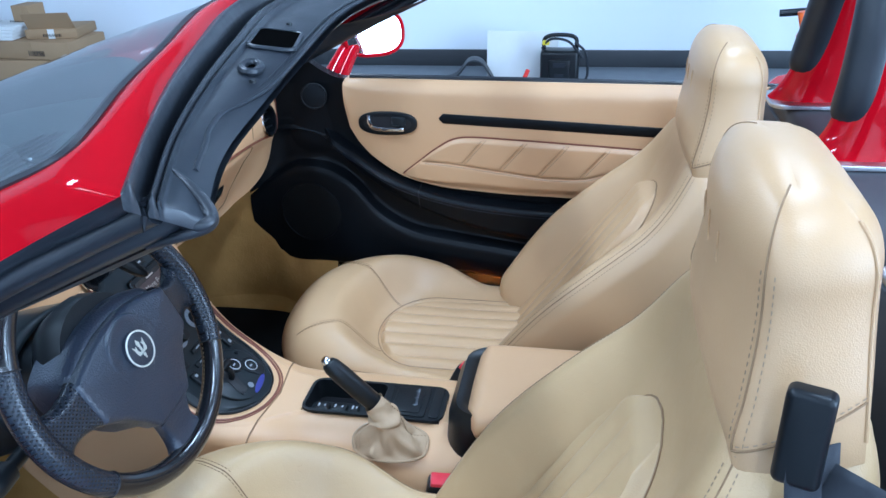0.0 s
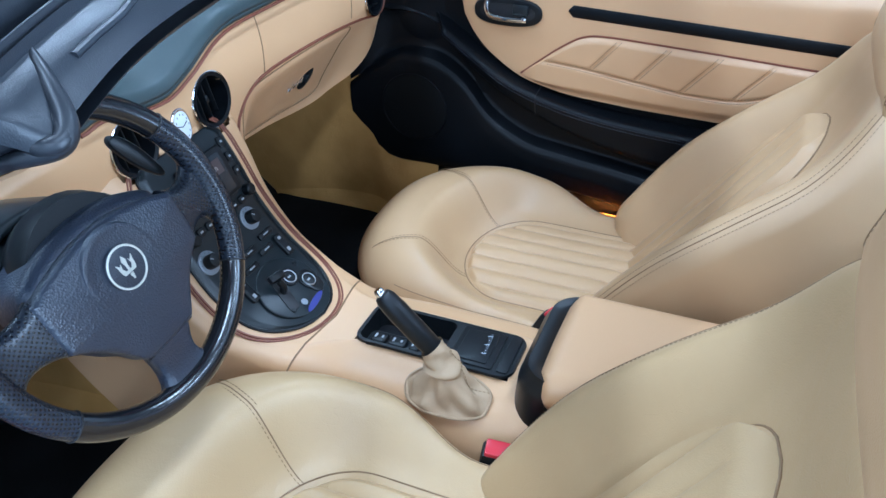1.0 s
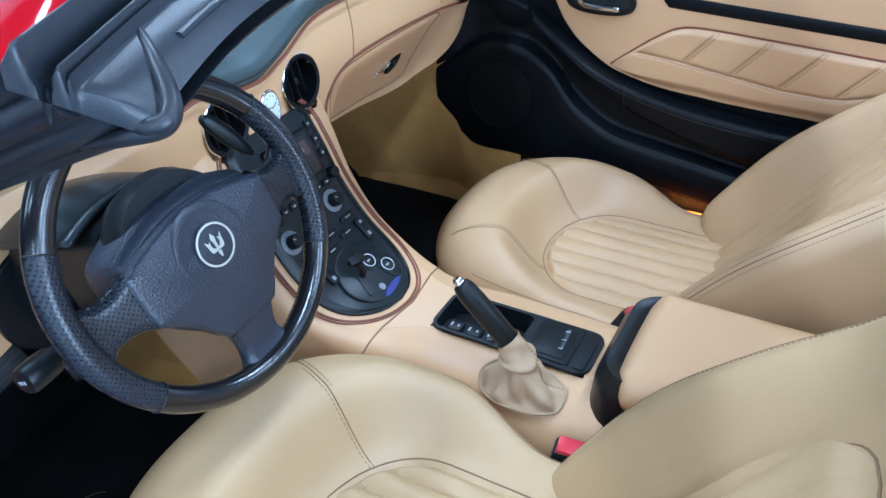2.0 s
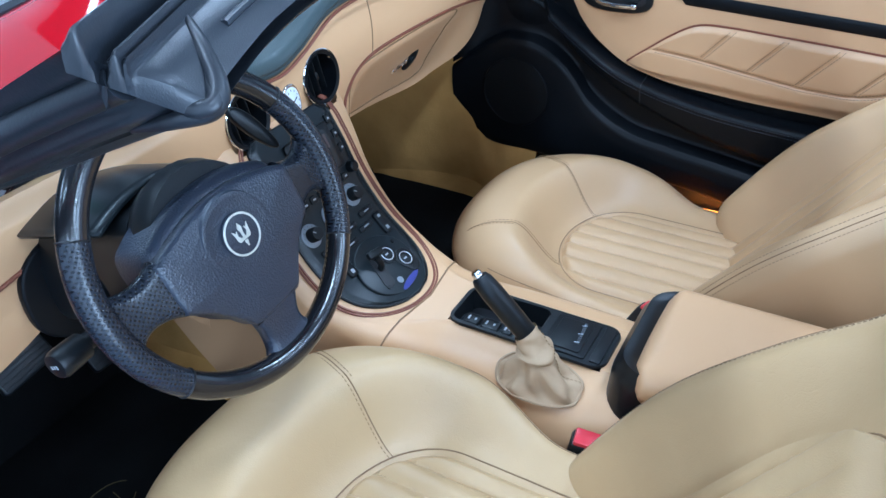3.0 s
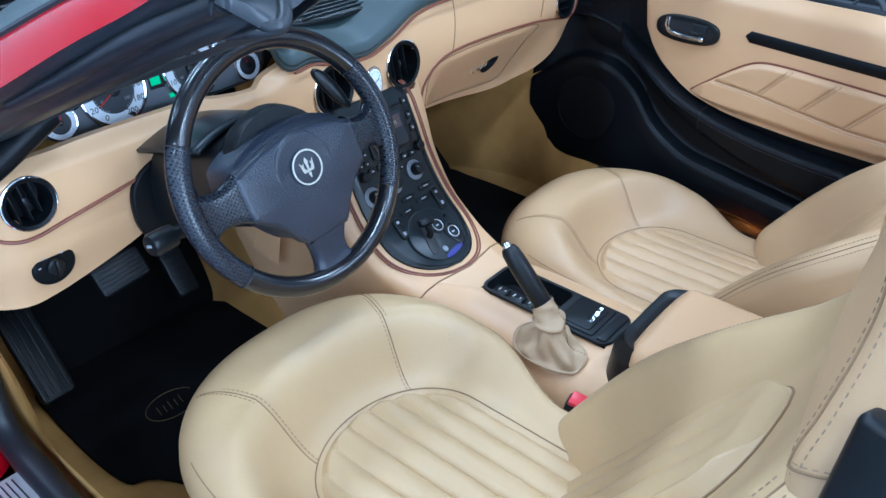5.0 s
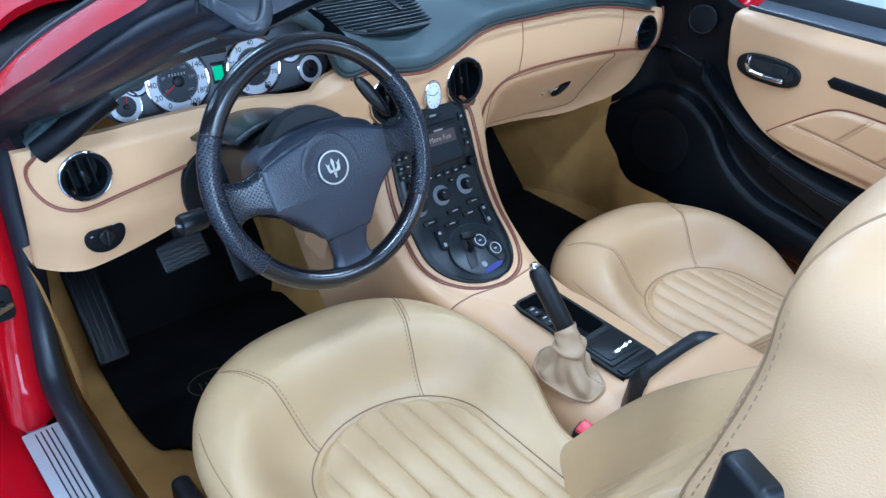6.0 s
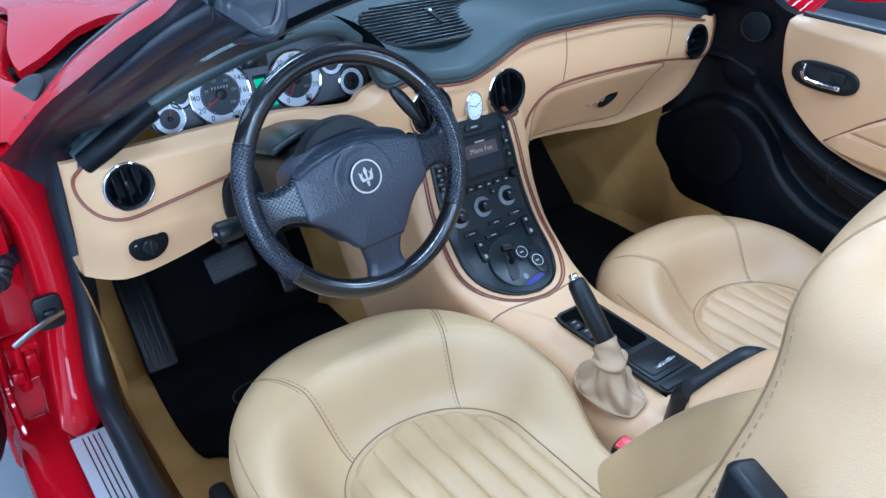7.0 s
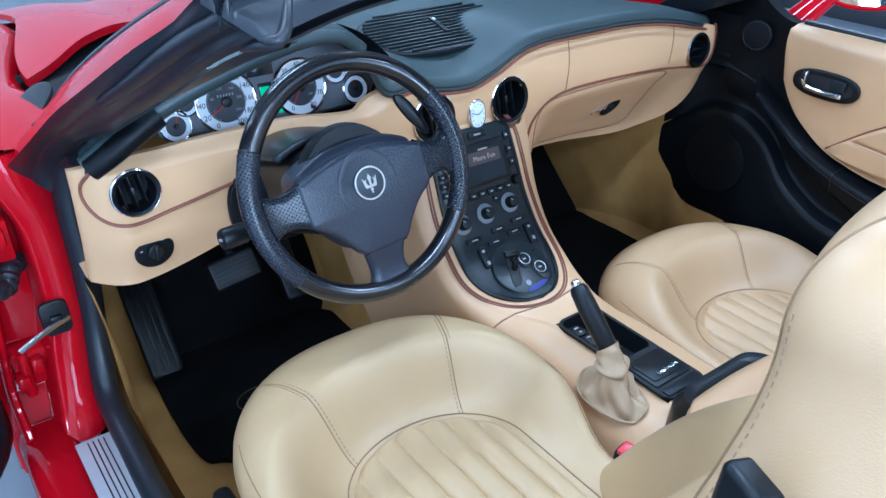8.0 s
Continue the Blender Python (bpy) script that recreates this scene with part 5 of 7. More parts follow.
for x, y in ((0.014, 0.012), (0.036, -0.014)):
    k = part("round_button", lathe([(0.0165, 0.004), (0.0165, 0.0075), (0.013, 0.0085), (0.012, 0.0068), (0.003, 0.0068)], 32, gm2 @ pose(x, y, 0)), PLASTIC, gate)
    part("button_ring", ring(0.0115, 0.0009, gm2 @ pose(x, y, 0.0085), 30, 6), SATIN, k, "silver ring")
    part("button_mark", block((x, y, 0.0072), (0.007, 0.003, 0.0005), 0, gm2), PRINT, k)
part("button_cradle", slab([tuple(p) for p in spline([(0.022, -0.022), (0.034, -0.042), (0.052, -0.036), (0.056, -0.014), (0.050, 0.002), (0.034, 0.006), (0.020, -0.004)], 36, closed=True)], 0.006, gm2 @ pose(0, 0, 0.001), 0.002), PLASTIC, gate)
part("emblem_disc", lathe([(0.0060, 0.005), (0.0060, 0.0062), (0.003, 0.0064)], 24, gm2 @ pose(-0.006, -0.034, 0)), SCALEGREY, gate, "small silver emblem")
part("plate_screw", lathe([(0.004, 0.005), (0.0035, 0.0066)], 14, gm2 @ pose(-0.034, -0.030, 0)), PLASTIC, gate)
part("plate_screw", lathe([(0.004, 0.005), (0.0035, 0.0066)], 14, gm2 @ pose(0.046, 0.022, 0)), PLASTIC, gate)
# blue reflection low on the plate, drawn as an emissive oval
part("blue_glint", slab(oval(0.052, 0.011), 0.001, gm2 @ pose(0.010, -0.0460, 0.0048, 0, 0, 8)), BLUE_REFLECTION, gate, "blue reflection on the plate, put in as a glowing strip")

# ---- switch tray, handbrake, armrest ----
tray = thing("console_tray", (0, -0.15, 0.55), "black plastic console tray with window switches and an ashtray lid", "tray")
TX = -0.006


def tray_ring(w0, h0, w1, h1, cy0, cy1, z0, z1):
    """A rounded frame between an outer and an inner outline, falling from z1 to z0 inside."""
    o, i = rounded(w0, h0, 0.022, 6), rounded(w1, h1, 0.014, 6)
    rows = [[arr(TX + x, cy0 + y, z1 - 0.004) for x, y in o], [arr(TX + x * 0.985, cy0 + y * 0.992, z1) for x, y in o], [arr(TX + x, cy1 + y, z1) for x, y in i], [arr(TX + x * 0.985, cy1 + y * 0.985, z0) for x, y in i]]
    n = len(o)
    q = [(a * n + j, a * n + (j + 1) % n, (a + 1) * n + (j + 1) % n, (a + 1) * n + j) for a in range(3) for j in range(n)]
    return [p for row in rows for p in row], q


part("tray_rim", tray_ring(0.100, 0.262, 0.086, 0.140, -0.148, -0.094, 0.522, 0.5625), PLASTIC, tray, "black plastic tray frame round a deep well", 50)
part("tray_well", block((TX, -0.094, 0.521), (0.090, 0.144, 0.004), 0), INK, tray, "deep black storage well")
part("switch_bank", slab(rounded(0.040, 0.128, 0.012), 0.026, Matrix.Translation((TX - 0.021, -0.094, 0.522)), 0.004), PANEL, tray, "raised switch panel")
for y, ln in ((-0.052, 0.026), (-0.084, 0.030), (-0.114, 0.016)):
    b = part("window_switch", slab(rounded(0.024, ln, 0.005), 0.007, Matrix.Translation((TX - 0.022, y, 0.548)), 0.003), PLASTIC, tray, "black window switch")
    part("switch_mark", block((TX - 0.022, y + ln * 0.22, 0.5552), (0.009, 0.003, 0.0004), 0), PRINT, b)
    part("switch_mark", block((TX - 0.022, y - ln * 0.22, 0.5552), (0.005, 0.003, 0.0004), 0), PRINT, b)
part("lid_bed", slab(rounded(0.094, 0.116, 0.016), 0.003, Matrix.Translation((TX, -0.219, 0.5575)), 0.001), INK, tray)
lidp = part("ashtray_lid", slab(rounded(0.084, 0.070, 0.005), 0.005, Matrix.Translation((TX, -0.211, 0.5600)), 0.0015), PLASTIC, tray, "black ashtray lid")
part("lid_bevel", slab(rounded(0.070, 0.052, 0.006), 0.002, Matrix.Translation((TX, -0.210, 0.5648)), 0.0015), PLASTIC, lidp)
lm2 = Matrix.Translation((TX + 0.006, -0.226, 0.5670)) @ pose(0, 0, 0, 0, 0, 4)
part("script_badge", joined(*[moved(tube([(-0.024 + 0.0050 * k, -0.002, 0), (-0.021 + 0.0050 * k, 0.004 + 0.003 * (k % 4 == 0), 0), (-0.0190 + 0.0050 * k, -0.001, 0)], 0.0007, 5), lm2) for k in range(10)]), CHROME, lidp, "small chrome script badge")
part("rear_strip", slab(rounded(0.084, 0.018, 0.004), 0.005, Matrix.Translation((TX, -0.262, 0.5600)), 0.001), PLASTIC, tray)

brake = thing("handbrake", (-0.090, -0.20, 0.50), "handbrake lever with a black grip and tan leather boot", "handbrake")
B0, B1 = Vector((-0.092, -0.178, 0.615)), Vector((-0.101, -0.104, 0.700))
ax = (B1 - B0).normalized()
bmx = frame_at(B0, (1, 0, 0), ax)
L = (B1 - B0).length
grip = part("grip", lathe([(0.0135, -0.012), (0.0155, 0.0), (0.0165, L * 0.4), (0.0165, L * 0.75), (0.0150, L * 0.95), (0.0120, L + 0.002), (0.0085, L + 0.004)], 28, bmx), PLASTIC, brake, "black leather grip")
part("release_button", lathe([(0.0075, L + 0.003), (0.0075, L + 0.010), (0.0055, L + 0.013)], 20, bmx), CHROME, brake, "chrome release button")


def boot(u, v):
    """Wide creased base, a narrow neck with ring folds, and a tight collar."""
    a = 2 * math.pi * u
    base = arr(-0.097 + 0.038 * math.cos(a), -0.196 + 0.068 * math.sin(a), 0.51)
    d = min(0.056, max(0.0, -base[0] - 0.054))
    base[2] = 0.5570 - 0.075 + math.sqrt(0.075 ** 2 - d * d)
    neck = arr(-0.098, -0.196, 0.588)
    side = Vector((math.cos(a), math.sin(a), 0))
    if v < 0.5:
        k = v / 0.5
        w = (1 - k) ** 0.85
        fold = (0.0050 * math.sin(3 * a + 3 * k) + 0.0040 * math.sin(5 * a - 3 * k + 1) + 0.0022 * math.sin(9 * a + 6 * k)) * math.sin(math.pi * k)
        p = base * w + (neck + arr(*side) * 0.0215) * (1 - w) + arr(*side) * fold
        return arr(p[0], p[1], base[2] + (neck[2] - base[2]) * k ** 1.7 + 0.6 * fold)
    k = (v - 0.5) / 0.5
    c = neck * (1 - k) + arr(*(bmx @ Vector((0, 0, 0.010)))) * k
    tilt = smooth(0.0, 0.8, k)
    ringed = arr(*(bmx.to_3x3() @ side)) * tilt + arr(*side) * (1 - tilt)
    r = 0.0215 - 0.0025 * k + 0.0080 * math.exp(-((k - 0.30 - 0.10 * math.sin(a + 0.8)) / 0.13) ** 2) + 0.0016 * math.sin(3 * a + 9 * k) * smooth(1.0, 0.7, k)
    return c + ringed * r


part("boot", grid(boot, 90, 60, close_u=True), BOOT, brake, "crumpled tan leather boot")
part("boot_hem", tube([boot(u, 0.03) + arr(0, 0, 0.0005) for u in np.linspace(0, 1, 50, endpoint=False)], 0.0022, 8, True), BOOT, brake)
part("boot_stitching", stitches([boot(0.80, v) + arr(0.0008, -0.0012, 0.0006) for v in np.linspace(0.05, 0.95, 40)], 0.006, 0.0035, 0.0007), THREAD, brake)

arm = thing("armrest", (0, -0.42, 0.55), "tan leather armrest lid on a black plastic box", "armrest")


def arm_top(u, v):
    x = (2 * u - 1)
    y = -0.325 - 0.30 * v
    half = 0.118 * (1 - 0.35 * (1 - smooth(0, 0.10, v)) ** 2)
    e = min((1 - abs(x)) * 0.118, (v + 0.0) * 0.30)
    r = 0.032
    drop = r - math.sqrt(max(0.0, r * r - (r - e) ** 2)) if e < r else 0
    return arr(x * half, y, 0.628 - drop + 0.006 * (1 - x * x))


def arm_loop(a, v):
    if a < 0.7:
        return arm_top(a / 0.7, v)
    p = arm_top(1 - (a - 0.7) / 0.3, v)
    return arr(p[0] * 0.98, p[1], 0.576)


part("lid", grid(arm_loop, 90, 60, close_u=True, cap=True), TAN_DASH, arm, "padded tan leather lid", 75)


def arm_box(u, v):
    """The black box: its bowed front leans back, wraps up before the lid and drops inside."""
    o = rounded(0.214, 0.34, 0.045, 7)
    p = o[int(u * len(o)) % len(o)]
    front = smooth(0.0, 0.12, p[1])
    k, inside = min(1.0, v / 0.8), max(0.0, v - 0.8) / 0.2
    x, y = p[0], -0.455 + p[1] - 0.012 * k * front - 0.010 * smooth(0.8, 1.0, k) * front
    z = 0.490 + (0.086 + 0.044 * front) * k - 0.030 * inside ** 2 * front
    return arr(x * (1 - 0.16 * inside - 0.05 * smooth(0.75, 1.0, k) * front), y - 0.034 * inside * front, z)


part("box", grid(arm_box, 32, 20, close_u=True, cap=True), PLASTIC, arm, "black plastic box with a bowed front")


def buckle(at, m_turn, label):
    b = thing("seat_belt_buckle", at, label, "belt buckle", "belt buckles")
    m = Matrix.Translation(at) @ m_turn
    part("body", block((0, 0, -0.045), (0.030, 0.052, 0.10), 0.006, m), PLASTIC, b, "black plastic body")
    part("release_button", block((0, 0.0, 0.006), (0.026, 0.044, 0.010), 0.003, m), BUCKLE_RED, b, "red release button")
    part("slot", block((0, -0.020, 0.0108), (0.020, 0.005, 0.002), 0, m), INK, b)


buckle((-0.158, -0.300, 0.522), pose(0, 0, 0, 8, -8, 10), "black belt buckle with a red button beside the driver seat")
buckle((0.118, -0.300, 0.545), pose(0, 0, 0, 25, 12, -10), "black belt buckle with a red button beside the passenger seat")


# ---- passenger door ----
door = thing("passenger_door", (0.80, -0.25, 0.30), "closed car door with a tan and black leather lining", "car door")


ARM_EDGE = curve((-0.95, 0.622), (-0.60, 0.628), (-0.42, 0.634), (-0.31, 0.641), (-0.19, 0.656), (-0.09, 0.680), (-0.003, 0.715), (0.072, 0.766), (0.14, 0.812), (0.40, 0.84))
ARM_LOW = curve((-0.95, 0.535), (-0.60, 0.542), (-0.326, 0.555), (-0.194, 0.586), (-0.075, 0.632), (0.0, 0.672), (0.07, 0.722), (0.14, 0.790), (0.40, 0.82))
POD_EDGE = curve((-0.95, 0.475), (-0.60, 0.492), (-0.353, 0.513), (-0.26, 0.527), (-0.16, 0.541), (-0.035, 0.570), (0.04, 0.622), (0.088, 0.682), (0.15, 0.724), (0.23, 0.734), (0.31, 0.700), (0.40, 0.64))
SKIN_LOW = curve((-0.95, 0.398), (-0.35, 0.415), (-0.17, 0.441), (0.19, 0.447), (0.29, 0.452), (0.352, 0.482), (0.384, 0.535))


def lining_keys(y):
    """Heights and depths of the black lining at y: the pod with its pocket, a shadowed recess, the armrest and its top."""
    low, pod, edge = SKIN_LOW(y), POD_EDGE(y), ARM_EDGE(y)
    under = max(ARM_LOW(y), pod + 0.022)
    edge = max(edge, under + 0.02)
    stand = smooth(0.168, 0.125, y)
    back = 0.706 + 0.031 * smooth(0.37, 0.27, y)
    arm = min(back, 0.735 - 0.052 * stand)
    return ((low, 0.722), (low + 0.012, 0.708), (low + 0.03, 0.703), (pod - 0.045, 0.699), (pod - 0.014, 0.701), (pod - 0.003, 0.708), (pod + 0.002, min(0.718, back)), (pod + 0.010, back),
            (under - 0.008, back), (under - 0.001, min(back, 0.728 - 0.016 * stand)), (under + 0.008, arm + 0.010 * stand), (edge - 0.014, arm + 0.001), (edge - 0.004, arm), (edge + 0.002, arm + 0.005 * stand), (edge + 0.006, back), (edge + 0.03, back), (0.945, 0.737))


def lining(y, z):
    """x of the black door lining at a height."""
    keys = lining_keys(y)
    return float(np.interp(z, [k[0] for k in keys], [k[1] for k in keys]))


def door_skin(u, v):
    y = 0.384 - 1.314 * u ** 1.25
    keys = lining_keys(y)
    i = v * (len(keys) - 1)
    k = min(int(i), len(keys) - 2)
    t = i - k
    return arr(keys[k][1] * (1 - t) + keys[k + 1][1] * t, y, keys[k][0] * (1 - t) + keys[k + 1][0] * t)


part("lower_lining", grid(door_skin, 170, 64), BLACK, door, "black vinyl lining with armrest and pocket", 75)
part("inner_panel", block((0.752, -0.26, 0.50), (0.020, 1.24, 0.27), 0.006), PLASTIC, door, "black inner panel behind the lining")
part("door_shell", block((0.840, -0.25, 0.615), (0.12, 1.36, 0.56), 0.03), RED, door, "red painted outer shell")
part("waist_seal", tube([(0.752, 0.09, 0.958), (0.752, -0.40, 0.952), (0.752, -0.92, 0.944)], 0.008, 8), RUBBER, door, "black rubber waist seal")


def card(u, v):
    """The tan upper lining, gently bowed."""
    y = -0.92 + 1.02 * u
    z0 = UPPER_LOW(y)
    top = 0.956 + 0.011 * min(0.0, y)
    z = z0 + (top - z0) * v
    roll = 0.022 * smooth(0.86, 1.0, v) ** 2
    return arr(0.716 + roll - 0.006 * math.sin(math.pi * v), y, z)


UPPER_LOW = curve((-0.92, 0.655), (-0.70, 0.660), (-0.45, 0.667), (-0.25, 0.675), (-0.10, 0.693), (-0.035, 0.714), (0.010, 0.742), (0.055, 0.782), (0.082, 0.822), (0.095, 0.855), (0.1001, 0.89))
part("upper_lining", thick(grid(card, 110, 24), (0.03, 0, 0)), TAN_DASH, door, "tan leather upper lining")


def card_x(y, z):
    z0 = UPPER_LOW(y)
    top = 0.956 + 0.011 * min(0.0, y)
    v = min(1, max(0, (z - z0) / (top - z0)))
    return 0.716 + 0.022 * smooth(0.86, 1.0, v) ** 2 - 0.006 * math.sin(math.pi * v)




def strip_face(u, v):
    y = -0.140 - 0.77 * u
    mid = 0.867 - 0.046 * (-(y) - 0.14)
    half = 0.0125 * math.sqrt(max(0.02, 1 - max(0, 1 - u / 0.012) ** 2))
    a = math.pi * v
    return arr(card_x(y, mid) - 0.0035 * math.sin(a), y, mid + half * math.cos(a))


part("insert_strip", grid(strip_face, 80, 8), BLACK, door, "black leather insert strip")
QTOP = curve((-0.80, 0.792), (-0.66, 0.799), (-0.50, 0.808), (-0.34, 0.8165), (-0.22, 0.8215), (-0.170, 0.814), (-0.130, 0.790), (-0.085, 0.755), (-0.040, 0.7185))
QLOW = curve((-0.80, 0.672), (-0.45, 0.6715), (-0.25, 0.6795), (-0.10, 0.6975), (-0.040, 0.7165))
QLINE = curve((-0.80, 0.80), (-0.66, 0.782), (-0.58, 0.748), (-0.50, 0.722), (-0.42, 0.720), (-0.30, 0.733), (-0.15, 0.752), (-0.09, 0.756))


def quilt_face(u, v):
    y = -0.80 + 0.76 * u
    lo, hi = QLOW(y), QTOP(y)
    z = lo + (hi - lo) * v
    puff = 0.009 * smooth(0, 0.16, v) * smooth(0, 0.10, 1 - v) * smooth(0, 0.05, 1 - u)
    groove = 0.004 * math.exp(-((z - QLINE(y)) / 0.004) ** 2)
    if z > QLINE(y):
        for y0 in (-0.20, -0.305, -0.41, -0.515):
            groove = max(groove, 0.0035 * math.exp(-(((y - y0) + (z - 0.755) * 0.85) / 0.0045) ** 2))
    return arr(card_x(y, z) - 0.001 - puff + groove * (puff > 0.004), y, z)


pad = part("quilted_pad", grid(quilt_face, 170, 50), TAN_DASH, door, "padded tan leather panel with diagonal stitching")
part("pad_piping", tube([(card_x(y, QTOP(y)) - 0.001, y, QTOP(y)) for y in np.linspace(-0.80, -0.041, 70)], 0.0022, 6), PIPING, pad, "rust leather piping")


def on_quilt(y, z, lift=0.0006):
    lo, hi = QLOW(y), QTOP(y)
    p = quilt_face((y + 0.80) / 0.76, min(1, max(0, (z - lo) / (hi - lo))))
    return p - arr(lift, 0, 0)


threads = []
for d in (-0.004, 0.004):
    threads.append(stitches([on_quilt(y, QLINE(y) + d) for y in np.linspace(-0.70, -0.10, 120)], 0.006, 0.004, 0.0007))
    for y0 in (-0.20, -0.305, -0.41, -0.515):
        seg = [(y0 + 0.03 - 0.085 * t + d * 1.3, 0.720 + 0.10 * t) for t in np.linspace(0, 1, 30)]
        seg = [(y, z) for y, z in seg if QLINE(y) + 0.004 < z < QTOP(y) - 0.004]
        if len(seg) > 3:
            threads.append(stitches([on_quilt(y, z) for y, z in seg], 0.006, 0.004, 0.0007))
part("pad_stitching", joined(*threads), THREAD, pad, "double rows of tan stitching")

# inside handle in its oval recess
hm = frame_at((card_x(0.0, 0.853) - 0.001, -0.010, 0.853), (0, -1, 0), (-1, 0, 0))
bezel = part("handle_recess", slab(oval(0.150, 0.060, 44, 2.6), 0.006, hm, 0.004), PLASTIC, door, "black oval handle recess")
part("recess_cup", slab(oval(0.122, 0.036, 40, 2.5), 0.0008, hm @ pose(0, 0, 0.0056)), INK, bezel)
handle = part("door_handle", moved(joined(tube(spline([(-0.045, 0.020, 0.008), (-0.042, 0.004, 0.016), (-0.030, -0.006, 0.021), (0.0, -0.009, 0.023), (0.036, -0.010, 0.020)], 24), lambda t: 0.0060 - 0.001 * t, 10, flat=1.25), block((0.038, -0.010, 0.014), (0.016, 0.012, 0.014), 0.004)), hm), CHROME, door, "chrome door handle")
part("lock_tab", block((0.030, 0.008, 0.010), (0.034, 0.022, 0.006), 0.003, hm), PANEL, bezel)


# armrest top with its joint, speaker and tweeter
part("armrest_joint", tube([arr(lining(-0.085, z) - 0.0008, -0.085, z) for z in np.linspace(0.634, 0.690, 16)], 0.0014, 6), INK, door)
part("armrest_stitching", joined(*[stitches([arr(lining(y, ARM_EDGE(y) - d) - 0.0008, y, ARM_EDGE(y) - d) for y in np.linspace(-0.75, 0.135, 140)], 0.007, 0.0045, 0.0006) for d in (0.006, 0.013)]), WHEELBLUE, door)
part("speaker_ring", moved(tube([(0.081 * math.cos(a), 0.081 * math.sin(a), 0) for a in np.linspace(0, 2 * math.pi, 60, endpoint=False)], 0.0026, 8, True), frame_at((0.6990, 0.214, 0.606), (0, -1, 0), (-1, 0, 0))), BLACK, door, "black speaker surround")
part("speaker_cover", moved(lathe([(0.080, -0.004), (0.080, 0.001), (0.06, 0.002), (0.02, 0.003)], 48), frame_at((0.6985, 0.214, 0.606), (0, -1, 0), (-1, 0, 0))), surface("speaker_mesh", (0.005, 0.006, 0.007), 0.5, spec=0.2, patch=30, grain=1.0, grain_size=600), door, "black mesh speaker cover")

# corner piece with tweeter, and mirror
corner = thing("door_corner_trim", (0.72, 0.22, 0.80), "black corner trim with a small round tweeter", "trim panel")


def corner_face(u, v):
    y = 0.44 - 0.345 * u
    hi = 0.955 + 0.135 * smooth(0.10, 0.34, y)
    lo = 0.72
    z = lo + (hi - lo) * v
    return arr(0.744 - 0.022 * math.sin(math.pi * u) * smooth(0.30, 0.75, u) * smooth(0, 0.3, v) * (1 - 0.6 * v) + 0.030 * v * smooth(0.2, 0.4, y), y, z)


part("trim", thick(grid(corner_face, 30, 30), (0.03, 0, 0)), BLACK, corner)
twm = frame_at((0.716, 0.178, 0.917), (0, -1, 0), (-1, -0.25, 0.05))
part("tweeter_ring", ring(0.031, 0.002, twm), PLASTIC, corner)
part("tweeter_mesh", lathe([(0.030, -0.012), (0.030, 0.0), (0.02, 0.002)], 32, twm), BLACK, corner)

mirror = thing("door_mirror", (0.92, 0.10, 0.93), "red door mirror with a bright glass", "mirror")
mm = frame_at((0.945, 0.075, 1.026), (0.45, -1, 0), (-0.69, -0.704, 0.167))


def mirror_shell(u, v):
    a = 2 * math.pi * u
    c, s = math.cos(a), math.sin(a)
    k = math.sqrt(max(0.0, 1 - v ** 2.4))
    return arr(*(mm @ Vector((0.092 * math.copysign(abs(c) ** 0.75, c) * (0.12 + 0.88 * k), 0.060 * math.copysign(abs(s) ** 0.75, s) * (0.12 + 0.88 * k), -0.085 * v))))


part("housing", grid(mirror_shell, 40, 14, close_u=True, cap=False), RED, mirror, "red painted housing")
part("rim", moved(tube([(0.090 * math.copysign(abs(math.cos(a)) ** 0.75, math.cos(a)), 0.058 * math.copysign(abs(math.sin(a)) ** 0.75, math.sin(a)), 0.0) for a in np.linspace(0, 2 * math.pi, 48, endpoint=False)], 0.005, 8, True), mm), RED, mirror)
part("mirror_glass", slab([(0.084 * math.copysign(abs(math.cos(a)) ** 0.75, math.cos(a)), 0.053 * math.copysign(abs(math.sin(a)) ** 0.75, math.sin(a))) for a in np.linspace(0, 2 * math.pi, 48, endpoint=False)], 0.004, mm @ pose(0, 0, -0.004)), MIRROR, mirror, "mirror glass")
part("foot", tube(spline([(0.800, 0.150, 0.935), (0.850, 0.145, 0.960), (0.905, 0.135, 0.990), (0.945, 0.115, 1.01)], 16), lambda t: 0.036 - 0.012 * t, 14, flat=0.8), RED, mirror, "red mirror foot")


# ---- windscreen frame, bonnet, wings ----
INNER = curve((0, (-0.163, 1.248)), (0.085, (-0.166, 1.247)), (0.23, (-0.178, 1.240)), (0.41, (-0.193, 1.228)), (0.565, (-0.216, 1.219)), (0.640, (-0.240, 1.210)))
BORDER = curve((0, (-0.008, 1.265)), (0.10, (-0.018, 1.264)), (0.278, (-0.065, 1.260)), (0.42, (-0.105, 1.254)), (0.587, (-0.167, 1.249)), (0.682, (-0.206, 1.245)))


screen_frame = thing("windscreen_frame", (0, 0.45, 0.92), "red windscreen frame with charcoal inner trim and rubber seals", "windscreen frame")


def header_edge(line, u):
    """A point of one of the header's two lines; u from -1 to 1 across the car."""
    end = {INNER: 0.640, BORDER: 0.682}[line]
    p = line(min(abs(u), 1.0) * end)
    k = max(0.0, abs(u) - 1.0) / 0.03 * math.pi / 2
    s = math.copysign(1.0, u)
    return arr(s * min(abs(u), 1.0) * end + s * 0.003 * math.sin(k), p[0] - 0.002 * math.sin(k), p[1] - 0.009 * (1 - math.cos(k)))


def pillar_line(line, side, t):
    p = line(t)
    return arr(side * p[0], p[1], p[2])


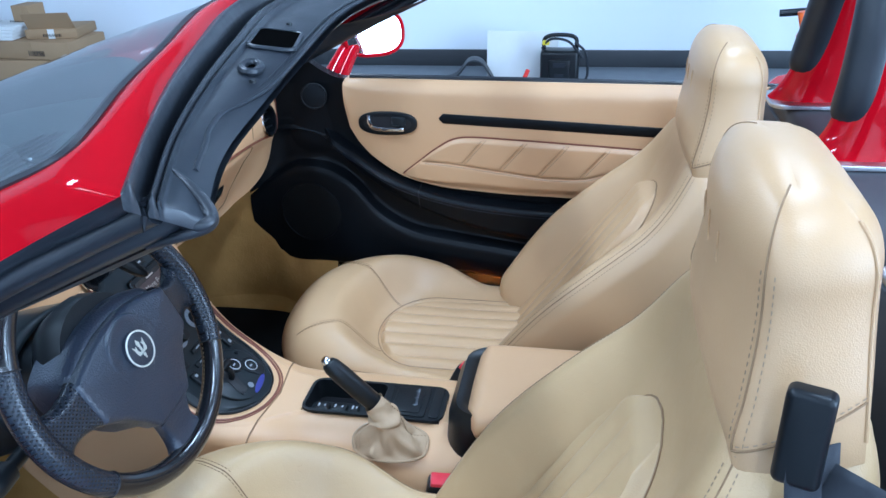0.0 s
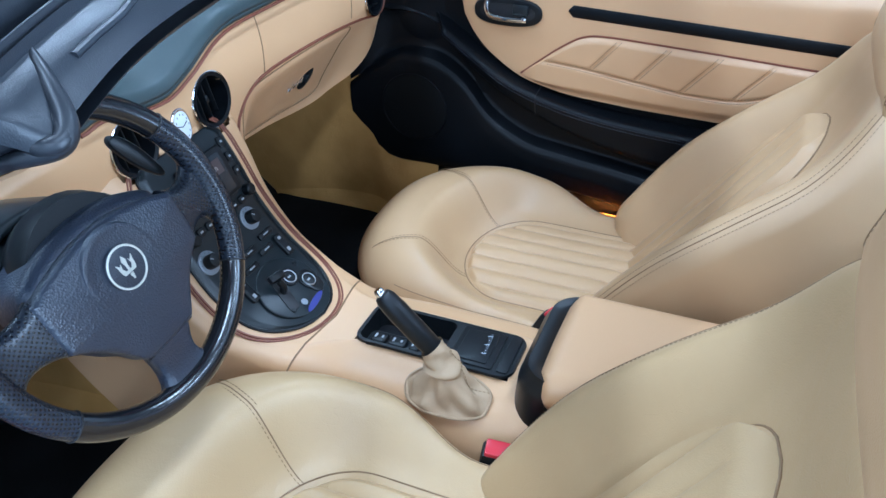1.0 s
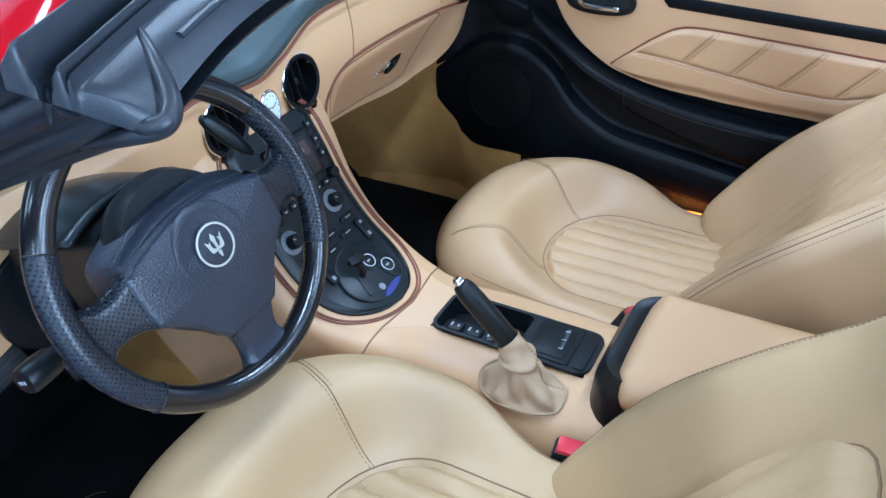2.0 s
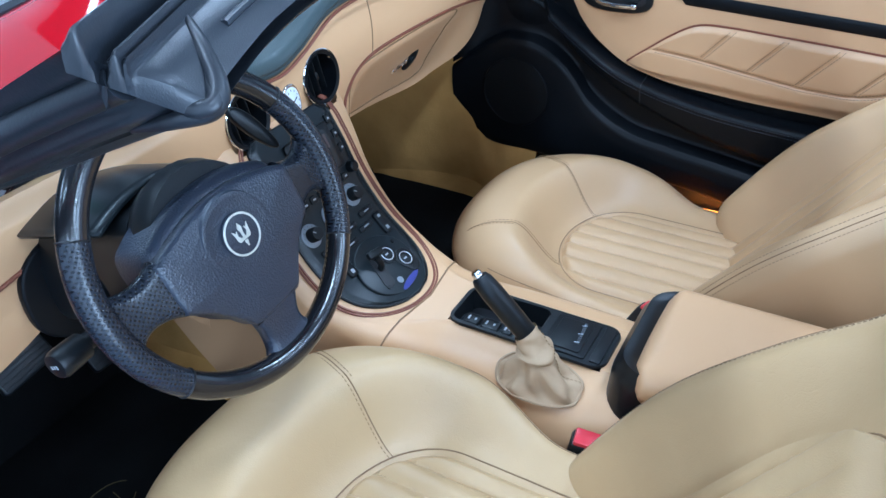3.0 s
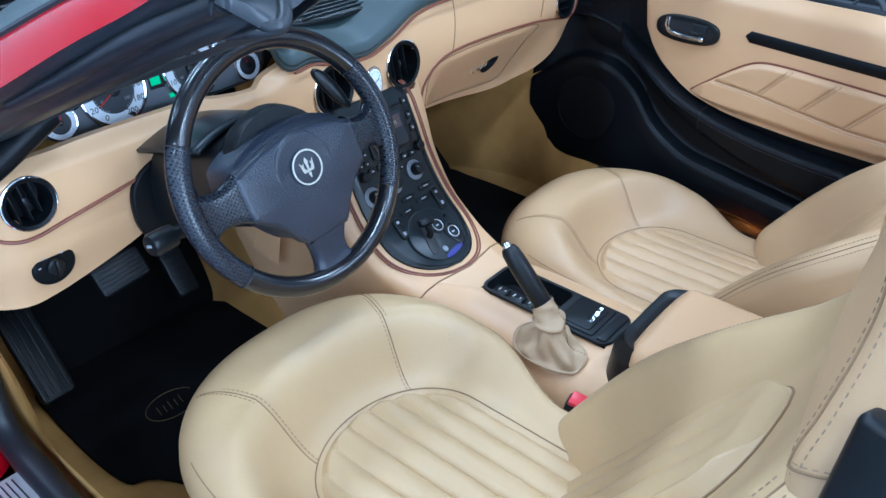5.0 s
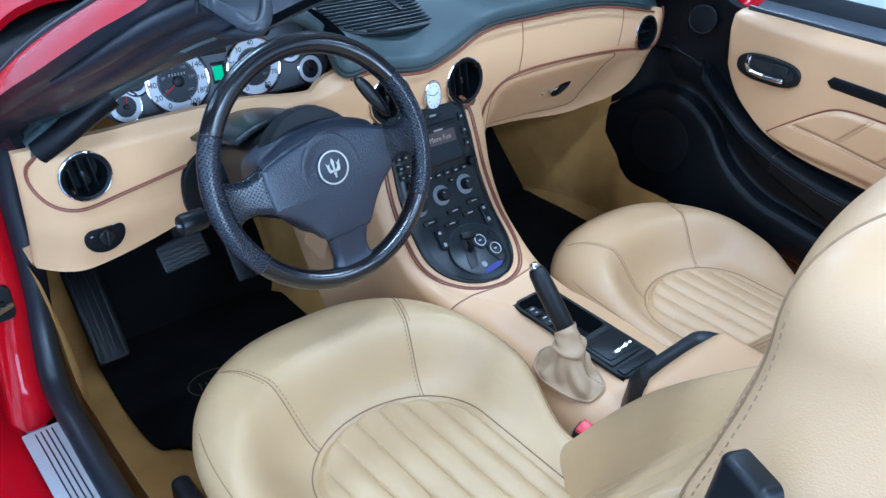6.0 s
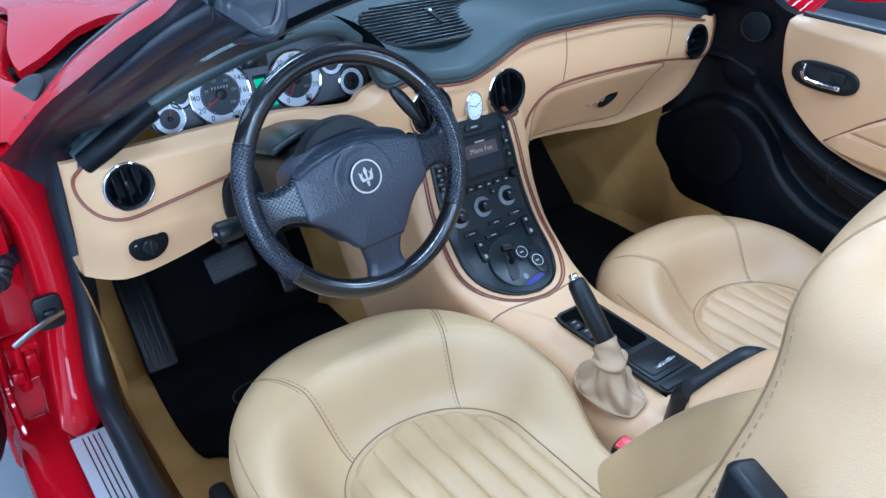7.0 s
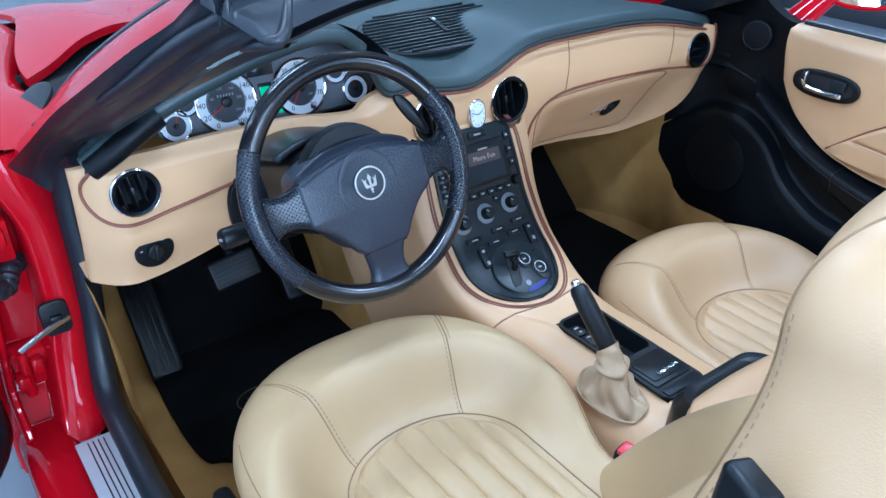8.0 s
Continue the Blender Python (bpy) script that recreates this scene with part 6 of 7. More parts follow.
P_LOW = curve((0, (0.640, -0.240, 1.210)), (0.06, (0.650, -0.200, 1.194)), (0.3, (0.660, 0.0, 1.098)), (0.6, (0.674, 0.20, 0.999)), (0.85, (0.692, 0.40, 0.901)), (0.93, (0.688, 0.440, 0.860)), (1.0, (0.702, 0.450, 0.800)))
P_BORDER = curve((0, (0.682, -0.206, 1.245)), (0.12, (0.682, -0.140, 1.212)), (0.28, (0.704, -0.047, 1.163)), (0.42, (0.728, 0.050, 1.108)), (0.60, (0.745, 0.180, 1.042)), (0.78, (0.764, 0.300, 0.970)), (1.0, (0.783, 0.455, 0.882)))


def band(first, last, humps, out, n=64, m=28, fade=None):
    """A moulded strip between two lines: humps list (place 0..1, height, width), out is the way that they stand out."""
    o = np.array(out, float)

    def f(u, v):
        h = sum(a * math.exp(-((v - c) / w) ** 2) for c, a, w in humps) * (fade(u) if fade else 1.0)
        return first(u) * (1 - v) + last(u) * v + o * h
    return grid(f, n, m)


def across(line):
    return lambda u: header_edge(line, 2 * u - 1)


def part_way(first, last, k):
    return lambda u: first(u) * (1 - k) + last(u) * k


def round_end(u):
    """How far the mouldings stand out: they die away over the rounded ends."""
    return math.sqrt(max(0.0, math.cos(max(0.0, abs(2 * u - 1) * 1.03 - 1.0) / 0.03 * math.pi / 2)))


inner, border = across(INNER), across(BORDER)
inner_long, border_long = (lambda u: header_edge(INNER, (2 * u - 1) * 1.03)), (lambda u: header_edge(BORDER, (2 * u - 1) * 1.03))
part("header_trim", band(part_way(inner_long, border_long, 0.0), part_way(inner_long, border_long, 0.60), [(0.5, 0.004, 0.5), (0.97, 0.006, 0.05)], (0, -0.3, 1), 200, 28, round_end), GREYPLASTIC, screen_frame, "charcoal plastic header trim")
part("header_underside", band(lambda u: inner(u), lambda u: inner(u) + arr(0, 0.075, -0.022), [(0.1, 0.008, 0.15)], (0, -0.5, -1), 120, 12), GREYPLASTIC, screen_frame)
part("header_seal", band(part_way(inner_long, border_long, 0.58), part_way(inner_long, border_long, 1.0), [(0.16, 0.009, 0.12), (0.42, -0.024, 0.075), (0.76, 0.013, 0.18)], (0, -0.2, 1), 200, 28, round_end), RUBBER, screen_frame, "black rubber roof seal with a deep groove")


def skin_lines(side):
    """The red skin's lower border (with its sharp corner) and its edge at the glass (rounded), from the middle of the header to the pillar's foot."""
    n = 60
    low = [header_edge(BORDER, side * u) for u in np.linspace(0, 1, n)] + [pillar_line(P_BORDER, side, t) for t in np.linspace(0.004, 1, n)]
    way = [(0, 0.036, 1.263), (0.12, 0.018, 1.262), (0.30, -0.034, 1.258), (0.45, -0.072, 1.253), (0.560, -0.106, 1.248), (0.607, -0.108, 1.240), (0.622, -0.060, 1.220),
           (0.640, 0.02, 1.187), (0.662, 0.12, 1.139), (0.682, 0.24, 1.078), (0.697, 0.36, 1.010), (0.707, 0.46, 0.948), (0.716, 0.56, 0.900)]
    top = spline(way, 2 * n)
    return low, [arr(side * p[0], p[1], p[2]) for p in top]


for side in (-1, 1):
    low_line, top_line = skin_lines(side)

    def red_skin(u, v):
        i = min(int(round(u * 119)), 119)
        k = smooth(0.40, 0.60, u)
        return low_line[i] * (1 - v) + top_line[i] * v + arr(side * 0.5 * k, 0, 1 - 0.3 * k) * (0.013 * math.sin(math.pi * min(1.0, v * 0.85 + 0.08)) - 0.004)
    part("frame_skin", grid(red_skin, 119, 16), RED, screen_frame, "red painted header and pillar", 60)
    part("glass_seal", tube([p + arr(0, 0.003, -0.002) for p in top_line], 0.006, 8), RUBBER, screen_frame)
BEAD = curve((0, 0.03), (0.40, 0.025), (0.53, 0.03), (0.606, 0.07), (0.675, 0.19), (0.735, 0.315), (0.785, 0.315), (0.844, 0.255), (0.92, 0.26))
bead = [part_way(inner, border, BEAD(abs(2 * u - 1)))(u) + arr(0, -0.001, 0.0035) for u in np.linspace(0.045, 0.955, 150)]
part("header_bead", tube(bead, 0.0026, 8), GREYPLASTIC, screen_frame, "moulded bead on the header trim")
part("header_bead", tube([p + arr(0, 0.009, 0.0008) for p in bead], 0.0016, 8), GREYPLASTIC, screen_frame)
for sgn in (-1, 1):
    def seat_at(x):
        u = 0.5 + sgn * x / 1.322
        return part_way(inner, border, 0.33)(u) + arr(0, -0.001, 0.0045)
    c = seat_at(0.228)
    pm = frame_at(c, (1, -0.22 * sgn, 0.03), (0, -0.16, 1))
    sock = part("latch_socket", joined(*[moved(tube([(a, b, 0.000) for a, b in rounded(0.084, 0.052, 0.011)], 0.003, 8, True, up=(0, 0, 1)), pm)]), GREYPLASTIC, screen_frame, "roof latch socket")
    # no recess is cut: a flat black plate gives the socket's shade
    part("socket_shade", slab(rounded(0.081, 0.049, 0.010), 0.0022, pm), DEEP_BLACK, sock, "flat black plate standing for the shade in the socket")
    pm2 = frame_at(seat_at(0.345), (1, -0.25 * sgn, 0.03), (0, -0.16, 1))
    part("visor_clip", moved(tube([(0.0185 * math.cos(a), 0.0095 * math.sin(a), 0.002) for a in np.linspace(0, 2 * math.pi, 30, endpoint=False)], lambda t: 0.0046, 8, True, up=(0, 0, 1)), pm2), GREYPLASTIC, screen_frame, "oval visor clip")
    # likewise a black oval for the shade inside the clip
    part("clip_shade", slab(oval(0.030, 0.013), 0.001, pm2), DEEP_BLACK, screen_frame)
    part("trim_screw", lathe([(0.0038, -0.001), (0.0032, 0.002)], 14, frame_at(seat_at(0.385) + arr(0, -0.012, 0), (1, 0, 0), (0, -0.16, 1))), PLASTIC, screen_frame)
    part("trim_screw", lathe([(0.0038, -0.001), (0.0032, 0.002)], 14, frame_at(seat_at(0.150), (1, 0, 0), (0, -0.16, 1))), PLASTIC, screen_frame)

RINGED = [(0.634, -0.193, 1.221), (0.640, -0.209, 1.215), (0.645, -0.224, 1.211), (0.646, -0.236, 1.208), (0.640, -0.243, 1.209), (0.633, -0.239, 1.212), (0.626, -0.227, 1.216), (0.619, -0.215, 1.221), (0.624, -0.204, 1.222)]
for side in (-1, 1):
    low, bor = (lambda t, s=side: pillar_line(P_LOW, s, t)), (lambda t, s=side: pillar_line(P_BORDER, s, t))
    part("pillar_seal", band(low, bor, [(0.14, 0.007, 0.13), (0.45, 0.003, 0.20), (0.80, 0.003, 0.12), (0.66, -0.003, 0.04)], (side, 0, -0.25), 64, 28, lambda u: smooth(0.0, 0.05, u)), RUBBER, screen_frame, "black rubber door seal on the pillar", 80)
    part("pillar_trim", band(low, lambda t, s=side: pillar_line(P_LOW, s, t) + arr(-s * (0.030 + 0.02 * t), 0.02, -0.012 + 0.052 * smooth(0.10, 0.45, t)), [(0.3, 0.008, 0.3)], (-side * 0.3, 0, -1)), GREYPLASTIC, screen_frame, "charcoal pillar trim")
    hook = spline([(side * 0.604, -0.196, 1.236), (side * 0.618, -0.220, 1.226), (side * 0.630, -0.238, 1.214), (side * 0.640, -0.242, 1.207), (side * 0.650, -0.226, 1.202), (side * 0.652, -0.196, 1.192)], 40)
    part("pillar_roll", tube(spline([(side * 0.660, -0.214, 1.226), (side * 0.668, -0.170, 1.206), (side * 0.680, -0.100, 1.172), (side * 0.692, -0.020, 1.130), (side * 0.705, 0.080, 1.080)], 40), lambda t: 0.014 - 0.004 * t, 16, flat=0.75), RUBBER, screen_frame, "soft rubber seal rolling on to the pillar")
    eye_line = [(side * x, y, z) for x, y, z in RINGED]
    part("corner_loop", tube(spline(eye_line, 60, closed=True), 0.0050, 12, True), RUBBER, screen_frame, "moulded rubber loop at the header corner")
    part("corner_lip", tube(hook, lambda t: 0.0020 + 0.0036 * math.sin(math.pi * t) ** 0.8, 12), RUBBER, screen_frame, "raised rubber lip at the header corner")


curve_glass = curve((0, (0.036, 1.263)), (0.12, (0.018, 1.262)), (0.30, (-0.034, 1.258)), (0.45, (-0.072, 1.253)), (0.56, (-0.100, 1.247)), (0.605, (-0.100, 1.238)))


def screen_glass(u, v):
    t = v
    w = 2 * u - 1
    g = curve_glass(abs(w) * 0.600)
    a = arr(w * 0.600, g[0] + 0.004, g[1] + 0.001)
    xb = w * 0.715
    b = arr(xb, 1.05 - 1.12 * abs(xb) ** 2, 0.905)
    p = a * (1 - t) + b * t
    return p + arr(0, -0.01, 0.022) * math.sin(math.pi * t) * (1 - 0.55 * abs(2 * u - 1) ** 6)


pane = part("windscreen_glass", grid(screen_glass, 40, 20), SCREEN_GLASS, screen_frame, "tinted windscreen glass")
pane.visible_shadow = False

body = thing("car_body", (0, 0.9, 0.0), "bright red convertible body with bonnet, wings and sills", "car")


def bonnet(u, v):
    x = (2 * u - 1) * (0.664 - 0.115 * smooth(0.0, 0.55, v))
    y0 = 1.275 - 0.90 * x * x
    y = y0 + (2.25 - y0) * v
    z = 0.895 - 0.06 * v - 0.12 * v * v - 0.010 * (abs(x) / 0.68) ** 2.5 + 0.020 * smooth(0.30, 0.45, abs(x)) * smooth(0.62, 0.5, abs(x))
    return arr(x, y, z)


part("bonnet", thick(grid(bonnet, 50, 40), (0, 0, -0.018)), RED, body, "red bonnet with soft creases")


WING_EDGE = curve((0.44, 0.690), (0.60, 0.655), (0.74, 0.642), (0.875, 0.671), (1.05, 0.655), (1.238, 0.621), (1.5, 0.556), (2.2, 0.545))


def wing(side):
    def f(u, v):
        y = 0.445 + 1.70 * u
        inner = WING_EDGE(y)
        a = v * math.pi / 2
        x = inner + (0.905 - inner) * math.sin(a) ** 0.8
        z0 = 0.893 - 0.02 * u - 0.13 * u * u
        lip = -0.03 * smooth(0.04, 0.0, v)
        z = z0 + lip + 0.022 * math.sin(math.pi * min(1.0, v * 1.7)) - 0.34 * max(0.0, v - 0.38) ** 1.8
        return arr(side * x, y, z)
    return f


def cowl(u, v):
    x = -0.635 + 1.27 * u
    y0 = 1.05 - 1.12 * x * x
    y1 = 1.31 - 0.90 * x * x
    y = y0 - 0.01 + (y1 - y0 + 0.02) * v
    return arr(x, y, 0.872 - 0.035 * math.sin(math.pi * v))


part("wing_drain", slab(oval(0.055, 0.19, 40, 2.3), 0.010, frame_at((-0.692, 0.700, 0.887), (1, -0.48, 0), (-0.10, -0.04, 1)), 0.004), PLASTIC, body, "black plastic cover let into the wing")
part("cowl_panel", grid(cowl, 50, 8), PLASTIC, body, "black plastic cowl under the screen")
for side in (-1, 1):
    part("front_wing", grid(wing(side), 50, 30), RED, body, "red front wing")
wiper = thing("windscreen_wiper", (-0.45, 0.95, 0.88), "black windscreen wiper arm lying on the cowl", "wiper")
part("arm", tube(spline([(-0.565, 0.86, 0.862), (-0.53, 0.93, 0.872), (-0.36, 1.08, 0.882), (-0.05, 1.13, 0.885)], 20), lambda t: 0.010 - 0.004 * t, 8, flat=0.6), PLASTIC, wiper)
part("pivot_cap", lathe([(0.016, 0.0), (0.016, 0.018), (0.010, 0.026)], 20, Matrix.Translation((-0.570, 0.850, 0.845))), PLASTIC, wiper)
part("blade", tube([(-0.45, 0.97, 0.892), (-0.1, 1.08, 0.900), (0.18, 1.09, 0.900)], 0.006, 6), RUBBER, wiper)

# front post of the driver's door opening
JAMB = curve((0.40, (-0.745, 0.385, 0.070)), (0.46, (-0.742, 0.425, 0.062)), (0.54, (-0.732, 0.452, 0.060)), (0.62, (-0.722, 0.462, 0.058)), (0.76, (-0.722, 0.468, 0.060)), (0.86, (-0.735, 0.470, 0.075)), (0.905, (-0.74, 0.478, 0.080)))


def jamb_face(u, v):
    """The smooth inner face of the post, its rounded edge and the deep hinge recess beside it."""
    z = 0.40 + 0.502 * v
    x, y, w = JAMB(z)
    run = u * 1.6
    if run < 1.0:
        return arr(x - w * run, y - 0.016 * math.sin(math.pi * min(1, run)) - 0.012 * run, z)
    k = run - 1.0
    return arr(x - w - 0.012 * math.sin(min(1, k * 4) * math.pi / 2) - 0.20 * max(0.0, k - 0.30), y - 0.012 + 0.085 * smooth(0.03, 0.30, k), z)


part("door_post", thick(grid(jamb_face, 64, 40), (0, 0.012, 0)), RED, body, "red painted door post")
part("post_flange", tube(spline([(-0.845, 0.470, 0.84), (-0.850, 0.475, 0.72), (-0.862, 0.480, 0.60), (-0.872, 0.470, 0.48), (-0.870, 0.40, 0.41)], 30), 0.014, 10, flat=0.6), RED, body)
part("sill_outer", block((-0.845, -0.25, 0.335), (0.09, 1.42, 0.16), 0.03, seg=3), RED, body, "red painted sill")
part("sill_right", block((0.82, -0.25, 0.28), (0.15, 1.50, 0.18), 0.03), RED, body)
part("rear_quarter", block((-0.80, -1.25, 0.60), (0.22, 0.70, 0.70), 0.06, seg=3), RED, body)
part("rear_quarter", block((0.82, -1.30, 0.60), (0.20, 0.78, 0.70), 0.06, seg=3), RED, body)
part("floor_pan", block((0, 0.15, 0.235), (1.50, 2.30, 0.05), 0.01), PLASTIC, body)
for side in (-1, 1):
    hz = 0.625 + side * 0.125
    part("post_hinge", joined(block((-0.830, 0.505, hz), (0.055, 0.050, 0.075), 0.006), block((-0.822, 0.475, hz + 0.012), (0.020, 0.030, 0.030), 0.005), block((-0.850, 0.468, hz - 0.010), (0.022, 0.030, 0.026), 0.005), tube([(-0.842, 0.470, hz - 0.045), (-0.842, 0.470, hz + 0.045)], 0.009, 12)), RED, body, "red painted door hinge")
part("wiring_boot", tube(spline([(-0.800, 0.520, 0.690), (-0.818, 0.478, 0.700), (-0.835, 0.440, 0.690), (-0.862, 0.412, 0.712), (-0.905, 0.400, 0.718)], 40), lambda t: 0.016 + 0.0018 * math.sin(t * 70), 12), RUBBER, body, "ribbed black wiring boot")
part("latch_plate", joined(slab(rounded(0.046, 0.062, 0.012), 0.008, frame_at((-0.778, 0.440, 0.612), (1, 0.1, 0), (0, -1, 0.1)), 0.003), block((-0.778, 0.430, 0.608), (0.020, 0.012, 0.024), 0.003)), PLASTIC, body, "black latch plate for the check strap")
part("strap_arm", tube(spline([(-0.758, 0.434, 0.606), (-0.785, 0.418, 0.608), (-0.815, 0.408, 0.602), (-0.845, 0.402, 0.590)], 12), 0.0036, 8, flat=1.5), SATIN, body, "steel check strap")
tread = part("tread_plate", block((-0.785, -0.10, 0.424), (0.060, 0.86, 0.006), 0.003), TREAD, body, "ribbed aluminium tread plate")
for k in range(4):
    part("rib", block((-0.796 + 0.0085 * k, -0.10, 0.4275), (0.0022, 0.84, 0.0022), 0.0006), GREYPLASTIC, tread)
seal_path = [pillar_line(P_LOW, -1, 0.86) + arr(0.004, 0.0, 0.0), (-0.703, 0.440, 0.88), (-0.712, 0.455, 0.80), (-0.714, 0.452, 0.66), (-0.724, 0.445, 0.54), (-0.736, 0.395, 0.455), (-0.738, 0.29, 0.430), (-0.742, 0.10, 0.426), (-0.742, -0.55, 0.424)]
part("door_seal", tube(spline(seal_path, 60), 0.0200, 14, flat=1.2), RUBBER, body, "thick black rubber door seal")

# outer sides, nose and road wheels
for side in (-1, 1):
    part("wing_side", block((side * 0.872, 1.33, 0.50), (0.05, 1.62, 0.54), 0.02, seg=3), RED, body, "red painted wing side")
part("nose_panel", block((0, 2.19, 0.47), (1.70, 0.14, 0.46), 0.06, seg=3), RED, body, "red painted nose panel")
for wx, wy in ((-0.77, 1.55), (0.77, 1.55), (-0.77, -1.25), (0.77, -1.25)):
    wm = frame_at((wx, wy, 0.315), (0, 1, 0), (1 if wx > 0 else -1, 0, 0))
    road_wheel = part("wheel", lathe([(0.20, -0.09), (0.215, 0.085), (0.16, 0.075), (0.05, 0.085), (0.02, 0.088)], 36, wm), SATIN, body, "silver alloy road wheel")
    part("tyre", moved(tube([(0.262 * math.cos(a), 0.262 * math.sin(a), 0) for a in np.linspace(0, 2 * math.pi, 48, endpoint=False)], 0.053, 12, True, flat=2.0, up=(0, 0, 1)), wm), RUBBER, road_wheel, "black rubber tyre")

# rear deck, bulkhead, hoops
part("rear_deck", block((0, -1.32, 0.935), (1.46, 0.86, 0.05), 0.02, seg=3), DECK, body, "dark grey carpeted rear deck")
part("bulkhead", block((0, -0.91, 0.60), (1.44, 0.06, 0.66), 0.02), DECK, body)


def hoop(cx):
    """An oblong tubular hoop, red, with a black pad let into its front that ends in a rounded tongue above the foot."""
    h = thing("roll_hoop", (cx, -0.98, 0.96), "red roll hoop with a black padded front", "roll hoop", "roll hoops")
    path = spline([(cx - 0.172, -0.925, 0.955), (cx - 0.168, -0.938, 1.02), (cx - 0.160, -0.952, 1.10), (cx - 0.115, -0.967, 1.235), (cx, -0.977, 1.270), (cx + 0.115, -0.967, 1.235), (cx + 0.160, -0.952, 1.10), (cx + 0.168, -0.938, 1.02), (cx + 0.172, -0.925, 0.955)], 80)
    part("hoop_tube", tube(path + arr(0, -0.022, 0), lambda t: 0.031 + 0.014 * abs(2 * t - 1) ** 7, 20, flat=1.9, up=(0, 1, 0)), RED, h, "red painted hoop")
    part("padding", tube(path[9:-9] + arr(0, 0.012, 0.0), lambda t: 0.0315 * max(0.02, 1 - abs(2 * t - 1) ** 16) ** 0.5, 16, flat=1.25, up=(0, 1, 0)), RUBBER, h, "black foam padding")
    for s in (-1, 1):
        part("foot_trim", slab(rounded(0.125, 0.175, 0.03), 0.008, frame_at((cx + s * 0.170, -0.950, 0.962), (1, 0, 0), (0, 0, 1)), 0.003), SATIN, h)


hoop(0.405)
hoop(-0.402)

# ---- open driver's door ----
OPEN = Matrix.Translation((-0.905, 0.46, 0)) @ Matrix.Rotation(radians(-66), 4, "Z")
dd = thing("driver_door", (-0.95, 0.44, 0.30), "driver door standing wide open with a black lower lining", "car door")
part("door_shell", moved(block((-0.045, -0.60, 0.61), (0.10, 1.15, 0.62), 0.035, seg=3), OPEN), RED, dd, "red painted door shell")


def open_lining(u, v):
    y = -0.04 - 1.10 * u
    z = 0.34 + 0.58 * v
    r = math.hypot((y + 0.14) / 0.17, (z - 0.52) / 0.19)
    return arr(*(OPEN @ Vector((0.008 + 0.115 * smooth(1.1, 0.45, r) + 0.02 * smooth(0.62, 0.70, z) * smooth(-0.25, -0.4, y), y, z))))


shell(part("door_lining", grid(open_lining, 60, 40), BLACK, dd, "black vinyl lining"), 0.015, 0.0)


# ---- footwells ----
carpet = thing("carpet", (0, 0.3, 0.26), "worn ochre carpet lining the footwells", "carpet")


def footwell(side):
    def f(u, v):
        x = side * (0.135 + 0.60 * u)
        s = v * 1.55
        if s < 0.95:
            y, z = -0.55 + 1.20 * s / 0.95, 0.272
        else:
            t = (s - 0.95) / 0.60
            y, z = 0.65 + 0.32 * t, 0.272 + 0.42 * t ** 1.3
        z += 0.10 * smooth(0.93, 1.0, u) * 1.2 + 0.06 * smooth(0.10, 0.0, u)
        return arr(x, y, z + 0.003 * noise.noise(Vector((x * 9, y * 9, 0))))
    return f


for side in (-1, 1):
    part("floor_carpet", grid(footwell(side), 50, 70), CARPET, carpet, "ochre floor carpet")

    def kick(u, v, side=side):
        y = (-0.50 if side < 0 else 0.16) + (1.45 if side < 0 else 0.79) * u
        z = 0.26 + (0.24 if y < 0.28 else 0.24 + (0.17 if side < 0 else 0.30) * smooth(0.28, 0.36, y)) * v
        return arr(side * (0.722 - 0.020 * math.sin(math.pi * v) - 0.03 * smooth(0.4, 0.9, y)), y, z)
    part("side_carpet", grid(kick, 60, 16), CARPET, carpet)

    def tunnel(u, v, side=side):
        y = 0.20 + 0.80 * u
        return arr(side * (0.095 + 0.045 * (1 - v) + 0.03 * smooth(0.3, 0.9, y)), y, 0.26 + 0.34 * v)
    part("tunnel_carpet", grid(tunnel, 40, 14), CARPET, carpet)
solo("firewall_lining", block((0, 1.02, 0.56), (1.5, 0.06, 0.58), 0.01), MAT, "dark lining behind the footwells", "lining")


def floor_mat(name, cx, x0, x1, y1, label):
    """A mat from the tunnel side x0 to the sill side x1, with rounded corners, running up to y1."""
    mt = thing(name, (cx, 0.35, 0.275), label, "floor mat", "floor mats")
    o = [tuple(p) for p in spline([(x0, y1 - 0.05), (x0, 0.20), (x0, -0.06), (x0 + 0.05 * (1 if x1 > x0 else -1), -0.11), ((x0 + x1) / 2, -0.12), (x1 - 0.06 * (1 if x1 > x0 else -1), 0.255), (x1, 0.33), (x1, y1 - 0.10), (x1 - 0.03 * (1 if x1 > x0 else -1), y1), ((x0 + x1) / 2, y1 + 0.01)], 70, closed=True)]
    m = Matrix.Translation((0, 0, 0.2785))
    part("mat", slab(o, 0.010, m, 0.004), MAT, mt)
    w = Matrix.Translation((cx, 0.415, 0.2785))
    part("woven_mark", joined(moved(tube([(0.052 * math.cos(a), 0.036 * math.sin(a), 0.0100) for a in np.linspace(0.3, 5.6, 30)], 0.0009, 5), w), *[moved(tube([(-0.03 + 0.012 * k, -0.012, 0.0100), (-0.026 + 0.012 * k, 0.012 - 0.004 * (k % 2), 0.0100)], 0.0008, 5), w) for k in range(5)]), GOLD, mt, "worn gold woven mark")


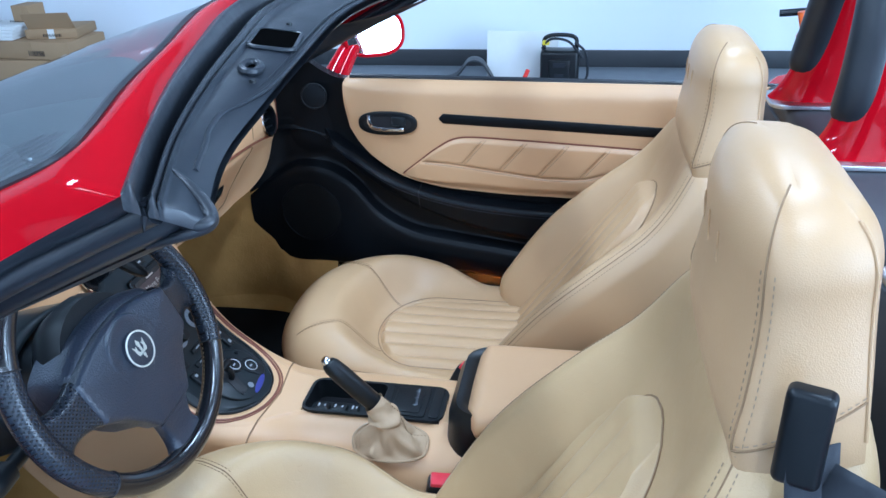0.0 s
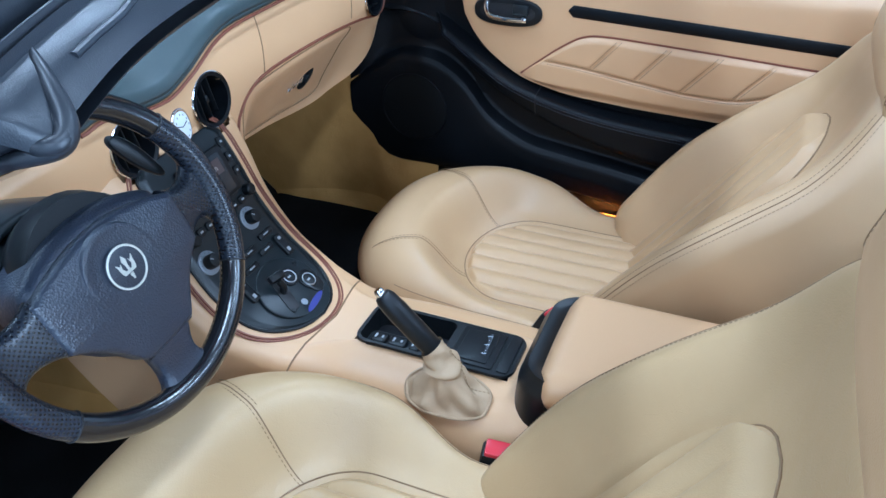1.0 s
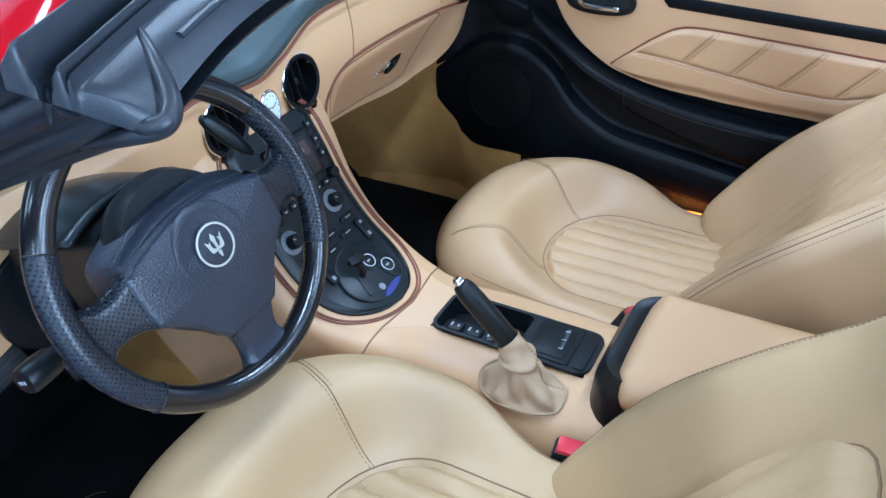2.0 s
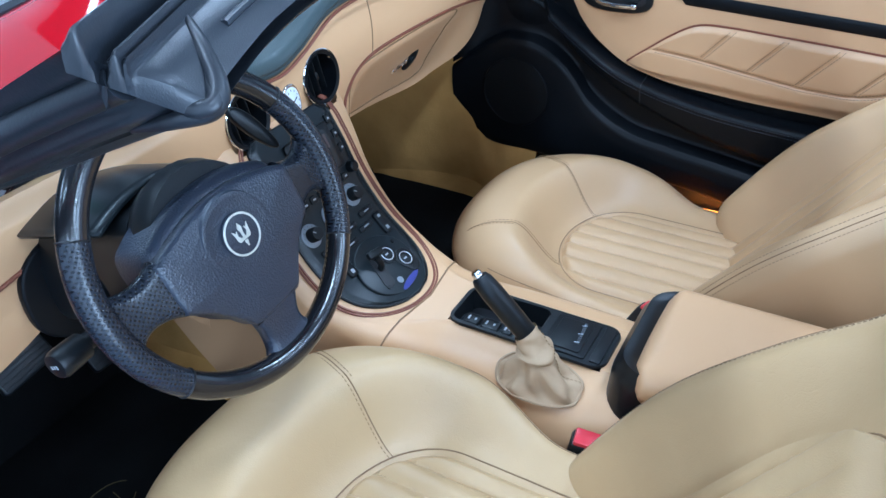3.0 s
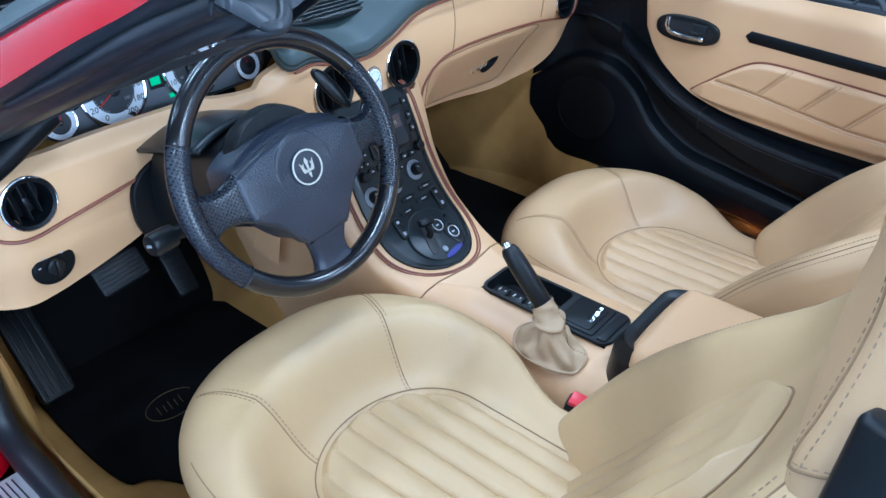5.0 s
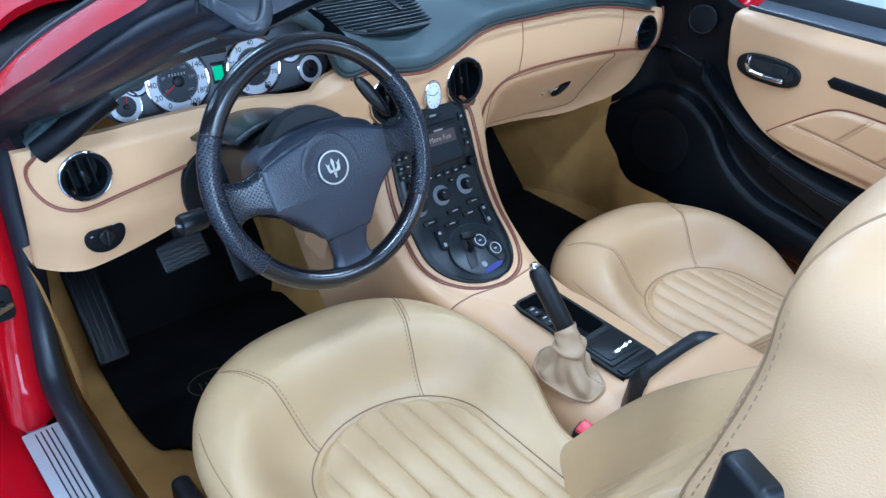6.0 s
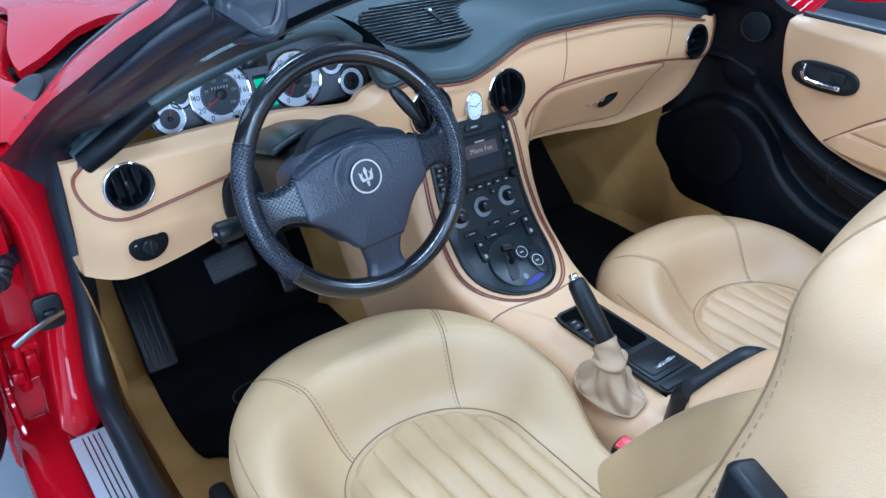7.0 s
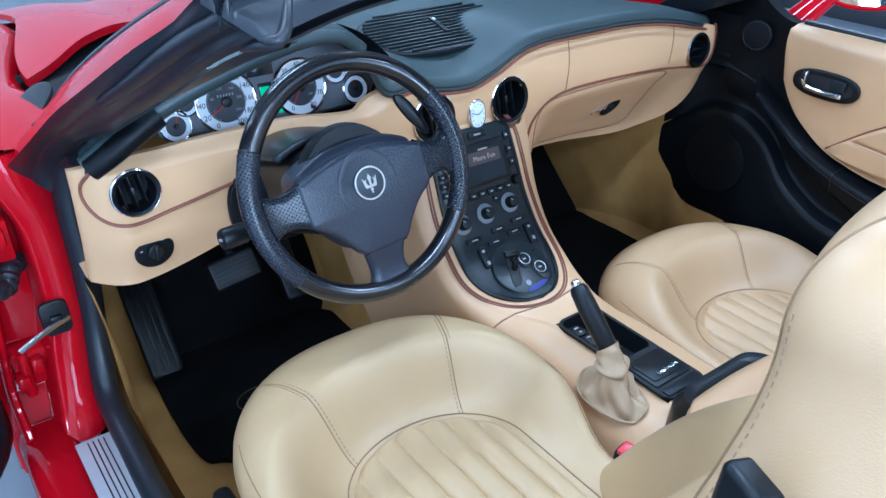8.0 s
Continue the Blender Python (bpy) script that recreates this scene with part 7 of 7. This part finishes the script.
floor_mat("floor_mat", -0.45, -0.175, -0.615, 0.66, "black driver floor mat with a worn gold mark")
floor_mat("floor_mat", 0.30, 0.155, 0.700, 0.66, "black passenger floor mat with a worn gold mark")
# the black holds both the mat running up and the shade under the dash
for side in (-1, 1):
    solo("toe_board", moved(block((0, 0, 0), (0.57 if side > 0 else 0.46, 0.46, 0.012), 0.003), Matrix.Translation((0.425 if side > 0 else -0.370, 0.79, 0.445)) @ pose(0, 0, 0, 50, 0, 0)), MAT, "toe board rising from the footwell, black for its mat and the shade there", "toe board", "toe boards")


pedal = thing("brake_pedal", (-0.40, 0.58, 0.40), "black ribbed rubber brake pedal", "pedal")
pdm = frame_at((-0.405, 0.600, 0.492), (1, 0, 0.12), (0, -0.85, 0.52))
pp = part("pedal_pad", slab(rounded(0.105, 0.062, 0.008), 0.014, pdm, 0.004), RUBBER, pedal)
for k in range(6):
    part("rib", block((0, -0.022 + 0.009 * k, 0.0145), (0.096, 0.003, 0.002), 0.0005, pdm), RUBBER, pp)
part("pedal_arm", tube([(-0.40, 0.615, 0.50), (-0.40, 0.68, 0.58), (-0.40, 0.72, 0.72)], 0.010, 8, flat=0.6), PLASTIC, pedal)
acc = thing("accelerator_pedal", (-0.28, 0.66, 0.30), "black ribbed rubber accelerator pedal", "pedal")
acm = frame_at((-0.262, 0.650, 0.420), (1, 0, 0), (0, -0.80, 0.60))
ap = part("pedal_pad", slab(rounded(0.050, 0.150, 0.010), 0.012, acm, 0.004), RUBBER, acc)
for k in range(8):
    part("rib", block((0, -0.06 + 0.017 * k, 0.0122), (0.042, 0.004, 0.002), 0.0005, acm), RUBBER, ap)
rest = thing("footrest", (-0.62, 0.60, 0.30), "black ribbed plastic footrest", "footrest")
rsm = frame_at((-0.592, 0.645, 0.420), (1, 0.0, 0), (0.12, -0.75, 0.65))
rp = part("rest_pad", slab(rounded(0.068, 0.27, 0.012), 0.012, rsm, 0.004), PLASTIC, rest)
for k in range(4):
    part("rib", block((-0.024 + 0.016 * k, 0, 0.0125), (0.006, 0.25, 0.004), 0.001, rsm), PLASTIC, rp)

part("sill_carpet", block((0.700, -0.30, 0.318), (0.110, 0.98, 0.110), 0.02, seg=3), CARPET, carpet, "ochre carpet over the sill")

# warm lamp low on the passenger sill
dl = thing("courtesy_lamp", (0.708, -0.265, 0.398), "small lit warm lamp under the door lining", "lamp")
part("lens", block((0.730, -0.262, 0.436), (0.010, 0.080, 0.007), 0.003), LAMP_GLOW, dl, "glowing warm lens")

# seat belt of the driver
belt = thing("seat_belt", (-0.62, -0.75, 0.90), "black seat belt running through a plastic guide", "seat belt")
gm3 = frame_at((-0.598, -0.682, 1.033), (-0.35, -0.94, 0), (-0.93, 0.34, 0.10))
guide = part("belt_guide", slab(rounded(0.036, 0.084, 0.007), 0.016, gm3, 0.006), PLASTIC, belt, "black plastic belt guide")


def webbing(u, v):
    p = spline([(-0.605, -0.70, 0.985), (-0.64, -0.80, 0.95), (-0.69, -0.90, 0.93), (-0.74, -1.0, 0.89)], 20)[min(19, int(v * 19.99))]
    return p + arr(0.006, -0.015, 0.048) * (2 * u - 1) * 0.5


shell(part("webbing", grid(webbing, 6, 19), BELT, belt, "black woven webbing"), 0.0015)


def webbing_down(u, v):
    p = spline([(-0.600, -0.690, 1.02), (-0.640, -0.70, 0.85), (-0.680, -0.68, 0.60), (-0.70, -0.62, 0.44)], 24)[min(23, int(v * 23.99))]
    return p + arr(0.010, -0.022, 0.0) * (2 * u - 1)


shell(part("webbing", grid(webbing_down, 6, 23), BELT, belt, "black woven webbing"), 0.0015)


# ---- things standing in the workshop ----
starter = thing("jump_starter", (4.30, -0.27, 0.0), "black portable jump starter with coiled cables", "jump starter")
SX, SY = 4.30, -0.27
part("case", joined(block((SX, SY, 0.125), (0.16, 0.26, 0.25), 0.025, seg=3), block((SX - 0.085, SY, 0.12), (0.02, 0.14, 0.15), 0.008)), PLASTIC, starter, "black plastic case")
part("handle", tube(spline([(SX, SY + 0.11, 0.24), (SX, SY + 0.10, 0.325), (SX, SY, 0.345), (SX, SY - 0.10, 0.325), (SX, SY - 0.11, 0.24)], 24), 0.014, 10), PLASTIC, starter)
part("cable", tube(spline([(SX - 0.03, SY - 0.10, 0.30), (SX - 0.06, SY - 0.17, 0.24), (SX - 0.05, SY - 0.19, 0.10), (SX - 0.06, SY - 0.16, 0.02)], 20), 0.009, 8), RUBBER, starter)
part("cable", tube(spline([(SX - 0.03, SY + 0.12, 0.26), (SX - 0.07, SY + 0.06, 0.33), (SX - 0.06, SY - 0.06, 0.31), (SX - 0.05, SY - 0.15, 0.20)], 20), 0.009, 8), RUBBER, starter)
part("yellow_knob", block((SX - 0.04, SY + 0.095, 0.30), (0.04, 0.05, 0.03), 0.01), YELLOW, starter, "yellow plastic catch")
part("front_mark", block((SX - 0.096, SY, 0.16), (0.002, 0.08, 0.03), 0), GREYPLASTIC, starter)
part("front_mark", block((SX - 0.096, SY, 0.09), (0.002, 0.06, 0.02), 0), GREYPLASTIC, starter)
clamp = thing("battery_clamp", (4.25, 0.0, 0.0), "red battery clamp standing on the floor", "clamp")
part("jaw", joined(moved(block((0, 0, 0.06), (0.02, 0.03, 0.14), 0.008), Matrix.Translation((4.25, -0.01, 0.0)) @ pose(0, 0, 0, 22, 0, 0)), block((4.25, 0.02, 0.012), (0.03, 0.09, 0.022), 0.008)), REDPLASTIC, clamp)
solo("leaning_board", moved(block((0, 0, 0.170), (0.012, 0.50, 0.34), 0.003), Matrix.Translation((4.42, 0.0, 0.0)) @ pose(0, 0, 0, 0, 8, 0)), PAPER, "white board leaning on the floor by the wall", "board")


def loop_strip(u, v):
    p = spline([(4.35, 0.62, 0.005), (4.36, 0.46, 0.05), (4.37, 0.36, 0.155), (4.37, 0.27, 0.15), (4.36, 0.20, 0.06), (4.35, 0.17, 0.0)], 40)[min(39, int(u * 39.99))]
    return p + arr(0.16 * (v - 0.5), 0.02 * v, 0.0)


shell(solo("rubber_strip", grid(loop_strip, 39, 4), RUBBER, "black rubber strip bent into a loop on the floor", "rubber strip"), 0.008)


def carton(name, c, size, turn, label, flaps=False):
    b = thing(name, (c[0], c[1], c[2]), label, "box", "stacked boxes")
    m = Matrix.Translation(c) @ pose(0, 0, 0, 0, 0, turn)
    part("carton", block((0, 0, size[2] / 2), size, 0.006, m), CARDBOARD, b)
    part("tape", block((-size[0] / 2 - 0.001, 0, size[2] / 2), (0.002, 0.05, size[2] * 0.98), 0, m), PAPER if flaps else CARDBOARD, b)
    part("print_bars", joined(*[block((-size[0] / 2 - 0.0015, -size[1] * 0.18 + 0.012 * k, size[2] * 0.35), (0.002, 0.004 + 0.003 * (k % 2), size[2] * 0.30), 0, m) for k in range(12)]), INK, b, "dark printed bars")
    if flaps:
        part("flap", moved(block((0, 0, 0), (0.004, size[1] * 0.9, 0.16), 0), m @ Matrix.Translation((-size[0] / 2, 0, size[2] + 0.05)) @ pose(0, 0, 0, 0, -28, 0)), CARDBOARD, b)


carton("cardboard_box", (4.30, 3.62, 0.0), (0.50, 0.78, 0.20), 3, "brown cardboard box standing against the wall")
carton("cardboard_box", (4.28, 3.60, 0.205), (0.42, 0.70, 0.13), -5, "brown cardboard box lying on another box")
carton("cardboard_box", (4.33, 3.50, 0.337), (0.32, 0.40, 0.07), 8, "flat brown cardboard box on the stack", True)
carton("cardboard_box", (4.38, 3.78, 0.337), (0.18, 0.15, 0.22), -4, "small upright brown cardboard box on the stack")
for k in range(4):
    solo("paper_ream", block((4.25, 3.93 - 0.01 * k, 0.337 + 0.025 * k + 0.0125), (0.30, 0.34, 0.023), 0.003), PAPER, "flat ream of pale paper sheets", "paper", "paper reams")

# a stand hung with a pale sheet, by the wall
st = thing("work_stand", (3.60, -1.75, 0.0), "grey metal stand with thin legs", "stand")
part("post", tube([(3.60, -1.72, 0.0), (3.60, -1.72, 1.7)], 0.03, 10), GREYPLASTIC, st)
part("foot", block((3.60, -1.72, 0.02), (0.5, 0.10, 0.04), 0.01), GREYPLASTIC, st)
part("post", tube([(3.75, -2.15, 0.0), (3.75, -2.15, 1.7)], 0.022, 10), PLASTIC, st)
part("arm", tube([(3.60, -1.72, 0.62), (3.62, -1.50, 0.60)], 0.02, 8), PLASTIC, st)
clip = thing("orange_clamp", (3.58, -1.62, 0.45), "orange spring clamp hanging on the stand", "clamp")
part("jaws", joined(tube([(3.56, -1.60, 0.62), (3.56, -1.64, 0.48)], 0.022, 8), tube([(3.56, -1.60, 0.50), (3.56, -1.67, 0.46)], 0.02, 8)), ORANGE, clip)


def sheet(u, v):
    y = -1.78 - 0.24 * u
    z = 1.5 - 1.42 * v
    return arr(3.66 + 0.03 * math.sin(9 * u + 2 * v) + 0.02 * math.sin(17 * u), y + 0.05 * v * math.sin(5 * v), z)


shell(solo("hanging_sheet", grid(sheet, 40, 40), GREYCLOTH, "pale grey sheet hanging from a stand", "cloth"), 0.004)


def rag(u, v):
    a = 2 * math.pi * u
    r = 0.50 * v * (1 + 0.25 * noise.noise(Vector((math.cos(a) * 1.3, math.sin(a) * 1.3, 4))))
    x, y = r * math.cos(a) * 0.8, r * math.sin(a)
    n = noise.noise(Vector((x * 6, y * 6, 1))) * 0.5 + 0.5
    n2 = abs(noise.noise(Vector((x * 14, y * 14, 3))))
    return arr(2.55 + x, 1.05 + y, 0.004 + (0.22 * n + 0.10 * n2) * (1 - v ** 2.5))


solo("dust_cloth", grid(rag, 90, 40, close_u=True), CLOTH, "crumpled beige dust cloth heaped on the floor", "cloth")
